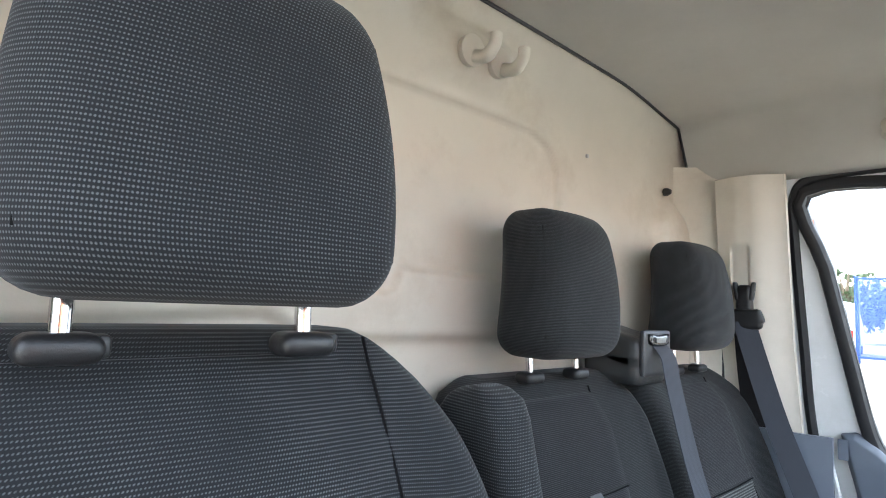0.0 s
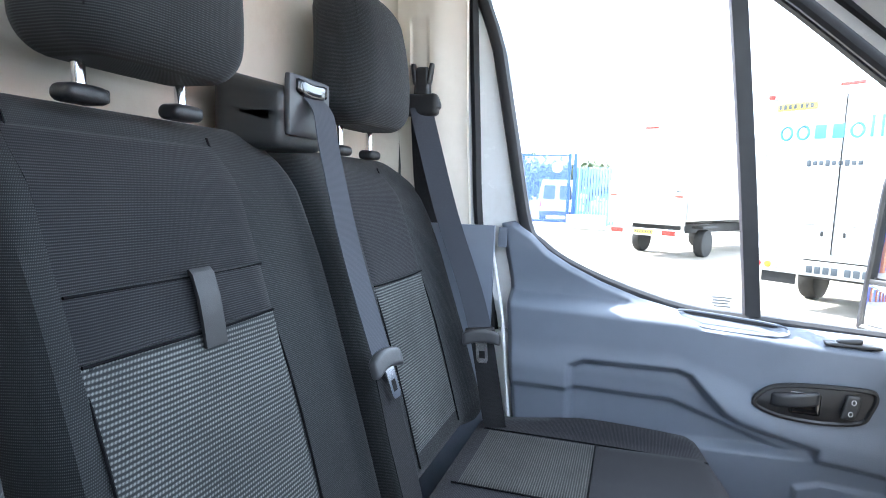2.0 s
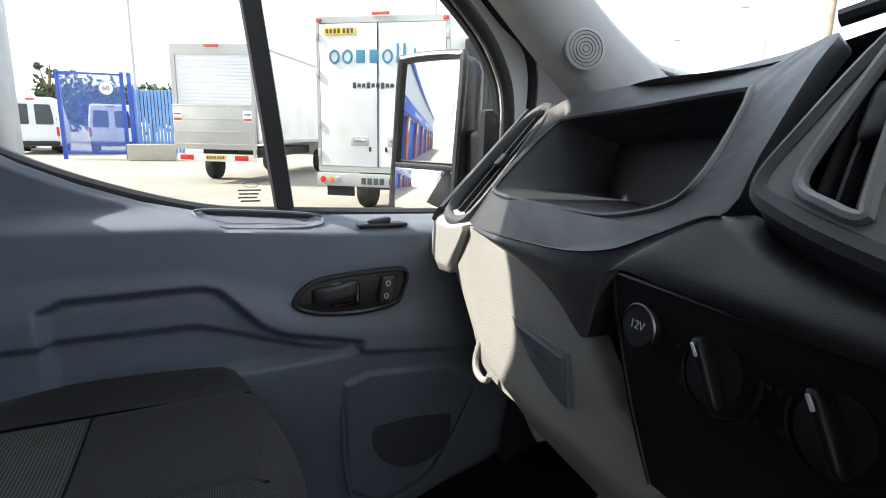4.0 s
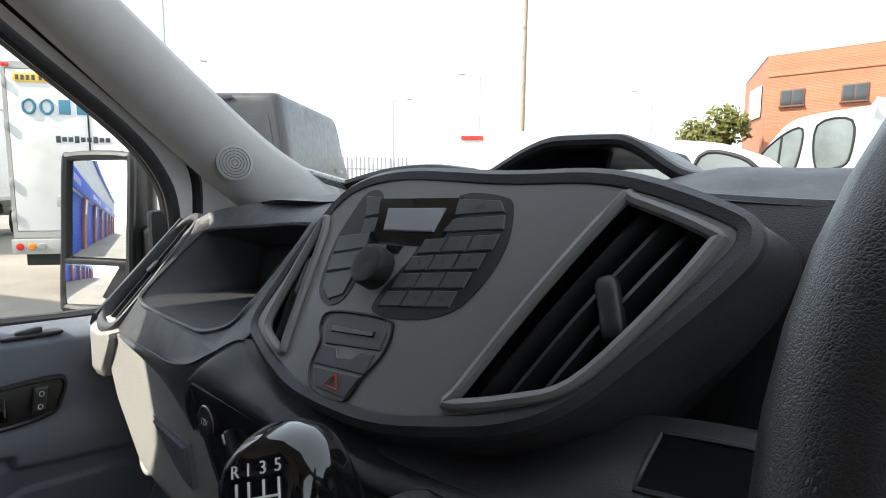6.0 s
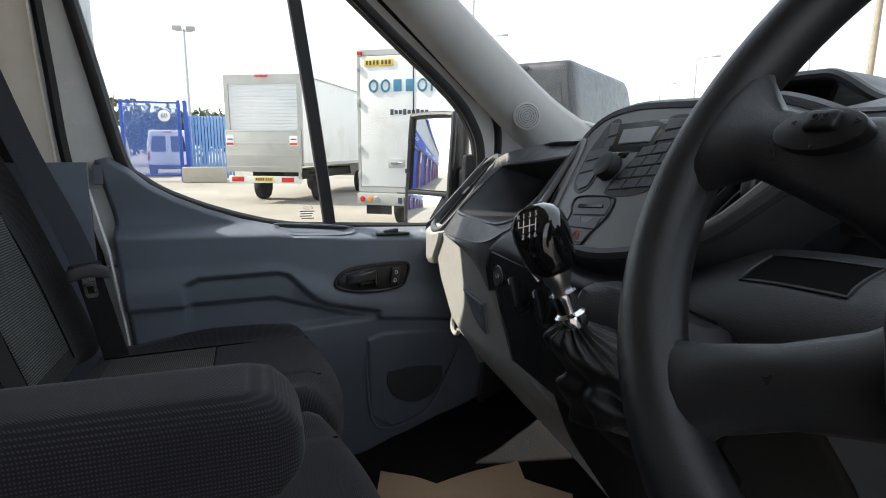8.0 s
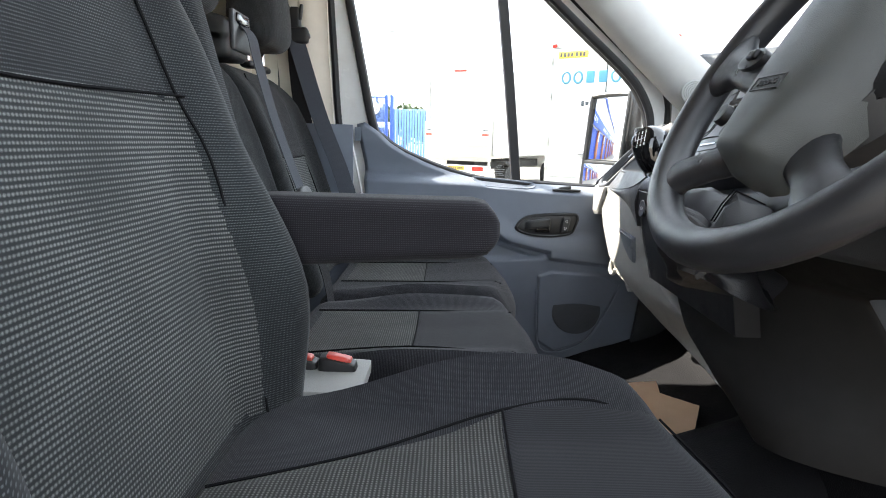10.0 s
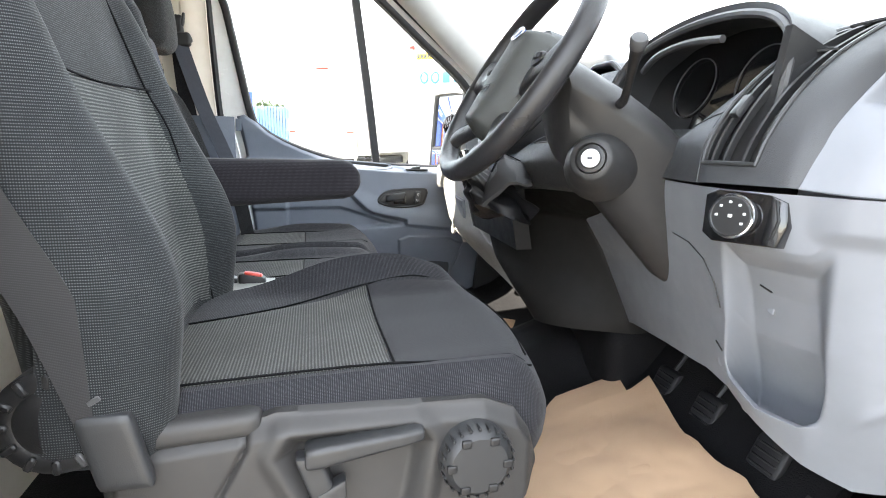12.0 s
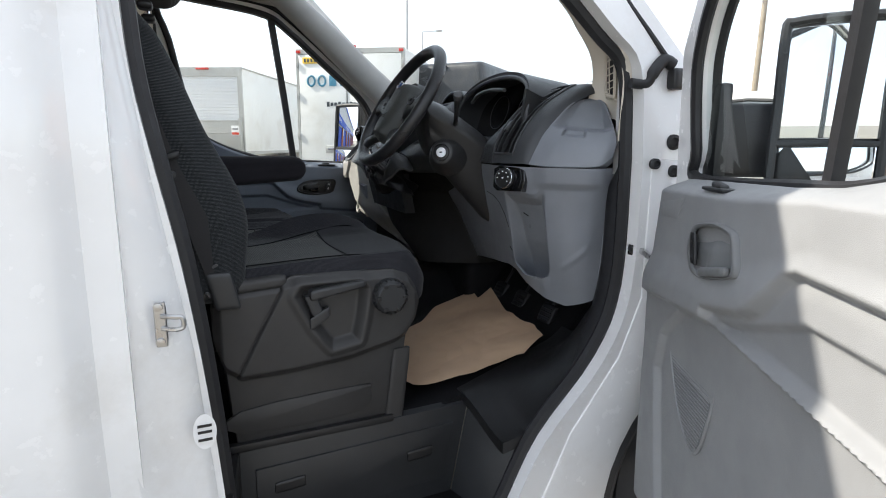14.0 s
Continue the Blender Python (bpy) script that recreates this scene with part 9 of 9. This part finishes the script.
def blue_gate():
    g = thing("blue_gate", (-4.0, 25.5, 0), "blue framed mesh gate panel with a round sign", "gate")
    a, b = Vector((-4.75, 26.2, 0)), Vector((-2.55, 26.0, 0))
    r = (b - a).normalized()
    for p in (a, b, b + r * 0.25):
        part("post", rbox((p.x, p.y, 1.7), (0.14, 0.14, 3.4), 0.01), M_BLUE, g)
    for z in (0.25, 3.3):
        part("rail", rbox(((a.x + b.x) / 2, a.y - 0.1, z), (2.2, 0.06, 0.08), 0.01), M_BLUE, g)
    m, nt, bs = shader("welded_mesh")
    bs.inputs["Base Color"].default_value = (0.10, 0.18, 0.5, 1)
    bs.inputs["Alpha"].default_value = 0.35
    part("mesh_infill", plate([(a.x, a.y - 0.08, 0.25), (b.x, b.y - 0.08, 0.25), (b.x, b.y - 0.08, 3.3), (a.x, a.y - 0.08, 3.3)], (0, 0.01, 0)), m, g)
    sg = part("speed_sign", lathe([(0.001, 0.02), (0.22, 0.02), (0.24, 0.01), (0.24, 0)], (-3.1, 25.9, 2.75), (0, -1, 0), 28), M_MARK, g, "round white sign")
    part("writing", lettering("60", 0.26, (-3.1, 25.87, 2.75), (1, 0, 0), (0, 0, 1), 0.004), M_INK, sg)
    w = thing("blue_fence", (-1.5, 26.3, 0), "pale blue ribbed sheet fence", "fence")
    for k in range(14):
        part("sheet", rbox((-2.2 + 0.13 * k, 26.4, 1.45), (0.10, 0.05, 2.7), 0.01, 1), M_SKYB, w)
    part("post", rbox((-2.3, 26.35, 1.7), (0.12, 0.12, 3.4), 0.01), M_BLUE, w)
    c = thing("concrete_block", (-1.5, 25.0, 0), "weathered concrete barrier block on the yard", "block")
    part("block", rbox((-1.6, 25.0, 0.32), (1.7, 0.5, 0.64), 0.04, 3), M_CONC, c)
    for k in range(4):
        p = thing("bollard", (-3.0 + 0.35 * k, 14.0 - 0.9 * k, 0), "short grey steel bollard", "bollard", "bollards")
        part("post", lathe([(0.11, 0.0), (0.11, 0.90), (0.09, 0.95), (0.001, 0.96)], (-3.3 + 0.28 * k, 14.0 - 1.1 * k, 0), (0, 0, 1), 20), M_GALV, p)


blue_gate()


def lamp_post(az, dist, h, arm=1.2, side=1, eye=(0.4, -0.3)):
    x, y = eye[0] + dist * math.cos(radians(az)), eye[1] + dist * math.sin(radians(az))
    t = thing("street_lamp", (x, y, 0), "tall grey steel street lamp", "street lamp", "street lamps")
    part("column", tube([(x, y, 0), (x, y, h * 0.5), (x, y, h)], [0.10, 0.075, 0.05], 8), M_GALV, t)
    r = Vector((math.sin(radians(az)), -math.cos(radians(az)), 0)) * side
    part("arm", tube([(x, y, h), (x + r.x * arm, y + r.y * arm, h + 0.12)], 0.035, 6), M_GALV, t)
    part("lantern", rbox((x + r.x * (arm + 0.2), y + r.y * (arm + 0.2), h + 0.12), (0.55, 0.35, 0.12), 0.05, 2, (0, 0, az - 90)), M_GALV, t)


for az, dist, el, side in ((68.4, 34, 21, 1), (67.0, 50, 10.8, 1), (38.9, 46, 10.6, -1), (47.6, 52, 8.2, 1), (22.4, 52, 8.7, -1), (29.0, 75, 6.8, -1), (44.5, 80, 6.2, 1), (50.6, 70, 6.0, 1), (33.0, 95, 5.2, -1), (110.0, 40, 11.0, 1)):
    lamp_post(az, dist, 1.45 + dist * math.tan(radians(el)), 1.3, side)


def poles():
    x, y = 0.4 + 30 * math.cos(radians(34.7)), -0.3 + 30 * math.sin(radians(34.7))
    t = thing("telegraph_pole", (x, y, 0), "tall weathered wooden telegraph pole", "pole")
    part("pole", tube([(x, y, 0), (x + 0.1, y, 6), (x + 0.2, y, 13)], [0.15, 0.13, 0.10], 10), M_POLE, t)
    for z in (3.5, 5.0, 6.5, 8.0, 9.5):
        part("step", rbox((x + 0.1, y, z), (0.36, 0.04, 0.04), 0.005), M_GALV, t)
    x, y = 0.4 + 36 * math.cos(radians(95.4)), -0.5 + 36 * math.sin(radians(95.4))
    f = thing("floodlight_mast", (x, y, 0), "tall mast with two floodlights", "floodlight")
    part("mast", tube([(x, y, 0), (x, y, 8.0)], [0.12, 0.06], 8), M_GALV, f)
    for s in (-0.35, 0.35):
        part("floodlight", rbox((x + s, y - 0.1, 8.05), (0.5, 0.25, 0.28), 0.05, 2, (25, 0, 10 * s)), M_GALV, f)
    part("cross_arm", rbox((x, y, 7.9), (0.9, 0.06, 0.06), 0.01), M_GALV, f)


poles()


def palisade():
    a, b = Vector((12.5, 17.0, 0)), Vector((27.0, 5.5, 0))
    t = thing("palisade_fence", (18, 12, 0), "galvanised steel palisade fence with pointed pales", "fence")
    r = (b - a).normalized()
    L = (b - a).length
    yaw = math.degrees(math.atan2(r.y, r.x))
    bms = []
    n = int(L / 0.155)
    for k in range(n):
        p = a + r * (0.155 * k)
        bms.append(rbox((p.x, p.y, 1.2), (0.068, 0.02, 2.4), 0, 1, (0, 0, yaw)))
        bms.append(rbox((p.x, p.y, 2.42), (0.05, 0.02, 0.05), 0, 1, (0, 45, yaw)))
    ob = part("pale", join(*bms), M_GALV, t, smooth=0)
    tagged(ob, kind="stuff")
    for z in (0.5, 2.0):
        part("rail", tube([a + Vector((0, 0, z)), b + Vector((0, 0, z))], 0.03, 6), M_GALV, t)
    for k in range(8):
        p = a + r * (L / 7 * k)
        part("post", rbox((p.x, p.y, 1.2), (0.10, 0.10, 2.4), 0.01, 1), M_GALV, t)


palisade()


def brick_mat():
    """Fired clay, each brick of its own tone."""
    m, nt, b = shader("clay_brick")
    info = nt.nodes.new("ShaderNodeObjectInfo").outputs["Random"]
    co = nt.nodes.new("ShaderNodeTexCoord").outputs["Object"]
    c = blend(nt, remap(nt, info, 0, 1, 0.0, 1.0), (0.30, 0.105, 0.055), (0.50, 0.235, 0.135))
    c = blend(nt, remap(nt, noise_node(nt, co, 30, 6), 0, 0.6, 0.45, 0.75), c, (0.24, 0.10, 0.07))
    nt.links.new(c, b.inputs["Base Color"])
    b.inputs["Roughness"].default_value = 0.9
    bump(nt, b, noise_node(nt, co, 180, 4), 0.4, 0.003)
    return m


M_MORTAR = surface("mortar", (0.42, 0.39, 0.35), 0.95, var=0.1, grain=0.4, gscale=200)
M_CLAY = brick_mat()


def lay_bricks(pier, x, y):
    """Courses of single bricks round the three seen faces of a pier."""
    mesh = {}
    for length in (0.215, 0.165, 0.105):
        ob = part("brick", rbox((0, 0, 0), (length, 0.09, 0.065), 0.004, 1), M_CLAY, pier)
        mesh[length] = ob.data
        bpy.data.objects.remove(ob)

    def lay(length, at, turn):
        ob = new("brick", mesh[length])
        ob.parent = pier
        ob.matrix_world = Matrix.Translation(at) @ Matrix.Rotation(turn, 4, "Z")
    for c in range(35):
        z = 0.0375 + 0.075 * c
        row = (0.215, 0.215, 0.105) if c % 2 == 0 else (0.105, 0.215, 0.215)
        a = x - 0.28
        for length in row:
            lay(length, (a + length / 2 + 0.001, y - 0.208, z), 0.0)
            a += length + 0.0115
        for side in (-1, 1):
            a = y - 0.25 + 0.1
            for length in ((0.215, 0.165) if c % 2 else (0.165, 0.215)):
                lay(length, (x + side * 0.238, a + length / 2 + 0.004, z), math.pi / 2)
                a += length + 0.0115


def depot():
    """The brick and clad workshop behind the van: its corner, blue fascia, piers and shutters."""
    Y = 5.75
    t = thing("workshop_building", (-14, 9, 0), "workshop with orange brick piers, blue shutters and blue fascia", "building")
    part("wall", plate([(-29.2, Y + 0.1, 0), (-1.2, Y + 0.1, 0), (-3.6, Y + 6.1, 0), (-29.2, Y + 6.1, 0)], (0, 0, 5.2)), M_CLAD, t)
    part("downpipe", rbox((-1.10, Y - 0.02, 1.5), (0.16, 0.16, 3.0), 0.02), M_GALV, t, "pale grey downpipe at the corner")
    for k in range(9):
        x = -1.45 - 3.3 * k
        p = part("brick_pier", rbox((x, Y, 1.32), (0.548, 0.488, 2.64) if k == 0 else (0.56, 0.5, 2.64), 0.004 if k == 0 else 0.01), M_MORTAR if k == 0 else M_BRICK, t, "orange brick pier")
        if k == 0:
            lay_bricks(p, x, Y)
        part("pier_cap", rbox((x, Y - 0.27, 2.2), (0.34, 0.06, 0.8), 0.01), M_CLAD, p)
        if k < 8:
            sh = part("shutter", rbox((x - 1.65, Y + 0.10, 1.3), (2.74, 0.06, 2.6), 0.01), M_BLUE, t, "blue roller shutter")
            for j in range(12):
                part("slat", rbox((x - 1.65, Y + 0.06, 0.15 + 0.21 * j), (2.72, 0.02, 0.18), 0.006, 1), M_BLUE, sh)
    fas = part("fascia", rbox((-15.0, Y - 0.35, 3.0), (26.6, 0.12, 0.70), 0.01), M_BLUE, t, "blue sign fascia with white lettering")
    for k in range(4):
        part("writing", lettering("SHOCK ABSORBERS", 0.38, (-4.5 - 6.5 * k, Y - 0.42, 3.0), (1, 0, 0), (0, 0, 1), 0.004), M_MARK, fas)
    for k in range(88):
        part("cladding_rib", rbox((-1.15 - 0.32 * k, Y + 0.08, 4.0), (0.09, 0.04, 2.3), 0.01, 1), M_CLAD, t)
    part("roof_trim", rbox((-15.2, Y + 0.02, 5.25), (28.2, 0.30, 0.30), 0.02), M_BLUE, t)


depot()


def brick_office():
    t = thing("brick_office", (36, 0, 0), "two-storey orange brick office with brown windows", "building")
    plan = ((34.55, 7.63), (43.1, 10.9), (52.0, 6.0), (52.0, -22.0), (34.55, -22.0))
    part("wall", plate([(x, y, 0) for x, y in plan], (0, 0, 8.3)), M_BRICK, t)
    mx, my = sum(p[0] for p in plan) / 5, sum(p[1] for p in plan) / 5
    part("roof_edge", plate([(mx + (x - mx) * 1.003, my + (y - my) * 1.003, 8.3) for x, y in plan], (0, 0, 0.08)), M_GALV, t)
    for y in (6.4, 3.75, -0.4, -4.4, -8.4):
        for z in (6.05, 2.4):
            w = part("window", rbox((34.52, y, z), (0.10, 1.10, 0.84), 0.02), M_BRNW, t, "brown framed window")
            for q in (-0.26, 0.26):
                part("pane", rbox((34.46, y + q, z), (0.03, 0.44, 0.70), 0.01), M_DGLASS, w)
            part("sill", rbox((34.46, y, z - 0.46), (0.22, 1.2, 0.07), 0.01), M_BRNW, w)
    part("string_course", rbox((34.52, -7.2, 7.25), (0.08, 29.5, 0.10), 0.01), M_BRICK, t)
    d = Vector((8.55, 3.27, 0)).normalized()
    n = Vector((-d.y, d.x, 0)) * 0.06
    a = Vector((34.55, 7.63, 0)) + n
    part("wall_sign", plate([a + d * q + Vector((0, 0, z)) for q, z in ((1.2, 5.3), (5.6, 5.5), (5.6, 7.3), (1.2, 7.0))], n), M_MARK, t, "plain white wall sign")


M_BRNW = surface("brown_frame", (0.10, 0.045, 0.03), 0.5)
brick_office()
M_LEAF = surface("sunlit_leaf", (0.12, 0.12, 0.025), 0.6, var=0.35, scale=1.5)
M_LEAF2 = surface("dark_leaf", (0.045, 0.07, 0.025), 0.6, var=0.3, scale=1.2)
M_BARK = surface("bark", (0.12, 0.09, 0.06), 0.9, var=0.2)


def tree(az, dist, h, w, mat, n=900, seed=1, label="leafy tree beyond the fence", eye=(0.49, -0.28)):
    rnd = random.Random(seed)
    x, y = eye[0] + dist * math.cos(radians(az)), eye[1] + dist * math.sin(radians(az))
    t = thing("tree", (x, y, 0), label, "tree", "trees")
    part("trunk", tube([(x, y, 0), (x + 0.1, y, h * 0.35), (x, y + 0.1, h * 0.7)], [0.22, 0.16, 0.06], 8), M_BARK, t)
    for k in range(6):
        a = k * 1.05
        part("limb", tube([(x, y, h * (0.3 + 0.05 * k)), (x + w * 0.22 * math.cos(a), y + w * 0.22 * math.sin(a), h * (0.5 + 0.05 * k)), (x + w * 0.36 * math.cos(a), y + w * 0.36 * math.sin(a), h * (0.62 + 0.05 * k))], [0.09, 0.06, 0.02], 6), M_BARK, t)
    vs, fs = [], []
    lumps = [(rnd.uniform(-0.33, 0.33) * w, rnd.uniform(-0.33, 0.33) * w, h * rnd.uniform(0.42, 0.85), rnd.uniform(0.14, 0.26) * w) for _ in range(14)]
    for _ in range(n):
        lx, ly, lz, lr = rnd.choice(lumps)
        d = Vector((rnd.gauss(0, 1), rnd.gauss(0, 1), rnd.gauss(0, 0.8))).normalized() * lr * rnd.uniform(0.55, 1.05)
        c = Vector((x + lx, y + ly, lz)) + d
        s = rnd.uniform(0.10, 0.22) * max(1.0, w / 5)
        a = Vector((rnd.gauss(0, 1), rnd.gauss(0, 1), rnd.gauss(0, 1))).normalized()
        b = a.orthogonal().normalized()
        i = len(vs)
        vs += [c - a * s, c + b * s * 0.6, c + a * s, c - b * s * 0.6]
        fs.append((i, i + 1, i + 2, i + 3))
    me = bpy.data.meshes.new("crown")
    me.from_pydata(vs, [], fs)
    bm = bmesh.new()
    bm.from_mesh(me)
    part("crown", bm, mat, t, smooth=0)


tree(17.2, 34, 6.0, 3.8, M_LEAF, 3000, 3, "sunlit yellow-green tree beside the brick office")
tree(98.5, 52, 4.3, 7.0, M_LEAF2, 3600, 5, "low green trees beyond the gate")
tree(94.5, 55, 4.2, 7.0, M_LEAF2, 3600, 6, "low green trees beyond the gate")
tree(101.8, 36, 4.9, 1.2, M_LEAF2, 260, 8, "thin young tree beyond the gate")
